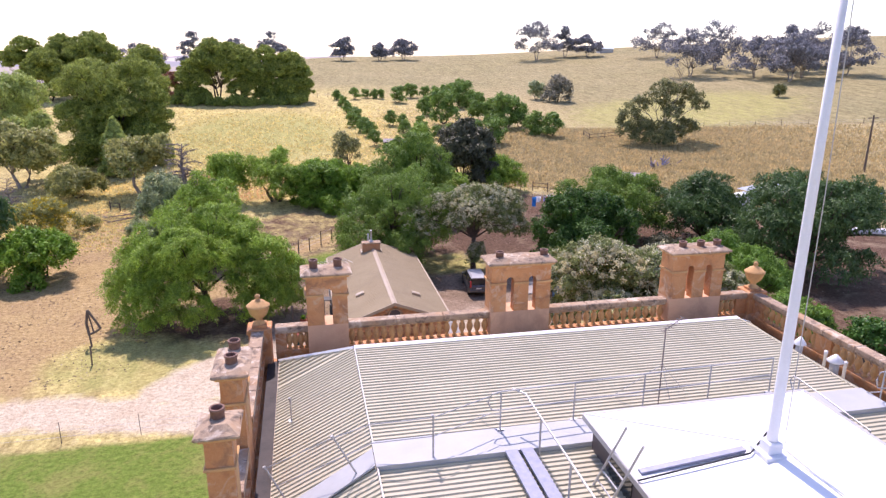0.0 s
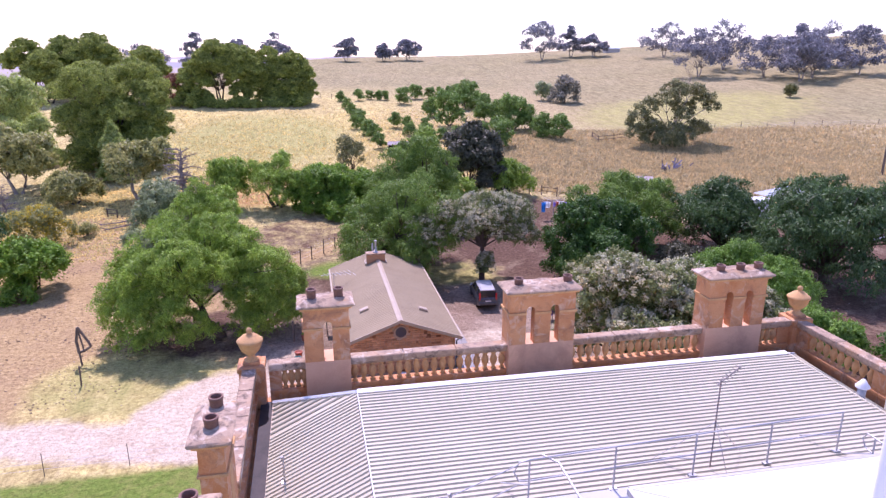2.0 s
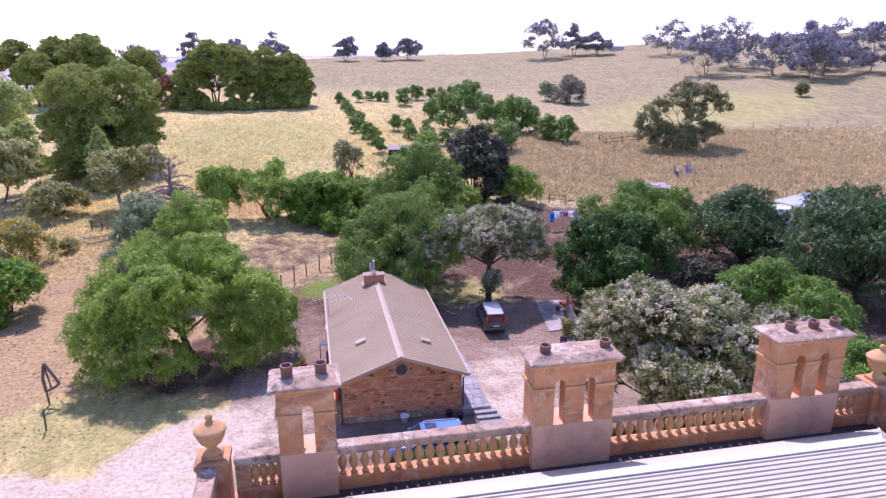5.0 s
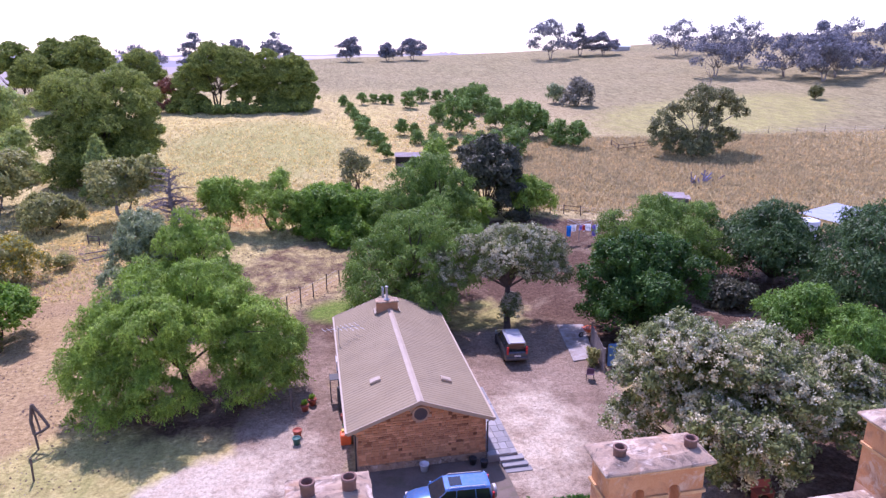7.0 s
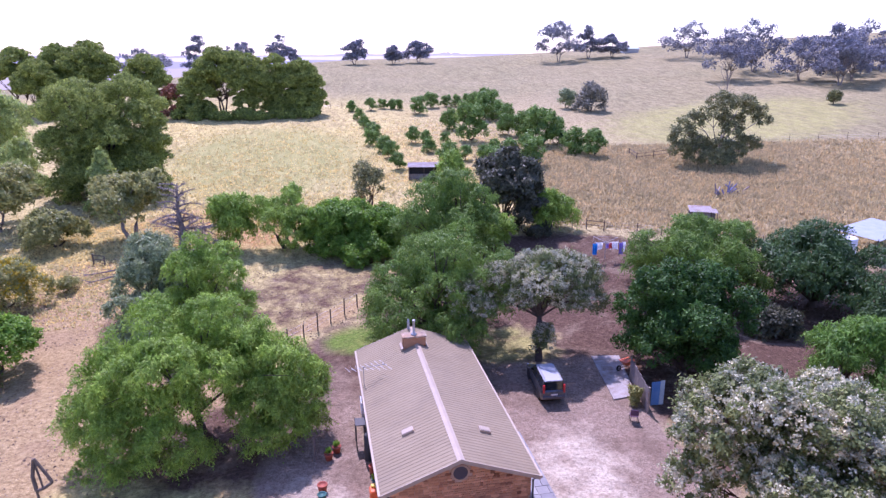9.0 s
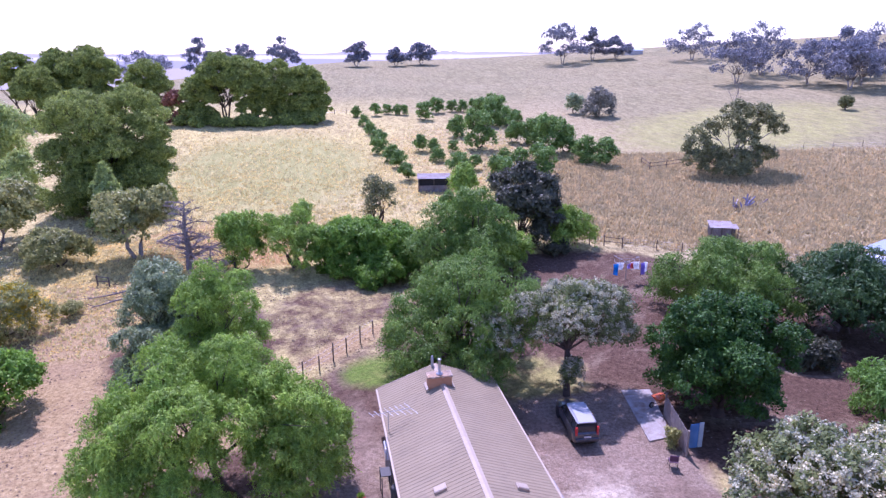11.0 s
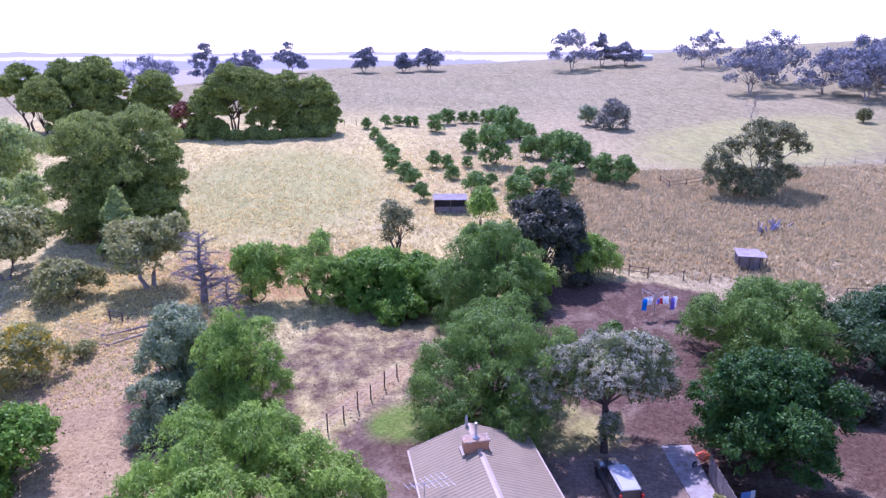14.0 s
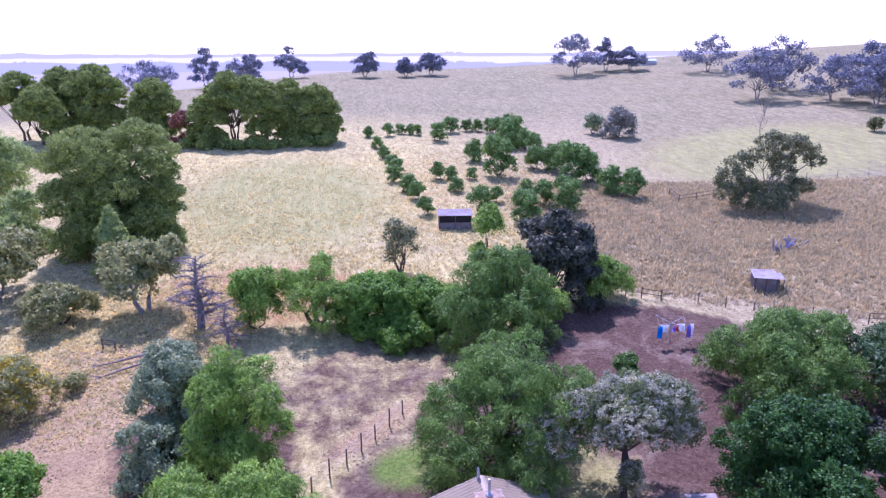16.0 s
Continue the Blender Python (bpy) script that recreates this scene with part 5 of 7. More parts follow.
# paved terrace and steps beside the cottage
M["apron"] = surface("stained_apron", (0.20, 0.155, 0.125), (0.13, 0.10, 0.08), 0.95, scale=0.8, fine=12, bump=0.5, stain=(0.09, 0.085, 0.045), stain_scale=0.9, stain_amount=0.7)
terrace = thing("terrace", "slate paved terrace with three steps beside the cottage", "terrace", kind="structure")
part("base", boxes((HX1 + 0.02, 11.75, 16.9, 24.0, -0.1, 0.40)), M["concrete"], terrace)
rs = random.Random(4)
yy = 16.92
while yy < 23.9:
    d = rs.choice((0.45, 0.6, 0.8))
    xx = HX1 + 0.05
    while xx < 11.7:
        w = min(rs.choice((0.4, 0.6, 0.75)), 11.74 - xx)
        part("paver", boxes((xx, xx + w - 0.02, yy, min(yy + d, 24.0) - 0.02, 0.36, 0.435 + rs.uniform(-0.006, 0.006)), bevel=0.008), M["slate"], terrace)
        xx += w
    yy += d
for k, (y0, z1) in enumerate(((16.55, 0.30), (16.2, 0.17), (15.85, 0.05))):
    part("step", boxes((10.75 + 0.05 * k, 12.0 + 0.12 * k, y0, y0 + 0.42, -0.08, z1), bevel=0.015), M["slate"], terrace)
part("slab", boxes((3.3, 10.9, 13.9, 17.3, -0.06, 0.03)), M["apron"], terrace, "dark stained apron in front of the gable")

# ---------------------------------------------------------------- trees round the cottage
def L(*a):
    return [tuple(a[i:i + 6]) for i in range(0, len(a), 6)]


big_pepper = tree("pepper_tree", "large weeping pepper tree, bright feathery green, beside the gravel yard", -4.6, 25.8, 14, 9.3, 2.8, "weeping", "pepper", 260000, 0.19, radius=0.26, seed=3, twigs=1, lean=(-2.8, 1.8), limbs=7,
     lobes=[(a - 0.8, b + 1.4, *r_) for a, b, *r_ in L(-4.0, -1.4, 5.4, 2.3, 2.1, 1.8, -1.6, -2.2, 6.2, 2.2, 2.0, 1.8, -2.8, 0.8, 7.3, 2.3, 2.1, 1.7, 0.6, 1.4, 7.5, 1.8, 1.8, 1.6, 2.6, -0.2, 6.2, 1.7, 1.7, 1.6,
             4.2, -0.8, 4.9, 1.8, 1.7, 1.7, 5.4, -0.2, 3.4, 1.4, 1.4, 1.7, 3.4, -2.0, 3.2, 1.4, 1.3, 1.8, -5.2, -2.2, 3.4, 1.7, 1.6, 1.8, -3.6, -3.2, 2.5, 1.7, 1.4, 1.9) + L(
             -1.8, -3.7, 2.3, 1.6, 1.3, 1.8, -6.1, -1.0, 2.2, 1.2, 1.3, 1.6, -0.4, 2.6, 5.6, 2.0, 1.6, 1.8, 3.2, 1.8, 4.4, 1.8, 1.6, 1.9, -4.4, 1.4, 4.6, 2.0, 1.8, 1.9,
             -4.6, -3.4, 1.5, 1.6, 1.4, 1.4, -2.6, -1.0, 4.4, 1.8, 1.6, 1.6,
             4.2, -1.6, 1.9, 1.5, 1.4, 1.7, 5.6, -0.4, 1.9, 1.3, 1.3, 1.6, 2.6, -0.8, 3.6, 1.3, 1.3, 1.6, 0.5, 1.2, 5.0, 1.6, 1.5, 1.4, 0.8, -1.8, 5.6, 1.4, 1.3, 1.3, -0.9, -2.6, 4.0, 1.3, 1.3, 1.6) + L(
             2.5, -1.6, 2.7, 1.3, 1.2, 1.7, 3.1, -2.2, 1.5, 1.4, 1.2, 1.4, 4.8, -1.4, 3.0, 1.4, 1.3, 1.8, -0.6, -3.2, 1.7, 1.2, 1.1, 1.5, -2.4, -2.6, 3.4, 1.5, 1.4, 1.6)])
big_pepper.matrix_basis = big_pepper.matrix_basis @ Matrix.Diagonal((0.97, 1, 0.9, 1))
tree("pepper_tree", "green weeping tree among the shrubs west of the cottage", -7.4, 40.5, 8.0, 8.8, 0.5, "weeping", "pepper", 90000, 0.2, radius=0.25, seed=55, count=20, stems=2, lobe=0.35)
tree("olive_tree", "grey-green olive tree with soft dense crown", -11.0, 44.3, 7.4, 7.8, 0.1, "leaf", "olive", 60000, 0.17, radius=0.22, seed=6, count=20, stems=3, lobe=0.36)
tree("olive_tree", "low grey-green olive shrub under taller trees", -12.0, 40.8, 5.4, 4.4, 0.1, "leaf", "olive", 24000, 0.17, radius=0.15, seed=61, count=12, stems=3, lobe=0.42)
tree("shrub", "slender bright green shrub beside the dead tree", -7.4, 61.0, 5.0, 7.2, 0.3, "weeping", "pepper", 16000, 0.34, radius=0.12, seed=62, count=11, stems=2, lobe=0.45)
tree("pepper_tree", "dense weeping pepper tree behind the cottage", 9.9, 38.0, 14.0, 9.0, 0.6, "weeping", "pepper_mid", 150000, 0.2, radius=0.35, seed=7, count=34, lobe=0.24)
grey_tree = tree("flowering_tree", "rounded grey tree covered in pale blossom beside the parked car", 16.0, 33.0, 10.0, 8.0, 3.8, "leaf", "grey_leaf", 42000, 0.17, radius=0.24, seed=8, count=22, lobe=0.33, flat=0.75, blossom=36000, lean=(0.3, 1.9),
     extra=[(-4.6, 0.6, 4.0, 1.5, 1.3, 1.0), (-3.0, 2.0, 5.4, 1.9, 1.7, 1.3), (-5.2, 1.6, 5.0, 1.2, 1.2, 0.9), (0.2, -0.3, 1.6, 0.8, 0.8, 1.2), (4.0, 1.6, 3.8, 1.3, 1.3, 1.3)])
grey_tree.matrix_basis = grey_tree.matrix_basis @ Matrix.Diagonal((1, 0.65, 1, 1))
tree("flowering_tree", "broad grey-green flowering tree close to the mansion", 20.8, 13.6, 11.2, 8.5, 1.6, "leaf", "grey_leaf", 84000, 0.17, radius=0.34, seed=9, count=30, lobe=0.28, flat=0.8, blossom=56000, stems=3)
tree("flowering_tree", "second grey-green flowering tree beside the mansion", 26.4, 14.0, 8.5, 6.3, 1.6, "leaf", "grey_leaf", 50000, 0.18, radius=0.28, seed=10, count=26, lobe=0.28, flat=0.8, blossom=24000, stems=2)
tree("carob_tree", "dense round dark green tree beside the shed", 24.6, 28.8, 9.7, 8.3, 0.5, "leaf", "glossy", 120000, 0.17, radius=0.4, seed=11, count=30, lobe=0.28)
tree("pepper_tree", "wide weeping pepper tree in the back yard", 33.2, 41.6, 13.5, 7.4, 0.6, "weeping", "pepper_mid", 100000, 0.24, radius=0.4, seed=12, count=34, lobe=0.24)
tree("pepper_tree", "weeping pepper tree beside the water tanks", 42.0, 38.0, 12.5, 7.4, 0.6, "weeping", "pepper_dark", 46000, 0.35, radius=0.35, seed=13, count=30, lobe=0.25)
tree("pepper_tree", "large dark weeping pepper tree over bare earth", 45.5, 28.0, 14.5, 9.4, 0.8, "weeping", "pepper_dark", 74000, 0.33, radius=0.4, seed=14, count=36, lobe=0.24)
for x, y, w, h, sd in ((33.4, 25.0, 6.6, 5.9, 15), (35.0, 20.5, 6.6, 5.0, 151), (33.6, 14.6, 5.6, 3.4, 152)):
    tree("pepper_tree", "bright green young pepper tree behind the flowering trees", x, y, w, h, 0.4, "weeping", "bright_pepper", 30000, 0.24, radius=0.18, seed=sd, count=14, lobe=0.36, group="young pepper trees")
tree("shrub", "dark low shrub on bare red earth", 35.0, 34.0, 4.6, 2.4, 0.2, "leaf", "dark_leaf", 8000, 0.25, radius=0.1, seed=16, count=6, lobe=0.45, stems=2)
tree("shrub", "small round conifer bush in the yard", 22.8, 46.8, 2.6, 2.3, 0.1, "leaf", "orchard", 5000, 0.2, radius=0.07, seed=17, count=5, lobe=0.5)
# thicket in the middle
tree("tree", "light green open tree with several dark stems", -1.8, 61.0, 9.0, 6.9, 1.6, "weeping", "pepper", 42000, 0.22, radius=0.42, seed=20, count=16, stems=4, lobe=0.3)
tree("shrub", "bright green dense shrub in the thicket", 3.6, 58.8, 7.4, 5.6, 0.2, "leaf", "bright", 30000, 0.22, radius=0.15, seed=21, count=15, stems=3, lobe=0.32)
tree("shrub", "low bright yellow-green shrub in front of the thicket", 6.0, 56.4, 6.2, 3.5, 0.1, "leaf", "bright", 26000, 0.2, radius=0.12, seed=22, count=13, stems=3, lobe=0.32)
tree("shrub", "dense green shrub behind the thicket", 8.8, 59.8, 7.0, 5.4, 0.2, "leaf", "bright", 28000, 0.22, radius=0.15, seed=23, count=13, stems=3, lobe=0.32)
tree("pepper_tree", "tall weeping pepper tree at the edge of the bare yard", 13.6, 54.0, 13.0, 9.8, 0.2, "weeping", "pepper_mid", 90000, 0.26, radius=0.35, seed=24, count=34, lobe=0.24)
tree("tree", "dark purplish tree behind the pepper tree", 22.0, 63.0, 10.0, 9.0, 0.2, "leaf", "dark_leaf", 22000, 0.36, radius=0.3, seed=25, count=11, lobe=0.38)
tree("pepper_tree", "small weeping pepper tree beside the fence", 27.0, 62.0, 7.6, 6.6, 0.1, "weeping", "pepper", 20000, 0.36, radius=0.18, seed=26, count=7, lobe=0.45)
tree("tree", "small sparse dark tree at the paddock's edge", 7.6, 72.0, 5.0, 6.4, 1.4, "leaf", "lone_gum", 4600, 0.24, radius=0.24, seed=227, count=20, stems=3, lobe=0.34)
tree("pepper_tree", "thin young pepper tree beside the iron shed", 18.2, 74.5, 4.4, 6.6, 1.2, "weeping", "pepper", 6000, 0.45, radius=0.1, seed=28, count=5, lobe=0.45)
for x, y, w, h, mt, sd in ((1.4, 59.6, 5.6, 5.0, "bright", 231), (5.2, 60.4, 6.0, 5.6, "bright", 232), (8.0, 57.6, 5.4, 4.0, "bright", 233), (10.6, 58.4, 5.6, 4.6, "pepper", 234), (18.6, 57.0, 6.0, 4.6, "pepper", 235), (24.2, 60.6, 5.6, 4.6, "dark_leaf", 236)):
    tree("shrub", "green shrub filling the thicket at the yard's edge", x, y, w, h, 0.1, "leaf", mt, 20000, 0.19, radius=0.12, seed=sd, count=12, stems=3, lobe=0.36, group="thicket shrubs")
# west side
def domes(seed, heads):
    """Masses of a pine's crown: umbrella heads (x, y, top, radius, depth), each a cap of rounded tufts, open below."""
    rng = np.random.default_rng(seed)
    out = []
    for x, y, top, R, deep in heads:
        out.append((x, y, top - 0.34 * R, 0.42 * R, 0.42 * R, 0.33 * R))
        for n_, tilt in ((5, 40), (9, 74), (6, 112)):
            a0 = rng.random() * 6.28
            for i in range(n_):
                a = a0 + (i + 0.6 * rng.random()) * 2 * math.pi / n_
                th = math.radians(tilt + rng.normal() * 9)
                r = R * (0.25 + 0.16 * rng.random()) * (1.0 if tilt < 100 else 0.85)
                q = (R - r * 0.8) * math.sin(th) * (0.86 + 0.22 * rng.random())
                out.append((x + q * math.cos(a), y + q * math.sin(a), top - deep + (deep - r * 0.72) * math.cos(th), r, r, r * 0.74))
    return out


def pine(label, x, y, heads, clear, seed, group="", size=0.36, radius=0.36, stems=2, density=700):
    n = density * sum(h_[3] ** 2 for h_ in heads)
    tree("pine_tree", label, x, y, 0, 0, clear, "needles", "pine", n, size, radius=radius, seed=seed, lobes=domes(seed, heads), group=group, stems=stems,
         twigs=1, limbs=len(heads) + 3)


pine("big dense stone pine with domed layered crown", -25.6, 86.0,
     [(-1.8, -1.5, 14.6, 5.6, 5.2), (3.0, 2.2, 15.2, 5.0, 5.0), (5.2, -0.4, 11.8, 3.0, 3.0), (5.9, -1.0, 9.0, 3.0, 3.2), (-3.4, -2.4, 9.6, 3.8, 3.4), (1.2, -3.2, 10.0, 3.8, 3.4),
      (4.4, -2.8, 6.4, 3.6, 3.4), (-1.0, -3.4, 6.6, 4.0, 3.6), (-3.2, -2.6, 4.0, 3.4, 3.0), (1.8, -3.4, 3.8, 3.8, 3.0), (5.6, -2.4, 3.6, 3.2, 2.8), (-0.5, 2.5, 8.0, 4.4, 4.0), (3.5, 2.5, 7.0, 4.0, 4.0)],
     2.4, 30, "", 0.24, 0.55, 1, 860)
tree("gum_tree", "crooked grey gum tree with pale leaning trunk", -18.4, 66.5, 9.0, 7.8, 3.0, "leaf", "gum", 15000, 0.34, "pale_bark", 0.3, seed=31, count=9, stems=2, lobe=0.36)
tree("cypress_tree", "pointed bright green conifer beside the gum tree", -23.2, 76.0, 3.8, 7.0, 0.3, "needles", "feather", 14000, 0.4, radius=0.14, seed=32,
     lobes=L(0, 0, 1.4, 2.4, 2.3, 1.5, 0.2, 0, 3.0, 2.0, 1.9, 1.6, -0.1, 0, 4.6, 1.45, 1.4, 1.5, 0.1, 0, 6.0, 0.8, 0.8, 1.4, 0, 0, 7.0, 0.4, 0.4, 0.9))
tree("saltbush", "rounded olive-green bush on dry grass", -25.4, 65.0, 7.6, 4.4, 0.6, "leaf", "gum", 14000, 0.28, radius=0.15, seed=33, count=10, stems=3, lobe=0.36)
tree("gum_tree", "spreading olive-green gum tree at the track", -33.5, 71.0, 11.5, 8.6, 2.2, "leaf", "gum", 18000, 0.36, "pale_bark", 0.3, seed=34, count=12, stems=2, lobe=0.34, flat=0.55)
tree("tree", "light green feathery tree on the slope", -44.0, 100.0, 12.5, 11.5, 1.0, "weeping", "feather", 26000, 0.5, radius=0.3, seed=35, count=10, lobe=0.4)
tree("tree", "light green feathery tree behind the gum", -37.0, 88.0, 10.0, 9.0, 0.6, "weeping", "feather", 22000, 0.5, radius=0.25, seed=351, count=8, lobe=0.4)
tree("wattle_bush", "straggling bush with yellow flowers beside the track", -24.6, 50.0, 7.4, 4.2, 0.2, "leaf", "gum", 14000, 0.2, radius=0.1, seed=36, count=15, stems=4, lobe=0.32, blossom=7000, flowers="yellow_flower")
tree("shrub", "small round green bush beside the track", -20.8, 53.0, 2.0, 1.5, 0.1, "leaf", "gum", 3000, 0.18, radius=0.05, seed=37, count=4, lobe=0.55)
tree("shrub", "dense green bush at the edge of the drive", -20.8, 37.5, 6.8, 4.8, 0.0, "leaf", "bright", 26000, 0.22, radius=0.15, seed=38, count=18, stems=3, lobe=0.42)
tree("pepper_tree", "green pepper tree west of the track", -26.0, 38.5, 8.5, 8.0, 0.6, "weeping", "pepper_dark", 22000, 0.45, radius=0.25, seed=39, count=9, lobe=0.42)
tree("shrub", "dark green shrub west of the track", -28.0, 44.5, 6.5, 5.2, 0.3, "leaf", "gum", 10000, 0.3, radius=0.15, seed=40, count=8, stems=3, lobe=0.4)
# pine grove on the slope
GROVE = "round-headed green pine in a grove on the slope"
pine(GROVE, -22.6, 145.0, [(0, 0, 9.8, 3.2, 3.2), (-1.9, -1.0, 7.2, 2.6, 2.6), (1.8, -0.5, 7.6, 2.8, 2.8), (-0.8, -1.2, 4.8, 3.2, 3.0), (1.8, -1.0, 3.6, 2.6, 2.6)], 1.6, 54, "pine grove")
pine(GROVE, -17.2, 146.0, [(-0.6, 0, 14.3, 4.6, 4.6), (-3.2, -1.6, 11.8, 3.0, 3.0), (3.0, 0.8, 13.6, 3.4, 3.8), (1.6, -2.0, 11.2, 2.8, 3.0), (-2.6, 1.5, 8.4, 2.6, 3.0), (3.4, 2.0, 8.6, 2.6, 3.4)], 3.6, 50, "pine grove", stems=3)
pine(GROVE, -11.0, 144.5, [(0, 0, 13.0, 3.6, 4.2), (1.8, -1.0, 10.4, 3.2, 3.6), (-1.6, -1.2, 9.6, 2.9, 3.4), (-1.2, -1.4, 5.6, 2.8, 3.0), (2.2, 0.5, 7.0, 2.6, 3.2)], 3.0, 51, "pine grove", stems=3)
pine(GROVE, -5.8, 146.0, [(0, 0, 12.9, 3.4, 3.8), (1.1, -1.0, 9.8, 3.0, 3.4), (-0.9, -1.0, 7.6, 2.8, 3.0), (0.6, -1.2, 5.0, 3.0, 3.0), (-1.4, -0.6, 3.4, 2.2, 2.4)], 2.4, 52, "pine grove")
pine(GROVE, -0.3, 145.0, [(0, 0, 11.9, 3.7, 4.0), (2.4, -0.5, 9.2, 3.0, 3.4), (-1.9, -1.0, 9.0, 3.0, 3.2), (3.1, -0.6, 6.0, 2.5, 2.9), (0.2, -1.6, 6.4, 3.3, 3.2), (-2.2, -1.0, 4.0, 2.8, 2.8), (1.4, -1.2, 3.6, 3.0, 2.8)],
     1.4, 53, "pine grove")
WESTERN = "round-headed pine on the far side of the dry field"
pine(WESTERN, -59.6, 154.0, [(0, 0, 14.0, 4.0, 3.8), (-2.6, -0.8, 11.4, 3.0, 2.8), (2.0, -1.0, 11.0, 2.8, 2.6), (0, 1.0, 8.4, 2.6, 2.6)], 3.8, 55, "western pines")
pine(WESTERN, -52.8, 158.0, [(0, 0, 14.4, 4.0, 4.0), (2.2, -0.4, 12.2, 3.2, 3.4), (-1.6, -1.0, 10.4, 3.2, 3.4), (1.0, 0, 7.4, 3.2, 3.4)], 2.8, 56, "western pines")
pine(WESTERN, -54.4, 149.0, [(0, 0, 11.8, 4.2, 4.4), (-1.8, -1.0, 8.8, 3.0, 2.8), (2.6, -0.5, 8.4, 3.0, 3.0), (1.8, -0.8, 5.4, 2.6, 2.8)], 2.6, 48, "western pines")
pine(WESTERN, -45.7, 155.0, [(0, 0, 15.2, 5.0, 5.0), (-2.8, -1.0, 12.4, 3.6, 3.6), (3.2, -0.5, 12.6, 3.8, 3.8), (0, -2.0, 9.6, 4.0, 4.0), (3.0, -1.0, 7.0, 3.6, 3.6), (-2.6, -1.0, 6.0, 3.2, 3.2), (0.5, -1.5, 4.2, 3.2, 3.0)], 2.6, 57, "western pines")
pine(WESTERN, -34.0, 153.0, [(0, 0, 12.4, 4.3, 4.2), (2.5, -0.5, 9.6, 3.3, 3.2), (-2.3, -0.5, 9.0, 3.3, 3.2), (0, -1.0, 6.4, 3.8, 3.6), (2.2, -0.6, 4.6, 2.8, 2.8)], 1.8, 58, "western pines")
tree("shrub", "russet-leaved shrub beside the pine grove", -27.6, 144.0, 6.6, 7.4, 0.5, "leaf", "red_leaf", 5200, 0.42, radius=0.12, seed=59, count=6, lobe=0.42)
rs = random.Random(71)
for i in range(15):
    x = -26 + i * 2.0 + rs.uniform(-0.8, 0.8)
    tree("shrub", "low dark undergrowth at the foot of the pine grove", x, 141.4 + rs.uniform(-2.6, 2.0), rs.uniform(2.6, 5.0), rs.uniform(0.9, 2.8), 0.1, "leaf", "pine", 1800, 0.42, radius=0.08, seed=700 + i, count=7, lobe=0.42, group="grove undergrowth")


# ridge gums: open crowns of separate haze-tinted clumps on pale limbs
def gum(x, y, w, h, sd, n=9000, mat_="hazy_gum", clear=0.2, count=24, label="open-crowned gum tree on the ridge"):
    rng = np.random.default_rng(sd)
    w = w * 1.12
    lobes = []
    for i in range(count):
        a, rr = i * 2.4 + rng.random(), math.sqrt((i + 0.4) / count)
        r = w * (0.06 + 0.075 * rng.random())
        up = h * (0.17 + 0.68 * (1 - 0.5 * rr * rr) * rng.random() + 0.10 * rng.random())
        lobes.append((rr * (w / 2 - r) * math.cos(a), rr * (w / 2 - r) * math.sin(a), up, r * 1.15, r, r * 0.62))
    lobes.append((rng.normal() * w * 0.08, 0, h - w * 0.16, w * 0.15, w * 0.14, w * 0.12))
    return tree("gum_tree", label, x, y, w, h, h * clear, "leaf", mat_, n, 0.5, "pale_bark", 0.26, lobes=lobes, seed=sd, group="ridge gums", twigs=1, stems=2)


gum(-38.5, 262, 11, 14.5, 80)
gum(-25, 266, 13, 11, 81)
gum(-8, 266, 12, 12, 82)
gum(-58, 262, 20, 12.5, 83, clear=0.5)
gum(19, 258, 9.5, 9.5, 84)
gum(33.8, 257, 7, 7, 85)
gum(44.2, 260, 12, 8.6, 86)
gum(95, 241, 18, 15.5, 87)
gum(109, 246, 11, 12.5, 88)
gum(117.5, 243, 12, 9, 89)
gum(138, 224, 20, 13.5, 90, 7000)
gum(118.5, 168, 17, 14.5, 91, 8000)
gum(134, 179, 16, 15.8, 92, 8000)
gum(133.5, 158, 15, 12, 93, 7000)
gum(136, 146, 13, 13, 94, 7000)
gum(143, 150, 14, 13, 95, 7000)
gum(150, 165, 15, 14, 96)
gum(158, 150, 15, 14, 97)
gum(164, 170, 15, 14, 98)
tree("gum_tree", "lone spreading gum tree on the dry hillside", 63.8, 87.0, 17, 11.0, 2.2, "leaf", "lone_gum", 40000, 0.28, "pale_bark", 0.42, seed=100, stems=2,
     lobes=L(-5.8, 0, 4.6, 2.0, 2.2, 1.6, -4.4, 0.8, 6.8, 2.0, 2.0, 1.3, -3.4, 1, 3.2, 2.4, 2.2, 1.6, -1.8, -1, 7.8, 2.3, 2.3, 1.4, 0.9, 0.6, 9.4, 2.5, 2.4, 1.3, 3.8, 0, 9.3, 2.2, 2.2, 1.1) + L(
             6.2, 0.4, 8.0, 2.0, 2.0, 1.0, 7.6, 0.2, 6.6, 1.4, 1.6, 1.0, 1.2, -1.5, 5.4, 2.0, 2.0, 1.3, 4.4, -0.8, 3.2, 2.2, 1.8, 1.2, 6.0, 0.6, 2.4, 1.8, 1.6, 1.1, -1.0, -2, 2.6, 2.2, 2.0, 1.6,
             1.8, -1.6, 2.0, 2.0, 1.6, 1.3, -6.8, -0.8, 2.6, 1.5, 1.5, 1.4, -4.6, -1.2, 1.6, 1.7, 1.5, 1.2, 3.6, 1.2, 6.6, 1.4, 1.4, 0.8, -0.4, -3.0, 1.3, 1.8, 1.4, 1.2, -2.8, -2.6, 1.4, 1.8, 1.4, 1.2))
tree("tree", "grey bushy tree in the middle of the hillside", 64.2, 138, 8.2, 6.8, 0.5, "leaf", "twig_bush", 8000, 0.36, radius=0.2, seed=101, count=11, lobe=0.38, stems=3)
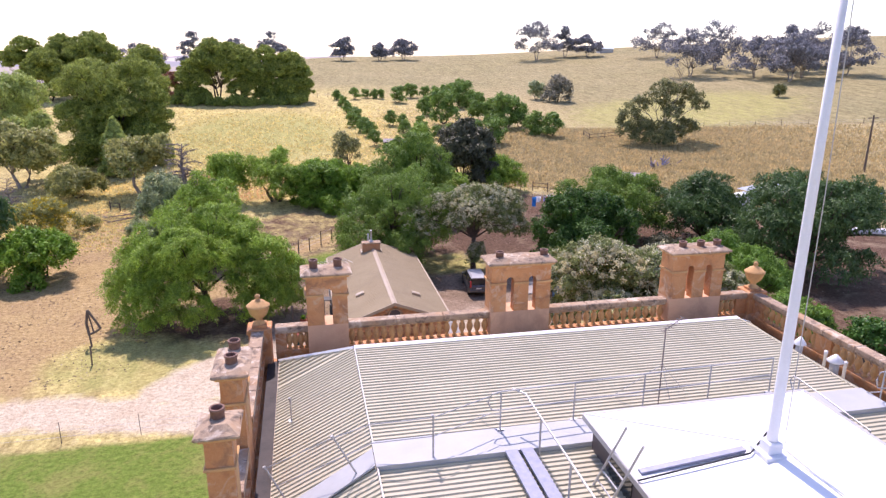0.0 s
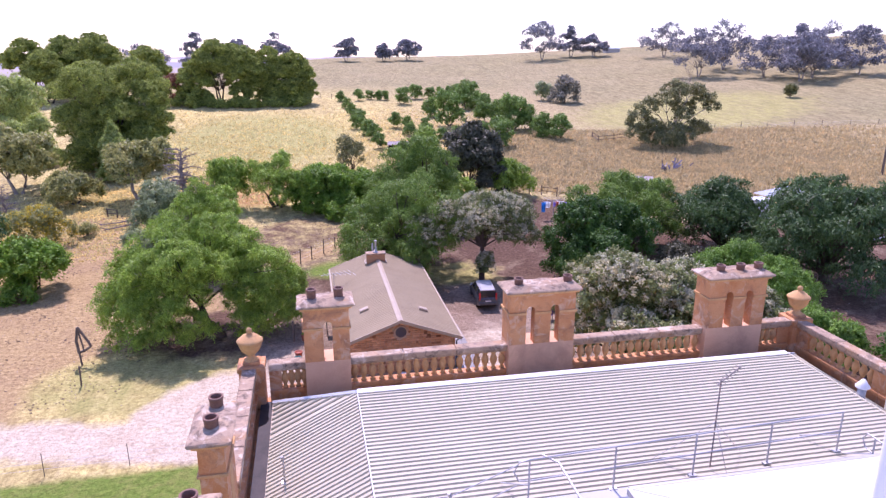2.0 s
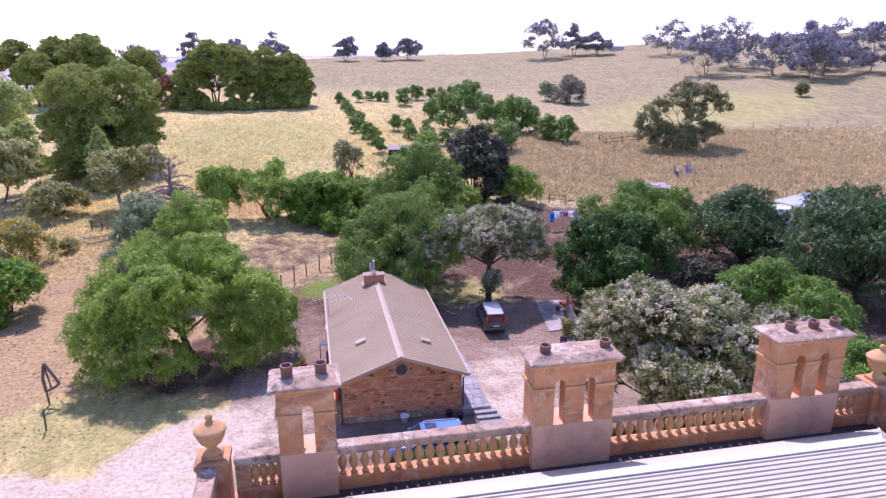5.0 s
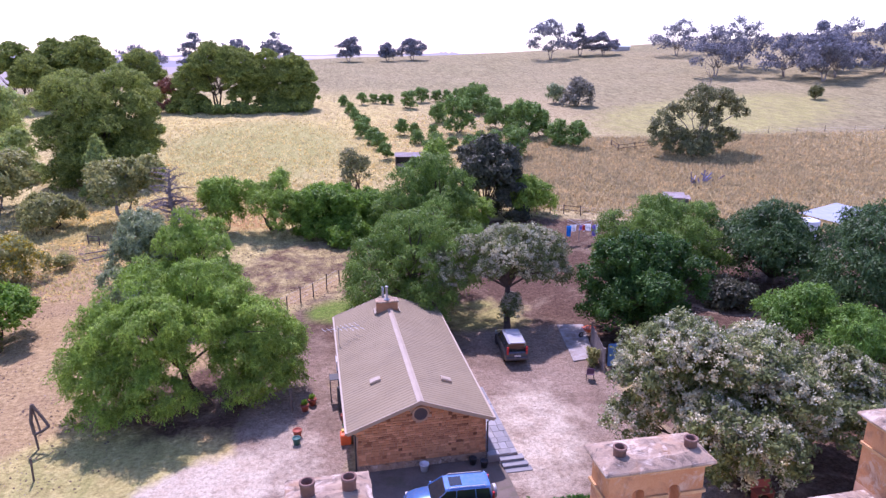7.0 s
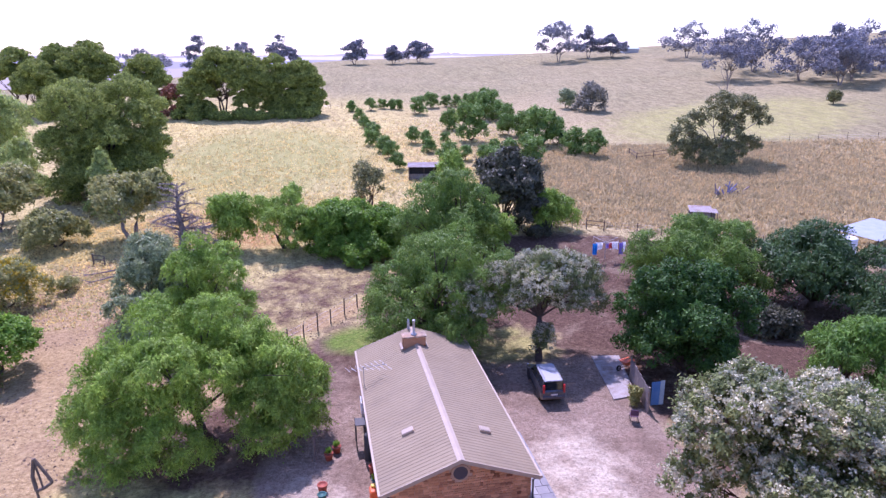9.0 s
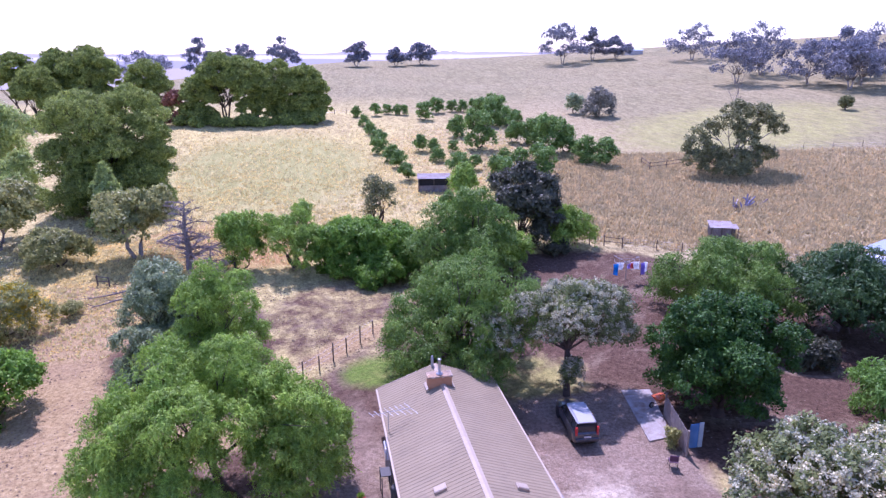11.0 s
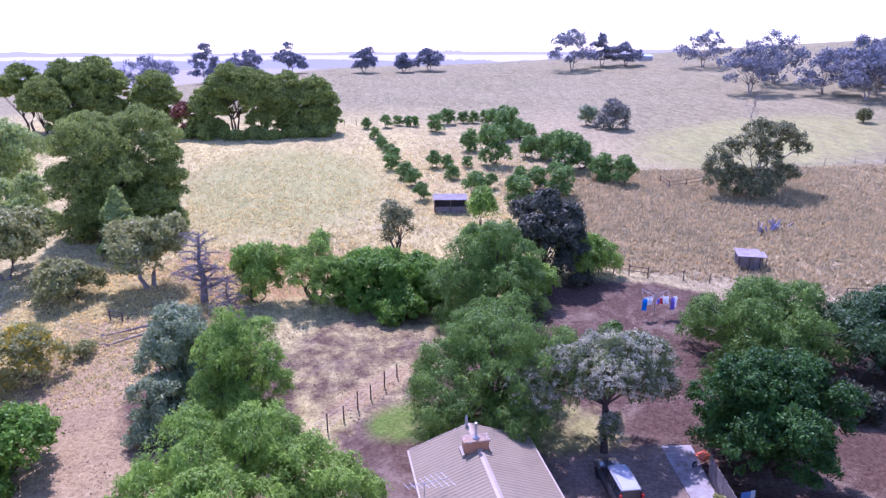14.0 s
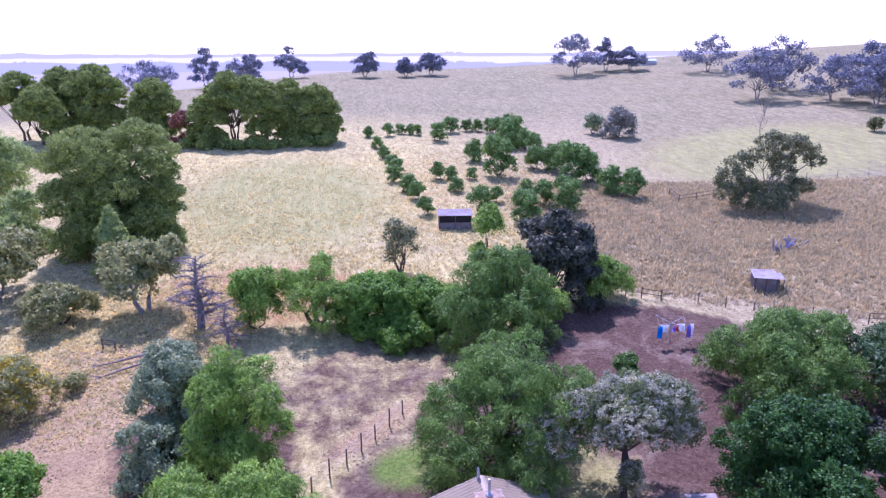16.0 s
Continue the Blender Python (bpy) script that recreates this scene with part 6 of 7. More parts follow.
tree("tree", "small grey tree on the hillside", 60.4, 143, 4.6, 4.8, 0.6, "leaf", "olive", 2600, 0.4, radius=0.12, seed=102, count=7, lobe=0.4, stems=2)
tree("shrub", "small dark round tree on the hillside", 116, 124, 3.4, 3.3, 0.6, "leaf", "lone_gum", 2200, 0.4, radius=0.1, seed=103, count=6, lobe=0.5)

# bare sapling behind the lone gum, and the dead tree west of the yard
def bare_tree(name, label, x, y, h, spread_, radius, seed, levels=3):
    rs_ = random.Random(seed)
    root = thing(name, label, "tree", pose(x, y, ground_z(x, y)))
    b_ = bmesh.new()

    def grow(p, d, length, r, level):
        q = p + d * length
        mid_ = (p + q) / 2 + Vector((rs_.uniform(-1, 1), rs_.uniform(-1, 1), 0)) * length * 0.07
        tube(b_, [p, mid_, q], [r, r * 0.8, r * 0.5], 5)
        if level == 0:
            return
        for i in range(9 if level == levels else 4):
            f = rs_.uniform(0.35, 1.0)
            s = p.lerp(q, f)
            a = rs_.uniform(0, 2 * math.pi)
            nd = (Vector((math.cos(a), math.sin(a), rs_.uniform(-0.25, 0.7))) * spread_ + d * 0.45).normalized()
            grow(s, nd, length * rs_.uniform(0.42, 0.62), r * 0.45, level - 1)
    if spread_ < 1:
        grow(Vector((0, 0, -0.2)), Vector((0.05, 0.02, 1)).normalized(), h * 0.75, radius, levels)
    else:
        spine = [Vector((0, 0, -0.2)), Vector((0.15, 0.1, h * 0.3)), Vector((-0.1, 0.1, h * 0.62)), Vector((0.2, 0, h))]
        tube(b_, spine, [radius * 1.3, radius, radius * 0.6, radius * 0.15], 8)
        for i in range(26):
            f = 0.2 + 0.76 * i / 25
            k = min(2, int(f * 3))
            p = spine[k].lerp(spine[k + 1], f * 3 - k)
            a = i * 2.4 + rs_.uniform(-0.4, 0.4)
            d = Vector((math.cos(a) * spread_, math.sin(a) * spread_, rs_.uniform(0.1, 0.9))).normalized()
            length = h * rs_.uniform(0.4, 0.6) * (1.15 - 0.75 * f)
            prev, r = p, radius * 0.5 * (1.2 - 0.7 * f)
            for k in range(4):
                q = prev + d * length / 4
                tube(b_, [prev, q], [r, r * 0.75], 5)
                for j in range(4):
                    b2 = rs_.uniform(0, 2 * math.pi)
                    nd = (d * 0.8 + Vector((math.cos(b2), math.sin(b2), rs_.uniform(-0.4, 0.4))) * 0.7).normalized()
                    grow(prev.lerp(q, rs_.random()), nd, length * rs_.uniform(0.18, 0.34), r * 0.4, 1)
                d = (d + Vector((rs_.uniform(-0.2, 0.2), rs_.uniform(-0.2, 0.2), rs_.uniform(-0.34, 0.02)))).normalized()
                prev, r = q, r * 0.75
    part("trunk", b_, M["deadwood"], root)
    return root


bare_tree("dead_tree", "leafless grey dead tree with spreading limbs", -12.6, 62.2, 7.0, 1.6, 0.30, 5, 4)
bare_tree("dead_tree", "fallen tangle of bare grey branches under the trees", -9.8, 58.0, 4.2, 1.6, 0.14, 6, 4)
rs = random.Random(44)
for x, y, turn, span in ((-17.6, 56.6, 12, 5.0), (-17.0, 55.2, 28, 5.6)):
    root = thing("fallen_branch", "long bare grey branch lying on dry grass", "branch", pose(x, y, ground_z(x, y) + 0.1, 0, 0, turn), "fallen branches")
    b = bmesh.new()
    spine = [Vector((span * (f - 0.5), rs.uniform(-0.25, 0.25), 0.1 + 0.5 * f * f)) for f in (0, 0.3, 0.6, 0.85, 1.0)]
    tube(b, spine, [0.04, 0.07, 0.10, 0.12, 0.13], 6)
    for k in range(9):
        p = spine[k % 4].lerp(spine[k % 4 + 1], rs.random())
        tube(b, [p, p + Vector((-rs.uniform(0.6, 1.5), rs.uniform(-0.9, 0.9), rs.uniform(0.05, 0.5)))], [0.035, 0.01], 4)
    part("limb", b, M["deadwood"], root)
bare_tree("sapling", "thin bare sapling on the hillside", 89, 124, 9.0, 0.35, 0.09, 8, 2)
bare_tree("dead_tree", "small leafless bush west of the track", -31, 60, 4.0, 1.2, 0.1, 9)

# orchard: three shapes, then copies
orch = [tree("fruit_tree", "rounded green fruit tree in the old orchard", 24.2 + 2 * i, 108 + i, 5.0, 4.8, 0.4, "leaf", "orchard", 5600, 0.27, radius=0.12, seed=110 + i, count=11, lobe=0.36, stems=2, group="orchard trees") for i in range(3)]

def plant(rows, hs=0.95):
    for x, y, w in rows:
        k = int(abs(x * 7 + y * 3)) % 3
        s = w / 5.0 * 1.12
        copy_thing(orch[k], pose(x, y, ground_z(x, y), 0, 0, (x * 37 + y * 11) % 360) @ Matrix.Diagonal((s, s, s * hs * (0.92 + 0.03 * ((x * 5) % 6)), 1)))


plant([(10.5, 147.5, 2.5), (11.4, 136.5, 2.6), (11.6, 127.1, 2.6), (12.1, 120.4, 2.7), (12.6, 116.0, 2.8), (11.5, 110.6, 2.9), (13.2, 104.5, 3.3), (13.7, 99.7, 2.8), (13.7, 92.0, 2.7)])
plant([(14.8, 148.2, 2.8), (18.0, 150.5, 2.6), (20.0, 149.5, 2.4), (21.4, 148.6, 2.4), (24.7, 141.7, 4.2), (29.3, 150.2, 3.9), (33.1, 151.1, 2.9), (35.7, 150.7, 2.9), (38.4, 148.8, 3.8)])
plant([(28.1, 122.7, 4.1), (29.9, 111.7, 6.2), (40.5, 138.1, 5.4), (40.8, 131.0, 4.4), (40.4, 124.7, 3.8), (40.1, 114.7, 4.4), (41.5, 105.8, 6.4), (44.2, 106.1, 4.3), (44.5, 98.4, 4.6),
       (46.8, 95.6, 4.4), (41.4, 112.3, 4.7), (37.1, 132.7, 5.2), (37.5, 115.2, 3.7)], 1.05)
plant([(27.1, 87.1, 4.6), (32.0, 94.0, 3.6), (34.6, 90.6, 5.0), (21.4, 90.8, 3.9), (25.4, 96.7, 2.5), (19.0, 110.6, 2.8), (21.3, 110.6, 2.4), (20.6, 103.0, 2.8), (24.6, 110.1, 2.2)])
for o, (x, y, w) in zip(orch, ((30.5, 98.0, 3.4), (28.5, 92.5, 3.4), (38.5, 144.0, 4.4))):
    o.matrix_basis = pose(x, y, ground_z(x, y)) @ Matrix.Diagonal((w / 5, w / 5, w / 5, 1))


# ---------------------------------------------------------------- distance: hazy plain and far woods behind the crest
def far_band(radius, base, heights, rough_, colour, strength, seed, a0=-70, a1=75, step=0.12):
    # upright strip that glows; distance haze is mixed into its emission colour
    m, nt, b_, out = blank("haze_glow")
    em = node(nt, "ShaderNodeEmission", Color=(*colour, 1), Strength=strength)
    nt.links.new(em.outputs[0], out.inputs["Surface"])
    rs_ = np.random.default_rng(seed)
    n = int((a1 - a0) / step)
    ang = np.radians(np.linspace(a0, a1, n))
    t = np.linspace(0, 1, n)
    h = np.full(n, float(heights))
    for k in range(1, 7):
        h += rough_ * np.sin(t * 9 * k * k + rs_.random() * 6) / k
    h += np.clip(np.sin(t * 47) + np.sin(t * 113 + 1) + np.sin(t * 311 + 2), 0, 2) * rs_.random(n) * rough_
    x, y = radius * np.sin(ang), radius * np.cos(ang)
    v = np.concatenate([np.stack([x, y, np.full(n, float(base))], 1), np.stack([x, y, h], 1)])
    f = np.stack([np.arange(n - 1), np.arange(1, n), np.arange(n + 1, 2 * n), np.arange(n, 2 * n - 1)], 1)
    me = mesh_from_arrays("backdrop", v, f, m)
    tagged(new("backdrop", me), "glowing strip with the haze of far woods and fields painted in", "backdrop", kind="structure")


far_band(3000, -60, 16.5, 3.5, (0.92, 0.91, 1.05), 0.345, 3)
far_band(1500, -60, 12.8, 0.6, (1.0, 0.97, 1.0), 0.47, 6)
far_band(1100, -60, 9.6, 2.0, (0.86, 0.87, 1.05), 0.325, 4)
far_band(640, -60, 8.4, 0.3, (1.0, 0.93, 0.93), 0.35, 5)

# ---------------------------------------------------------------- vehicles
def wheel(parent, x, y, r=0.34, w=0.22):
    root = new("wheel")
    root.parent = parent
    root.matrix_basis = pose(x, y, r, 90, 0, 0)
    b_ = bmesh.new()
    lathe(b_, [(r * 0.62, -w / 2), (r * 0.93, -w / 2), (r, -w * 0.36), (r, w * 0.36), (r * 0.93, w / 2), (r * 0.62, w / 2)], 22, cap=False)
    part("tyre", b_, M["tyre"], root, "", True)
    b_ = bmesh.new()
    lathe(b_, [(r * 0.64, -w * 0.42), (r * 0.64, w * 0.42)], 22)
    for s in (-1, 1):
        lathe(b_, [(r * 0.16, 0), (r * 0.16, 0.02)], 10, (0, 0, s * w * 0.43))
    part("rim", b_, M["rim"], root, "alloy rim", True)


def loft(bm_, sections):
    """Skins a row of equal-sized outlines and closes its ends."""
    rings = [[bm_.verts.new(p) for p in s] for s in sections]
    n = len(rings[0])
    for a, c in zip(rings, rings[1:]):
        for i in range(n):
            j = (i + 1) % n
            bm_.faces.new((a[i], a[j], c[j], c[i]))
    bm_.faces.new(list(reversed(rings[0])))
    bm_.faces.new(rings[-1])
    bmesh.ops.recalc_face_normals(bm_, faces=bm_.faces[:])


def suv(label, x, y, turn, colour, roof_mat, spare=False, sunroof=False):
    """A four-door estate-bodied off-roader, 4.5 m long, nose along +x."""
    root = thing("car", label, "car", pose(x, y, ground_z(x, y) + 0.02, 0, 0, turn))
    W = 0.88

    def ring(px, zb, zt, w, wt):
        return [(px, -w, zb), (px, -w, zb + (zt - zb) * 0.35), (px, -w * 1.01, zb + (zt - zb) * 0.7), (px, -wt, zt - 0.04), (px, -wt + 0.06, zt),
                (px, wt - 0.06, zt), (px, wt, zt - 0.04), (px, w * 1.01, zb + (zt - zb) * 0.7), (px, w, zb + (zt - zb) * 0.35), (px, w, zb)]
    b_ = bmesh.new()
    loft(b_, [ring(-2.22, 0.42, 0.86, 0.76, 0.74), ring(-2.16, 0.34, 0.98, 0.84, 0.80), ring(-1.9, 0.32, 1.02, W, 0.84), ring(-0.6, 0.32, 1.02, W, 0.85), ring(0.75, 0.32, 1.02, W, 0.84),
              ring(1.0, 0.32, 1.01, W, 0.82), ring(1.7, 0.34, 0.93, 0.86, 0.78), ring(2.1, 0.36, 0.84, 0.80, 0.70), ring(2.24, 0.42, 0.72, 0.68, 0.62)])
    part("body", b_, M[colour], root, "", True)
    b_ = bmesh.new()

    def cab(px, z, w):
        return [(px, -w, z), (px, w, z)]
    base_ = [(-2.12, 1.0), (-1.95, 1.62), (0.15, 1.66), (0.95, 1.0)]
    # glasshouse
    lo, hi = 0.83, 0.66
    v = [b_.verts.new(p) for p in ((-2.12, -lo, 0.99), (1.02, -lo, 0.99), (0.22, -hi, 1.60), (-1.98, -hi, 1.60), (-2.12, lo, 0.99), (1.02, lo, 0.99), (0.22, hi, 1.60), (-1.98, hi, 1.60))]
    for f in ((0, 1, 2, 3), (5, 4, 7, 6), (1, 5, 6, 2), (4, 0, 3, 7), (3, 2, 6, 7), (0, 4, 5, 1)):
        b_.faces.new([v[i] for i in f])
    bmesh.ops.recalc_face_normals(b_, faces=b_.faces[:])
    part("glasshouse", b_, M["glass"], root, "dark tinted car windows")
    b_ = bmesh.new()
    loft(b_, [[(px, -w, z), (px, -w + 0.1, z + 0.075), (px, w - 0.1, z + 0.075), (px, w, z)] for px, w, z in ((-2.06, 0.64, 1.56), (-1.9, 0.675, 1.60), (-0.8, 0.69, 1.625), (0.1, 0.675, 1.61), (0.28, 0.64, 1.575))])
    part("roof", b_, M[roof_mat], root)
    for px, pxt in ((0.98, 0.22), (-0.25, -0.28), (-1.28, -1.25), (-2.09, -1.97)):
        for s in (-1, 1):
            b_ = bmesh.new()
            tube(b_, [(px, s * 0.835, 1.0), (pxt, s * 0.668, 1.61)], 0.035, 5)
            part("pillar", b_, M[colour], root)
    for s in (-1, 1):
        b_ = bmesh.new()
        tube(b_, [(-1.85, s * 0.58, 1.66), (-1.75, s * 0.58, 1.73), (-0.05, s * 0.58, 1.74), (0.08, s * 0.58, 1.67)], 0.02, 6)
        part("roof_rail", b_, M["galv"], root)
        b_ = boxes((-2.235, -2.12, s * 0.73 - 0.075, s * 0.73 + 0.075, 0.82, 1.38), bevel=0.02)
        part("tail_light", b_, M["red_lens"], root, "tall red tail light")
        b_ = boxes((2.02, 2.2, s * 0.62 - 0.16, s * 0.62 + 0.16, 0.62, 0.78), bevel=0.03)
        part("headlight", b_, M["clear_lens"], root)
        b_ = boxes((0.78, 0.92, s * 0.95 - 0.09, s * 0.95 + 0.09, 0.98, 1.12), bevel=0.03)
        part("mirror", b_, M[colour], root)
        b_ = boxes((-1.75, 1.75, s * 0.885 - 0.012, s * 0.885 + 0.012, 0.34, 0.46))
        part("sill_trim", b_, M["trim_black"], root)
        for wx in (-1.32, 1.36):
            wheel(root, wx, s * 0.76)
            b_ = bmesh.new()
            lathe(b_, [(0.40, -0.012), (0.40, 0.012)], 20)
            bmesh.ops.transform(b_, matrix=pose(wx, s * 0.884, 0.36, 90, 0, 0), verts=b_.verts[:])
            part("wheel_arch", b_, M["trim_black"], root)
    part("rear_bumper", boxes((-2.31, -2.1, -0.82, 0.82, 0.40, 0.64), bevel=0.04), M[colour], root)
    part("front_bumper", boxes((2.08, 2.30, -0.76, 0.76, 0.34, 0.58), bevel=0.05), M[colour], root)
    part("number_plate", boxes((-2.325, -2.3, -0.24, 0.24, 0.70, 0.81)), M["plate"], root)
    part("rear_window_wiper", boxes((-2.14, -2.11, -0.02, 0.35, 1.06, 1.08)), M["trim_black"], root)
    part("grille", boxes((2.23, 2.27, -0.4, 0.4, 0.6, 0.74)), M["trim_black"], root)
    if sunroof:
        part("sunroof", boxes((-0.62, 0.02, -0.36, 0.36, 1.692, 1.708)), M["glass"], root)
    if spare:
        b_ = bmesh.new()
        lathe(b_, [(0.05, -0.10), (0.33, -0.10), (0.36, -0.05), (0.36, 0.06), (0.30, 0.1), (0.05, 0.1)], 20)
        bmesh.ops.transform(b_, matrix=pose(-2.36, 0.05, 0.95, 0, 90, 0), verts=b_.verts[:])
        part("spare_wheel_cover", b_, M["galv"], root, "spare wheel in a grey cover", True)
    return root


car_ = suv("charcoal estate car with silver roof parked on the gravel", 15.1, 29.2, 85, "car_dark", "car_roof")
car_.matrix_basis = car_.matrix_basis @ Matrix.Diagonal((0.98, 0.88, 0.95, 1))
car_ = suv("blue off-road car parked in front of the cottage gable", 7.5, 13.75, 177, "car_blue", "car_blue", True, True)
car_.matrix_basis = car_.matrix_basis @ Matrix.Diagonal((0.88, 0.88, 0.88, 1))


# ---------------------------------------------------------------- hedges beside the mansion
def hedge(label, x0, x1, y0, y1, h, n, seed):
    rng = np.random.default_rng(seed)
    root = thing("hedge", label, "hedge", pose((x0 + x1) / 2, (y0 + y1) / 2, 0))
    w, d = (x1 - x0) / 2, (y1 - y0) / 2
    p = rng.uniform(-1, 1, (n, 3))
    ax = rng.integers(0, 5, n)
    for k, (i, sgn) in enumerate(((0, 1), (0, -1), (1, 1), (1, -1), (2, 1))):
        p[ax == k, i] = sgn * (1 - 0.12 * rng.random((ax == k).sum()))
    c = p * np.array([w, d, h / 2]) + np.array([0, 0, h / 2])
    c += rng.normal(size=c.shape) * 0.035 + 0.05 * np.sin(c[:, [1, 2, 0]] * 5)
    v = diamonds(rng, c, rng.normal(size=c.shape), 0.1 + 0.07 * rng.random(n), 0.06 + 0.03 * rng.random(n))
    new("foliage", mesh_from_arrays("foliage", v, np.arange(len(v)).reshape(-1, 4), M["hedge"])).parent = root
    # no real stems: a black core box painting the shade between the leaves
    part("stems", boxes((-w * 0.8, w * 0.8, -d * 0.7, d * 0.7, 0, h * 0.85)), M["dark"], root)


hedge("clipped dark green hedge between drive and mansion", 5.8, 10.9, 11.0, 12.4, 1.2, 14000, 1)
hedge("clipped dark green hedge beside the gravel yard", 11.8, 17.8, 10.4, 11.8, 1.45, 14000, 2)
tree("shrub", "clipped round garden shrub east of the mansion", 38.0, 12.0, 4.2, 2.6, 0.1, "leaf", "hedge", 8000, 0.2, radius=0.08, seed=130, count=6, lobe=0.55)
tree("shrub", "low garden shrub east of the mansion", 33.5, 14.5, 4.0, 2.0, 0.1, "leaf", "bright", 6000, 0.2, radius=0.08, seed=131, count=6, lobe=0.5)
tree("shrub", "green garden shrub below the east parapet", 29.0, 8.0, 3.5, 2.2, 0.1, "leaf", "bright", 6000, 0.2, radius=0.08, seed=132, count=6, lobe=0.5)


# ---------------------------------------------------------------- fences
def fence_posts(label, pts, gap, h=1.15, r=0.06, wires=3, group="fence", rail=False):
    root = thing("fence", label, "fence", group=group)
    prev = None
    for a, c in zip(pts, pts[1:]):
        a, c = Vector((*a, 0)), Vector((*c, 0))
        n = max(1, int(round((c - a).length / gap)))
        for i in range(n + (c == Vector((*pts[-1], 0)))):
            p = a.lerp(c, i / n)
            p.z = ground_z(p.x, p.y)
            k = 1 + 0.12 * math.sin(p.x * 5 + p.y * 3)
            b_ = bmesh.new()
            tube(b_, [p - Vector((0, 0, 0.2)), p + Vector((0.02 * math.sin(p.x * 9), 0.02 * math.cos(p.y * 7), h * k))], [r, r * 0.85], 6)
            part("post", b_, M["post"], root)
            if prev is not None:
                if rail:
                    for f in (0.5, 0.92):
                        b_ = bmesh.new()
                        tube(b_, [prev + Vector((0, 0, h * f)), p + Vector((0, 0, h * f))], 0.045, 5)
                        part("rail", b_, M["post"], root)
                else:
                    for k2 in range(wires):
                        f = h * (0.35 + 0.3 * k2)
                        b_ = bmesh.new()
                        tube(b_, [prev + Vector((0, 0, f)), p + Vector((0, 0, f - 0.02))], 0.008, 3)
                        part("wire", b_, M["galv"], root)
            prev = p
    return root


fence_posts("old timber post and wire fence behind the cottage", [(-2.6, 37.4), (-0.3, 39.9), (1.8, 42.3), (4.1, 45.1)], 1.65, 1.3, 0.065)
fence_posts("timber post and wire fence along the paddock", [(28.5, 62.6), (31.4, 61.3)], 1.5, 1.1)
fence_posts("timber rail gate in the paddock fence", [(31.4, 61.3), (33.1, 60.3)], 1.7, 1.15, 0.07, rail=True)
fence_posts("timber post and wire fence below the dry paddock", [(33.1, 60.3), (36.5, 59.0), (45.9, 54.1), (50.4, 52.0)], 3.0, 1.1)
fence_posts("timber rail fence beside the water tanks", [(50.4, 52.0), (55.5, 50.5)], 2.5, 1.2, 0.07, rail=True)
fence_posts("timber stockyard rails on the hillside", [(53.0, 95.0), (52.5, 91.3), (55.8, 92.0), (59.2, 92.8)], 3.3, 1.3, 0.08, rail=True)
fence_posts("thin wire fence across the hillside", [(67, 101.2), (80, 98.6), (95, 95.4), (122, 90.2)], 6.0, 1.1, 0.05, 2)
fence_posts("broken timber rail fence beside the track", [(-20.4, 59.4), (-19.3, 59.0)], 1.1, 1.0, 0.08, rail=True)
fence_posts("thin wire fence beside the lawn", [(-24, 10.6), (-10.9, 10.7), (-7.2, 10.8), (-3.5, 11.0)], 3.7, 1.15, 0.02, 2)
fence_posts("thin wire fence in front of the pine grove", [(-2, 152.5), (8.5, 151.5), (11, 152)], 3.0, 1.2, 0.06, 2)


# ---------------------------------------------------------------- sheds, tanks and yard clutter
def iron_sheet(x0, x1, y0, y1, z0, z1, pitch=0.16, depth=0.02, axis="x"):
    """Corrugated sheet: axis is the way along which the waves repeat; z runs from z0 to z1 across y or stays upright."""
    b_ = bmesh.new()
    n = max(2, int(abs((x1 - x0) if axis == "x" else (y1 - y0)) / pitch) * 2)
    rows = []
    for i in range(n + 1):
        f, off = i / n, depth * (1 if i % 2 else -1)
        if axis == "x":
            rows.append((b_.verts.new((x0 + (x1 - x0) * f, y0 + (off if y0 == y1 else 0), z0 + (off if y0 != y1 else 0))), b_.verts.new((x0 + (x1 - x0) * f, y1 + (off if y0 == y1 else 0), z1 + (off if y0 != y1 else 0)))))
        else:
            rows.append((b_.verts.new((x0 + (off if x0 == x1 else 0), y0 + (y1 - y0) * f, z0)), b_.verts.new((x1 + (off if x0 == x1 else 0), y0 + (y1 - y0) * f, z1))))
    for (a, c), (d, e) in zip(rows, rows[1:]):
        b_.faces.new((a, c, e, d))
    return b_


def iron_shed(label, x, y, turn, w, d, h, open_front=0.6, walls="rust_iron"):
    root = thing("iron_shed", label, "shed", pose(x, y, ground_z(x, y), 0, 0, turn))
    part("roof", iron_sheet(-w / 2 - 0.15, w / 2 + 0.15, -d / 2 - 0.2, d / 2 + 0.15, h, h + 0.25), M["rust_iron"], root)
    part("side_wall", iron_sheet(-w / 2, -w / 2, -d / 2, d / 2, -0.3, h, axis="y"), M[walls], root)
    part("side_wall", iron_sheet(w / 2, w / 2, -d / 2, d / 2, -0.3, h, axis="y"), M[walls], root)
    part("back_wall", iron_sheet(-w / 2, w / 2, d / 2, d / 2, -0.3, h + 0.2), M[walls], root)
    part("front_wall", iron_sheet(-w / 2, w / 2, -d / 2, -d / 2, -0.3, h * (1 - open_front)), M[walls], root)
    if open_front > 0:
        # added black sheet behind the opening, in place of the shed's inner shade
        part("dark_interior", boxes((-w / 2 + 0.06, w / 2 - 0.06, -d / 2 + 0.35, -d / 2 + 0.4, -0.3, h - 0.03)), M["dark"], root)
    for s in (-1, 0, 1):
        b_ = bmesh.new()
        tube(b_, [(s * (w / 2 - 0.08), -d / 2 - 0.02, -0.3), (s * (w / 2 - 0.08), -d / 2 - 0.02, h)], 0.06, 6)
        part("post", b_, M["post"], root)
    return root


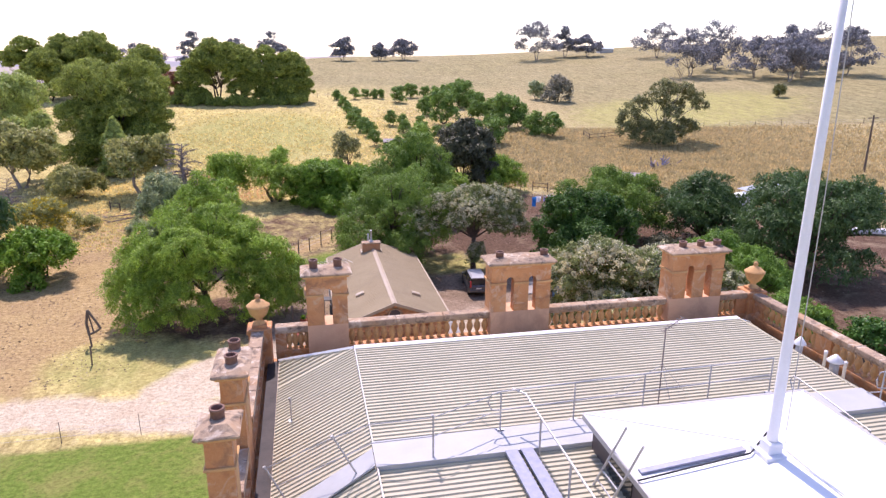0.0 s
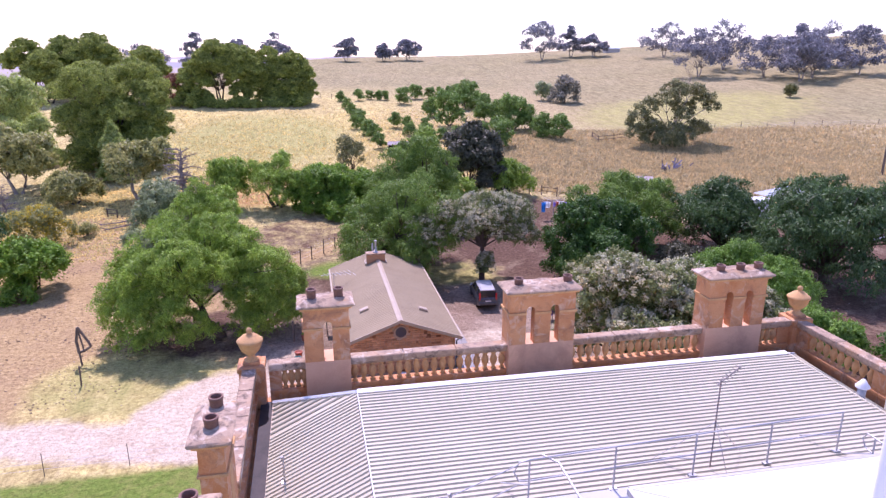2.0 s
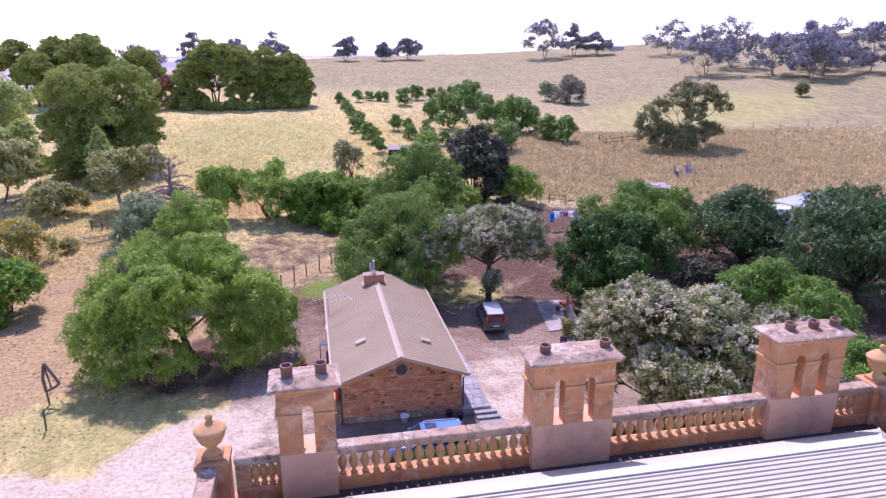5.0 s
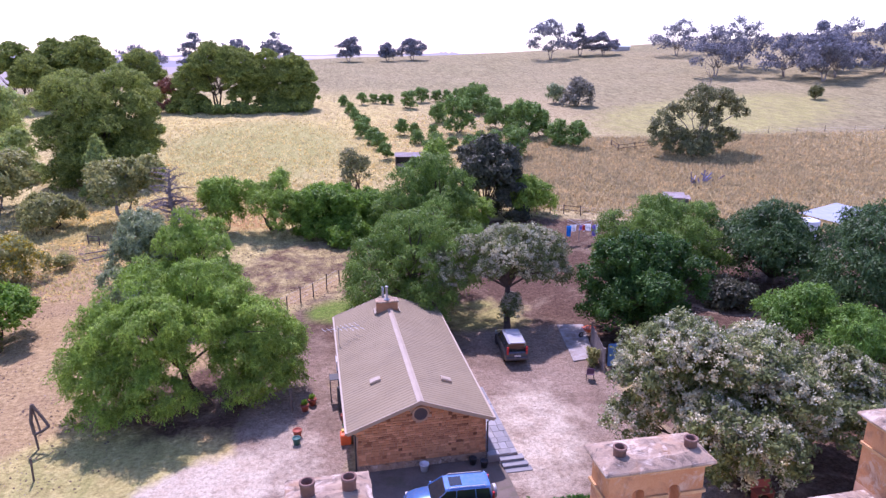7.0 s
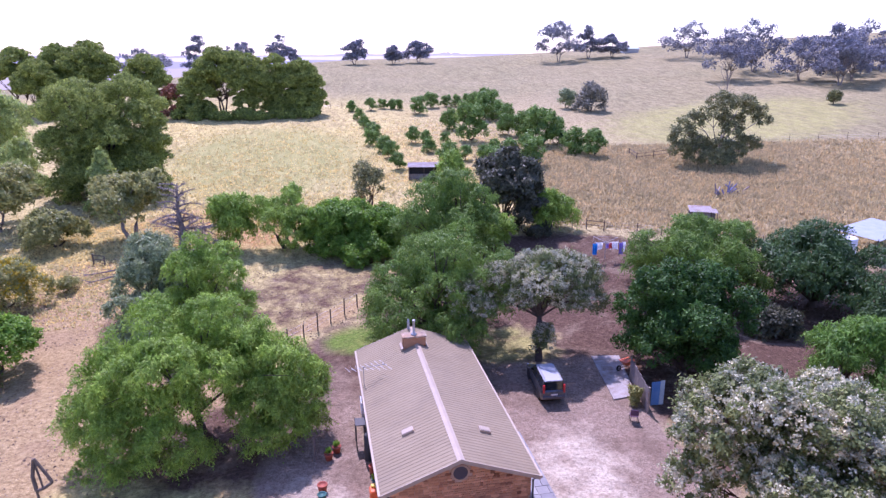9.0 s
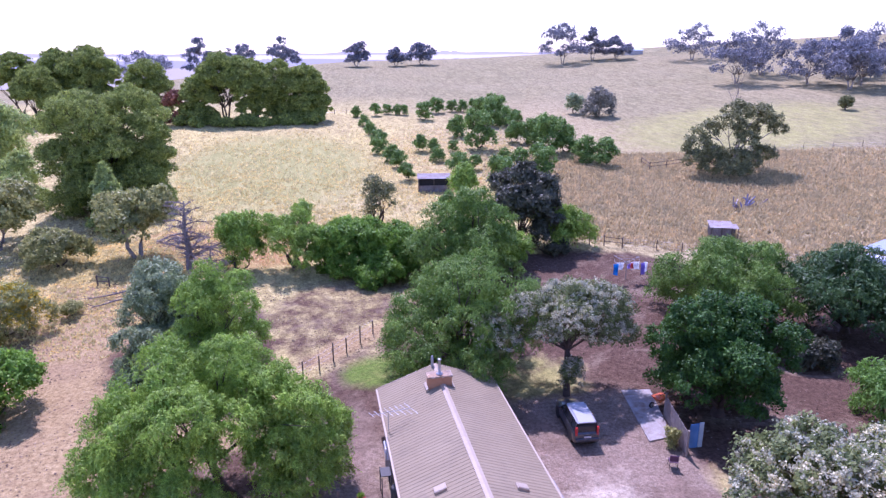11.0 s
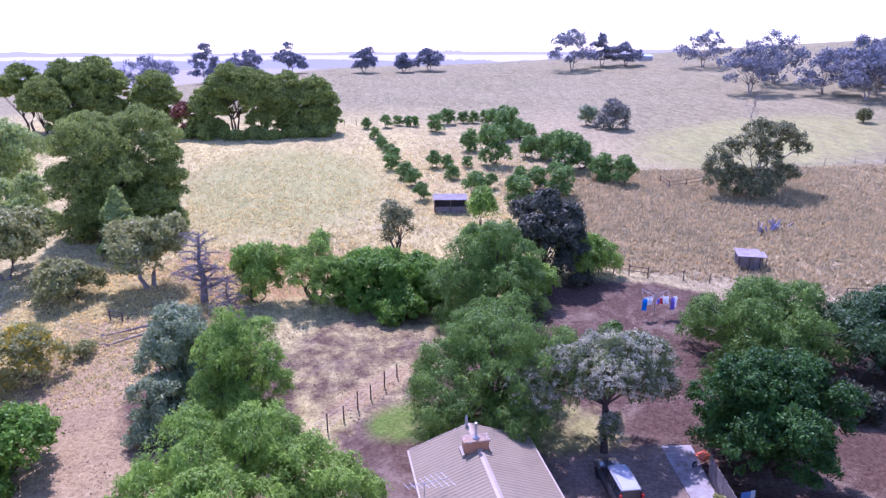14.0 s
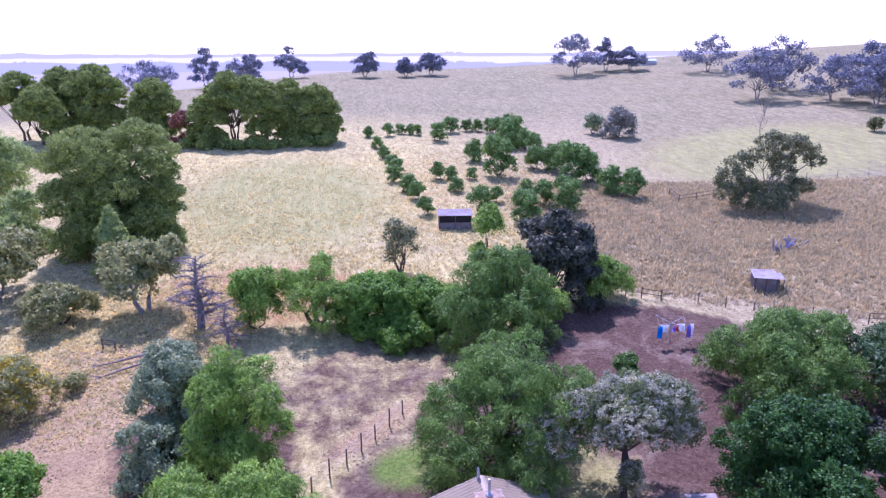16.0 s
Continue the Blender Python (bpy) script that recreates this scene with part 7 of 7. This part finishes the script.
root = thing("carport", "low pale blue metal-roofed carport beside the tanks", "shed", pose(58.5, 49.5, ground_z(58.5, 49.5), 0, 0, 24))
part("roof", iron_sheet(-4.2, 4.2, -2.2, 2.2, 2.2, 2.5), M["faded_roof"], root)
for sx in (-4, 0, 4):
    for sy in (-2, 2):
        b = bmesh.new()
        tube(b, [(sx, sy, -0.3), (sx, sy, 2.3)], 0.07, 6)
        part("post", b, M["post"], root)
iron_shed("small rusty corrugated iron shed in the orchard", 16.9, 86.9, -9, 4.4, 2.6, 1.8, 0.55)
iron_shed("small grey tin shed in the dry paddock", 45.6, 61.3, -24, 2.3, 2.1, 1.55, 0.0)
iron_shed("blue painted tin shed with rusty roof", 68.5, 46.5, 20, 4.2, 3.6, 2.6, 0.0, "blue_paint")
root = thing("lean_to", "dark open lean-to beside the grey tin shed", "shed", pose(47.1, 61.2, ground_z(47.1, 61.2), 0, 0, -24))
part("roof", iron_sheet(-0.5, 0.6, -0.9, 1.0, 1.3, 1.4), M["rust_iron"], root)
for sx in (-0.45, 0.5):
    b = bmesh.new()
    tube(b, [(sx, -0.8, -0.3), (sx, -0.8, 1.3)], 0.05, 6)
    part("post", b, M["post"], root)
part("back_wall", iron_sheet(-0.5, 0.55, 0.9, 0.9, -0.3, 1.36), M["rust_iron"], root)
for x, y, r, h, lab in ((53.4, 47.8, 1.15, 2.3, "tall white rainwater tank"), (48.8, 45.4, 1.25, 1.1, "low pale green water tank")):
    root = thing("water_tank", lab, "tank", pose(x, y, ground_z(x, y)))
    b = bmesh.new()
    prof = [(r, -0.2)]
    for k in range(int(h / 0.12)):
        prof += [(r + (0.015 if k % 2 else 0), 0.12 * (k + 0.5))]
    lathe(b, prof + [(r, h), (r * 0.9, h + 0.06), (0.25, h + 0.2)], 28)
    part("shell", b, M["tank"] if h < 2 else M["white_paint"], root, "", True)
    b = bmesh.new()
    lathe(b, [(0.25, h + 0.18), (0.25, h + 0.28)], 16)
    part("lid", b, M["tank"], root)
# broken farm machinery in the paddock
root = thing("farm_implement", "rusted blue-grey farm implement lying in dry grass", "farm machine", pose(56.0, 71.5, ground_z(56, 71.5), 0, 0, 25))
rs = random.Random(12)
for k in range(16):
    p = Vector((rs.uniform(-2.2, 2.2), rs.uniform(-0.8, 0.8), 0.2))
    q = p + Vector((rs.uniform(-1.8, 1.8), rs.uniform(-0.7, 0.7), rs.uniform(0.1, 1.0) if k % 4 else rs.uniform(1.2, 2.2)))
    b = bmesh.new()
    tube(b, [p - Vector((0, 0, 0.25)), q], 0.09, 6)
    part("bar", b, M["lilac_iron"] if k % 3 else M["rust_iron"], root)
# washing line
root = thing("washing_line", "rotary washing line hung with white, blue and red laundry", "washing line", pose(29.6, 52.2, ground_z(29.6, 52.2)))
b = bmesh.new()
tube(b, [(0, 0, -0.1), (0, 0, 2.0)], 0.04, 8)
part("pole", b, M["galv"], root)
for k in range(4):
    a = k * math.pi / 2 + 0.4
    b = bmesh.new()
    tube(b, [(0, 0, 1.75), (1.7 * math.cos(a), 1.7 * math.sin(a), 2.0)], 0.02, 6)
    part("arm", b, M["galv"], root)
for k in range(4):
    a, c = k * math.pi / 2 + 0.4, (k + 1) * math.pi / 2 + 0.4
    for f in (0.6, 1.0):
        b = bmesh.new()
        tube(b, [(1.7 * f * math.cos(a), 1.7 * f * math.sin(a), 1.75 + 0.25 * f), (1.7 * f * math.cos(c), 1.7 * f * math.sin(c), 1.75 + 0.25 * f)], 0.008, 4)
        part("line", b, M["galv"], root)
for k, (u, w, h, mt) in enumerate(((-1.55, 0.5, 1.15, "cloth_blue"), (-1.0, 0.75, 0.7, "cloth_white"), (-0.3, 0.3, 0.5, "cloth_violet"), (0.1, 0.35, 0.6, "cloth_red"), (0.55, 0.8, 0.75, "cloth_white"), (1.1, 0.45, 1.2, "cloth_violet"), (1.5, 0.35, 1.0, "cloth_white"))):
    cl = thing("laundry", "piece of washing hanging on the line", "laundry", pose(29.6 + u, 51.3 + 0.25 * math.sin(k * 2.1), ground_z(29.6, 52.2) + 1.95, 0, 0, 8 * math.sin(k * 3)), "laundry")
    b = bmesh.new()
    n = 8
    top = [b.verts.new((w * (i / n - 0.5), 0.03 * math.sin(i * 1.3 + k), 0)) for i in range(n + 1)]
    mid_ = [b.verts.new((w * (i / n - 0.5) * 0.97, 0.09 * math.sin(i * 1.5 + k), -h * 0.5)) for i in range(n + 1)]
    bot = [b.verts.new((w * (i / n - 0.5) * 1.02, 0.14 * math.sin(i * 1.7 + k), -h + 0.04 * math.sin(i + k))) for i in range(n + 1)]
    for r0, r1 in ((top, mid_), (mid_, bot)):
        for i in range(n):
            b.faces.new((r0[i], r0[i + 1], r1[i + 1], r1[i]))
    bmesh.ops.solidify(b, geom=b.faces[:], thickness=0.012)
    part("cloth", b, M[mt], cl, "", True)
# yard east of the cottage
M["worn_slab"] = surface("worn_concrete", (0.42, 0.39, 0.37), (0.27, 0.235, 0.21), 0.95, scale=1.3, fine=12, bump=0.8, stain=(0.2, 0.13, 0.09), stain_scale=1.5, stain_amount=0.75)
slab = thing("concrete_slab", "pale cracked concrete slab beside the gravel yard", "slab", kind="structure")
b = bmesh.new()
prism(b, [(19.9, 32.9, 0.12), (21.9, 32.6, 0.12), (21.0, 29.2, 0.12), (20.4, 27.0, 0.12), (18.8, 26.8, 0.12)], (0, 0, -0.3))
part("slab", b, M["worn_slab"], slab)
root = thing("screen_fence", "grey timber screen fence with light blue door", "fence")
P0, P1 = Vector((20.15, 25.0, 0)), Vector((21.1, 29.2, 0))
for k in range(14):
    p = P0.lerp(P1, k / 14)
    q = P0.lerp(P1, (k + 0.93) / 14)
    b = bmesh.new()
    d = (q - p)
    m = pose(p.x, p.y, 0, 0, 0, math.degrees(math.atan2(d.y, d.x)))
    box(b, 0, d.length, -0.015, 0.015, 0.02, 1.55 + 0.03 * math.sin(k * 2.3), 0, m)
    part("board", b, M["deadwood"], root)
for p in (P0, P1):
    b = bmesh.new()
    tube(b, [p - Vector((0, 0, 0.2)), p + Vector((0, 0, 1.75))], 0.07, 6)
    part("post", b, M["pale_bark"], root)
part("door", boxes((20.75, 21.3, 25.75, 25.82, 0.02, 1.6), bevel=0.01), M["blue_paint"], root, "light blue painted door")
part("panel", boxes((21.32, 21.6, 25.75, 25.82, 0.02, 1.65), bevel=0.01), M["tank"], root)
tree("shrub", "small green shrub in front of the screen fence", 19.9, 26.2, 1.3, 1.3, 0.1, "leaf", "gum", 2600, 0.11, radius=0.04, seed=140, count=5, lobe=0.5)
wb = thing("wheelbarrow", "orange wheelbarrow beside the concrete slab", "wheelbarrow", pose(21.5, 30.6, 0.12, 0, 0, 200))
b = bmesh.new()
loft(b, [[(-0.45, -0.3, 0.62), (0.45, -0.36, 0.62), (0.45, 0.36, 0.62), (-0.45, 0.3, 0.62)], [(-0.3, -0.2, 0.3), (0.2, -0.22, 0.3), (0.2, 0.22, 0.3), (-0.3, 0.2, 0.3)]])
part("tray", b, M["orange"], wb)
for s in (-1, 1):
    b = bmesh.new()
    tube(b, [(0.75, 0.06 * s, 0.2), (-0.2, 0.2 * s, 0.32), (-1.0, 0.3 * s, 0.6)], 0.02, 6)
    part("handle", b, M["post"], wb)
    b = bmesh.new()
    tube(b, [(-0.35, 0.22 * s, 0.35), (-0.42, 0.24 * s, 0.0)], 0.02, 6)
    part("leg", b, M["galv"], wb)
wheel(wb, 0.75, 0, 0.2, 0.09)
root = thing("chair", "plum-coloured plastic chair on the bare earth", "chair", pose(18.9, 24.3, 0.0, 0, 0, 160))
part("seat", boxes((-0.24, 0.24, -0.24, 0.24, 0.42, 0.46), bevel=0.01), M["plum"], root)
part("backrest", boxes((-0.24, 0.24, 0.2, 0.24, 0.5, 0.88), bevel=0.01), M["plum"], root)
for sx in (-0.21, 0.21):
    for sy in (-0.21, 0.21):
        b = bmesh.new()
        tube(b, [(sx * 1.1, sy * 1.1, 0), (sx, sy, 0.43)], 0.018, 6)
        part("leg", b, M["trim_black"], root)
# plant pots and bins beside the cottage
def plant_pot(label, x, y, r, h, mt, leafy=True, z=0.0):
    root = thing("plant_pot", label, "plant pot", pose(x, y, z), "plant pots")
    b_ = bmesh.new()
    lathe(b_, [(r * 0.72, 0), (r * 0.95, h * 0.85), (r * 1.05, h * 0.86), (r * 1.05, h), (r * 0.88, h), (r * 0.85, h * 0.88)], 16)
    part("pot", b_, M[mt], root, "", True)
    if leafy:
        rng = np.random.default_rng(int(x * 100 + y))
        d = rng.normal(size=(140, 3))
        d[:, 2] = np.abs(d[:, 2]) + 0.4
        d /= np.linalg.norm(d, axis=1, keepdims=True)
        c = d * np.array([0.22, 0.22, 0.34]) * rng.random((140, 1)) ** 0.5 + np.array([0, 0, h])
        v = diamonds(rng, c, d, 0.16 * np.ones(140), 0.06 * np.ones(140))
        new("plant", mesh_from_arrays("plant", v, np.arange(len(v)).reshape(-1, 4), M["bright"])).parent = root


plant_pot("red clay pot with a small green plant", 1.05, 24.0, 0.24, 0.42, "pot_red")
plant_pot("red clay pot with a small green plant beside another", 1.5, 24.6, 0.24, 0.42, "pot_red")
plant_pot("empty red clay pot on pale gravel", 0.66, 21.3, 0.25, 0.45, "pot_red", False)
plant_pot("dark green pot on pale gravel", 0.62, 20.6, 0.22, 0.4, "pot_green", False)
plant_pot("red bucket beside the cottage wall", 3.25, 22.3, 0.2, 0.5, "pot_red", False)
plant_pot("dark green tub beside the cottage wall", 3.3, 21.2, 0.2, 0.45, "pot_green")
plant_pot("white pot below the gable wall", 6.9, 16.9, 0.24, 0.4, "white_paint", False, 0.03)
plant_pot("dark plant tub beside the steps", 9.4, 16.95, 0.2, 0.36, "trim_black", False, 0.03)
plant_pot("dark plant tub below the downpipe", 9.9, 16.6, 0.2, 0.36, "trim_black", False, 0.03)
root = thing("storage_tub", "bright orange plastic tub with yellow lid beside the cottage", "tub", pose(3.2, 20.2, 0))
part("tub", boxes((-0.28, 0.28, -0.28, 0.28, 0, 0.62), bevel=0.05), M["orange"], root)
part("lid", boxes((-0.2, 0.3, 0.05, 0.3, 0.62, 0.72), bevel=0.03), M["yellow"], root)
root = thing("garden_post", "weathered timber post beside the drive", "post", pose(0.3, 24.0, 0))
b = bmesh.new()
tube(b, [(0, 0, -0.2), (0.02, 0, 1.5)], 0.08, 8)
part("stem", b, M["post"], root)
# trestle and boxes on the west wall of the cottage
root = thing("trestle", "dark iron trestle standing beside the cottage wall", "trestle", pose(2.85, 25.0, 0))
for dy in (-0.5, 0.5):
    for dx in (-0.25, 0.25):
        b = bmesh.new()
        tube(b, [(dx, dy, 0), (dx, dy, 1.5)], 0.03, 6)
        part("leg", b, M["trim_black"], root)
part("top", boxes((-0.28, 0.28, -0.4, 0.4, 1.48, 1.53), bevel=0.01), M["trim_black"], root)
root = thing("air_conditioner", "white air conditioning unit beside the cottage wall", "air conditioner", pose(3.25, 27.3, 0))
part("casing", boxes((-0.2, 0.2, -0.45, 0.45, 0.9, 1.6), bevel=0.02), M["white_paint"], root)
part("bracket", boxes((-0.15, 0.25, -0.4, -0.34, 0.0, 0.9)), M["galv"], root)
part("bracket", boxes((-0.15, 0.25, 0.34, 0.4, 0.0, 0.9)), M["galv"], root)
root = thing("water_heater", "grey water heater cylinder beside the cottage wall", "water heater", pose(3.2, 23.6, 0))
b = bmesh.new()
lathe(b, [(0.24, 0), (0.26, 0.04), (0.26, 1.5), (0.2, 1.58)], 18)
part("cylinder", b, M["trim_black"], root, "", True)
# television aerial on the cottage roof
root = thing("tv_aerial", "silver fishbone television aerial above the cottage eave", "aerial", pose(3.3, 27.2, 2.35))
b = bmesh.new()
tube(b, [(0, 0, -0.4), (0, 0, 1.4)], 0.022, 6)
part("mast", b, M["galv"], root)
b = bmesh.new()
tube(b, [(-0.9, 0.0, 1.25), (1.3, 0.25, 1.3)], 0.014, 5)
part("boom", b, M["galv"], root)
for k in range(8):
    f = k / 7
    c = Vector((-0.9 + 2.2 * f, 0.25 * f, 1.27))
    L_ = 0.28 + 0.35 * f
    b = bmesh.new()
    tube(b, [c + Vector((0.45 * L_, -L_, 0)), c + Vector((-0.45 * L_, L_, 0))], 0.011, 4)
    part("element", b, M["white_paint"], root)
# leaning timber sculpture on the grass
root = thing("timber_frame", "dark twisted timber frame on a post in the grass", "garden ornament", pose(-12.86, 22.95, 0))
for pts, r in (([(0.1, -0.1, -0.1), (0.0, 0, 0.9)], 0.06), ([(0.0, 0, 0.85), (-0.1, 0.1, 1.6), (0.05, 0.2, 2.5)], 0.09), ([(0.05, 0.2, 2.5), (0.5, 0.1, 1.7), (0.75, 0, 1.25)], 0.08), ([(0.0, 0, 0.85), (0.4, 0.0, 1.0), (0.75, 0, 1.25)], 0.08), ([(0.05, 0.2, 2.3), (0.2, 0.1, 1.5), (0.3, 0, 1.0)], 0.05)):
    b = bmesh.new()
    tube(b, pts, r, 6)
    part("limb", b, M["post"], root)
root = thing("garden_post", "short dark stake in the grass", "post", pose(-11.97, 19.9, 0))
b = bmesh.new()
tube(b, [(0, 0, -0.2), (0.05, 0, 1.3)], 0.05, 6)
part("stem", b, M["post"], root)
root = thing("garden_bench", "red metal bench under the flowering tree", "bench", pose(22.0, 11.6, 0))
part("seat", boxes((-0.5, 0.5, -0.25, 0.25, 0.4, 0.46), bevel=0.01), M["pot_red"], root)
part("backrest", boxes((-0.5, 0.5, 0.22, 0.27, 0.46, 0.9), bevel=0.01), M["pot_red"], root)
for sx in (-0.42, 0.42):
    part("leg", boxes((sx - 0.03, sx + 0.03, -0.22, 0.22, 0, 0.4)), M["pot_red"], root)
# utility pole, drain pipe and low farm building
root = thing("utility_pole", "dark timber utility pole in the paddock", "utility pole", pose(84.7, 63.0, ground_z(84.7, 63)))
b = bmesh.new()
tube(b, [(0, 0, -0.5), (0, 0, 8.5)], [0.17, 0.12], 8)
part("stem", b, M["post"], root)
part("crossarm", boxes((-0.9, 0.9, -0.06, 0.06, 8.0, 8.14)), M["post"], root)
root = thing("drain_pipe", "length of white pipe lying on bare earth", "pipe", pose(63.0, 37.0, ground_z(63, 37) + 0.35, 0, 0, -25))
b = bmesh.new()
tube(b, [(-4, 0, 0), (4, 0, 0)], 0.4, 14)
part("pipe", b, M["white_paint"], root, "", True)
root = thing("far_shed", "low grey farm shed on the ridge", "shed", pose(131, 256, ground_z(131, 256)))
part("walls", boxes((-3, 3, -2, 2, -1, 1.5)), M["galv"], root)
b = bmesh.new()
prism(b, [(-3.3, -2.3, 1.5), (-3.3, 0, 2.2), (-3.3, 2.3, 1.5)], (6.6, 0, 0))
part("roof", b, M["tank"], root)

# ---------------------------------------------------------------- dry grass
def grass(name, label, n, x0, x1, y0, y1, seed, hmin=0.25, hmax=0.6, keep=None, material="straw"):
    rng = np.random.default_rng(seed)
    x, y = rng.uniform(x0, x1, n), rng.uniform(y0, y1, n)
    if keep is not None:
        k = keep(x, y) > rng.random(n)
        x, y = x[k], y[k]
    n = len(x)
    z = terrain(x, y)
    blades = 4
    base_ = np.stack([x, y, z], 1)
    base_ = np.repeat(base_, blades, 0) + np.concatenate([rng.normal(size=(n * blades, 2)) * 0.14, np.zeros((n * blades, 1))], 1)
    h = rng.uniform(hmin, hmax, n * blades)
    tip = base_ + np.stack([rng.normal(size=n * blades) * 0.35 * h, rng.normal(size=n * blades) * 0.35 * h, h], 1)
    a = rng.uniform(0, 2 * math.pi, n * blades)
    side = np.stack([np.cos(a), np.sin(a), np.zeros_like(a)], 1) * (0.05 + 0.09 * rng.random((n * blades, 1)))
    v = np.stack([base_ - side, base_ + side, tip], 1).reshape(-1, 3)
    me = mesh_from_arrays(name, v, np.arange(len(v)).reshape(-1, 3), M[material])
    tagged(new(name, me), label, "grass", kind="stuff")


def open_field(x, y):
    d = blob(x, y, 27, 51, 15, 11.5, 0.3, -15)
    edge = np.clip((y - 60) / 8, 0, 1) * np.clip((140 - y) / 60, 0, 1) * np.clip((x + 34) / 14, 0, 1) * np.clip((118 - x) / 50, 0, 1)
    patch = np.sin(x * 0.31 + 1.3 * np.sin(y * 0.17)) * np.sin(y * 0.27 + np.sin(x * 0.21))
    return (1 - d) * edge * (0.35 + 0.65 * np.clip(patch * 1.5 + 0.6, 0, 1))


grass("dry_grass", "pale straw-coloured grass over the western field", 30000, -34, 44, 58, 140, 1, 0.15, 0.4, lambda x, y: open_field(x, y) * np.clip((40 - x + 0.25 * (y - 90)) / 12, 0, 1))
grass("dry_grass", "long brown dry grass in the eastern paddock", 85000, 26, 118, 50, 116, 3, 0.25, 0.65,
      lambda x, y: (0.45 + 0.55 * open_field(x, y)) * np.clip((x - 24 - 0.25 * (y - 90)) / 12, 0, 1) * np.clip((114 - 0.2 * x - y) / 1.5, 0, 1) * np.clip((y - 77 + 0.49 * x) / 2, 0, 1) * np.clip((118 - x) / 40, 0, 1), "straw_brown")
grass("dry_grass", "dry grass along the track and yard edges", 14000, -34, -9, 44, 72, 2, 0.12, 0.24, lambda x, y: np.clip((y - 44) / 10, 0, 1) * np.clip((x + 34) / 6, 0, 1) * 0.6)


# clods, small stones and fallen leaves on the bare ground
def litter(name, label, n, regions, seed, smin, smax, material):
    rng = np.random.default_rng(seed)
    xs, ys = [], []
    for x0, x1, y0, y1, share in regions:
        k = int(n * share)
        x, y = rng.uniform(x0, x1, k), rng.uniform(y0, y1, k)
        keep = np.sin(x * 0.9 + 2 * np.sin(y * 0.5)) * np.sin(y * 0.8 + np.sin(x * 0.6)) + 0.9 > rng.random(k) * 1.9
        xs.append(x[keep])
        ys.append(y[keep])
    x, y = np.concatenate(xs), np.concatenate(ys)
    n = len(x)
    s_ = smin + (smax - smin) * rng.random((n, 1)) ** 2
    c = np.stack([x, y, terrain(x, y)], 1)
    a = rng.uniform(0, 6.28, n)
    v = []
    for k in range(3):
        ang = a + k * 2.09 + rng.uniform(-0.4, 0.4, n)
        v.append(c + np.stack([np.cos(ang), np.sin(ang), np.zeros(n) - 0.1], 1) * s_)
    v.append(c + np.concatenate([rng.normal(size=(n, 2)) * 0.2, 0.35 + 0.4 * rng.random((n, 1))], 1) * s_)
    v = np.stack(v, 1).reshape(-1, 3)
    k = np.arange(n)[:, None] * 4
    f = np.concatenate([k + np.array([[0, 1, 3]]), k + np.array([[1, 2, 3]]), k + np.array([[2, 0, 3]])])
    tagged(new(name, mesh_from_arrays(name, v, f, M[material])), label, "stones", kind="stuff")


M["clod"] = surface("earth_clod", (0.13, 0.085, 0.06), (0.21, 0.145, 0.10), 0.95, scale=0.8, fine=20, bump=0.2)
M["pebble"] = surface("pale_pebble", (0.40, 0.32, 0.26), (0.30, 0.23, 0.18), 0.95, scale=0.8, fine=20, bump=0.2)
yards = ((-24, -9, 17, 60, 0.34), (-6, 12, 39, 57, 0.2), (12, 40, 41, 60, 0.22), (22, 62, 20, 45, 0.16))
litter("earth_clods", "dark clods and twigs scattered on bare earth", 16000, yards, 31, 0.03, 0.13, "clod")
litter("pebbles", "pale pebbles scattered on bare earth and gravel", 9000, yards + ((11, 20, 13, 31, 0.15),), 32, 0.025, 0.08, "pebble")


# ---------------------------------------------------------------- stones of the cottage's front gable
rs = random.Random(21)
stone_meshes = {}
rest = bmesh.new()
z = 0.37
count = 0
while z < 3.62:
    h = rs.choice((0.11, 0.13, 0.15, 0.17))
    x0, x1 = HX0, HX1
    if z + h > 2.6:
        f = (z + h - 2.6) / (3.70 - 2.6)
        x0, x1 = HX0 + (RXM - HX0) * f + 0.03, HX1 - (HX1 - RXM) * f - 0.03
    x = x0 + rs.uniform(0, 0.1)
    while x < x1 - 0.12:
        w = min(rs.choice((0.15, 0.2, 0.25, 0.3, 0.4)), x1 - x)
        cx, cz = x + w / 2, z + h / 2
        if math.hypot(cx - 6.83, cz - 2.96) > 0.40 + w * 0.25:
            key = (round(w, 2), round(h, 2))
            place_ = pose(cx, HY0 + 0.02 + rs.uniform(-0.014, 0.008), cz, 0, rs.uniform(-2.5, 2.5), 0)
            if z < 1.55 and count >= 300:
                box(rest, -key[0] / 2 + 0.008, key[0] / 2 - 0.008, -0.035, 0.03, -key[1] / 2 + 0.008, key[1] / 2 - 0.008, 0.0, place_)
            elif z < 1.0:
                box(rest, -key[0] / 2 + 0.008, key[0] / 2 - 0.008, -0.035, 0.03, -key[1] / 2 + 0.008, key[1] / 2 - 0.008, 0.0, place_)
            else:
                if key not in stone_meshes:
                    b = boxes((-key[0] / 2 + 0.008, key[0] / 2 - 0.008, -0.035, 0.03, -key[1] / 2 + 0.008, key[1] / 2 - 0.008), bevel=0.012)
                    me = bpy.data.meshes.new("stone")
                    b.to_mesh(me)
                    b.free()
                    me.materials.append(M["rubble"])
                    stone_meshes[key] = me
                shared("stone", stone_meshes[key], cottage, place_)
                count += 1
        x += w
    z += h
tagged(part("stone_course", rest, M["rubble_joined"], cottage), "lower courses of rubble stone", kind="stuff")
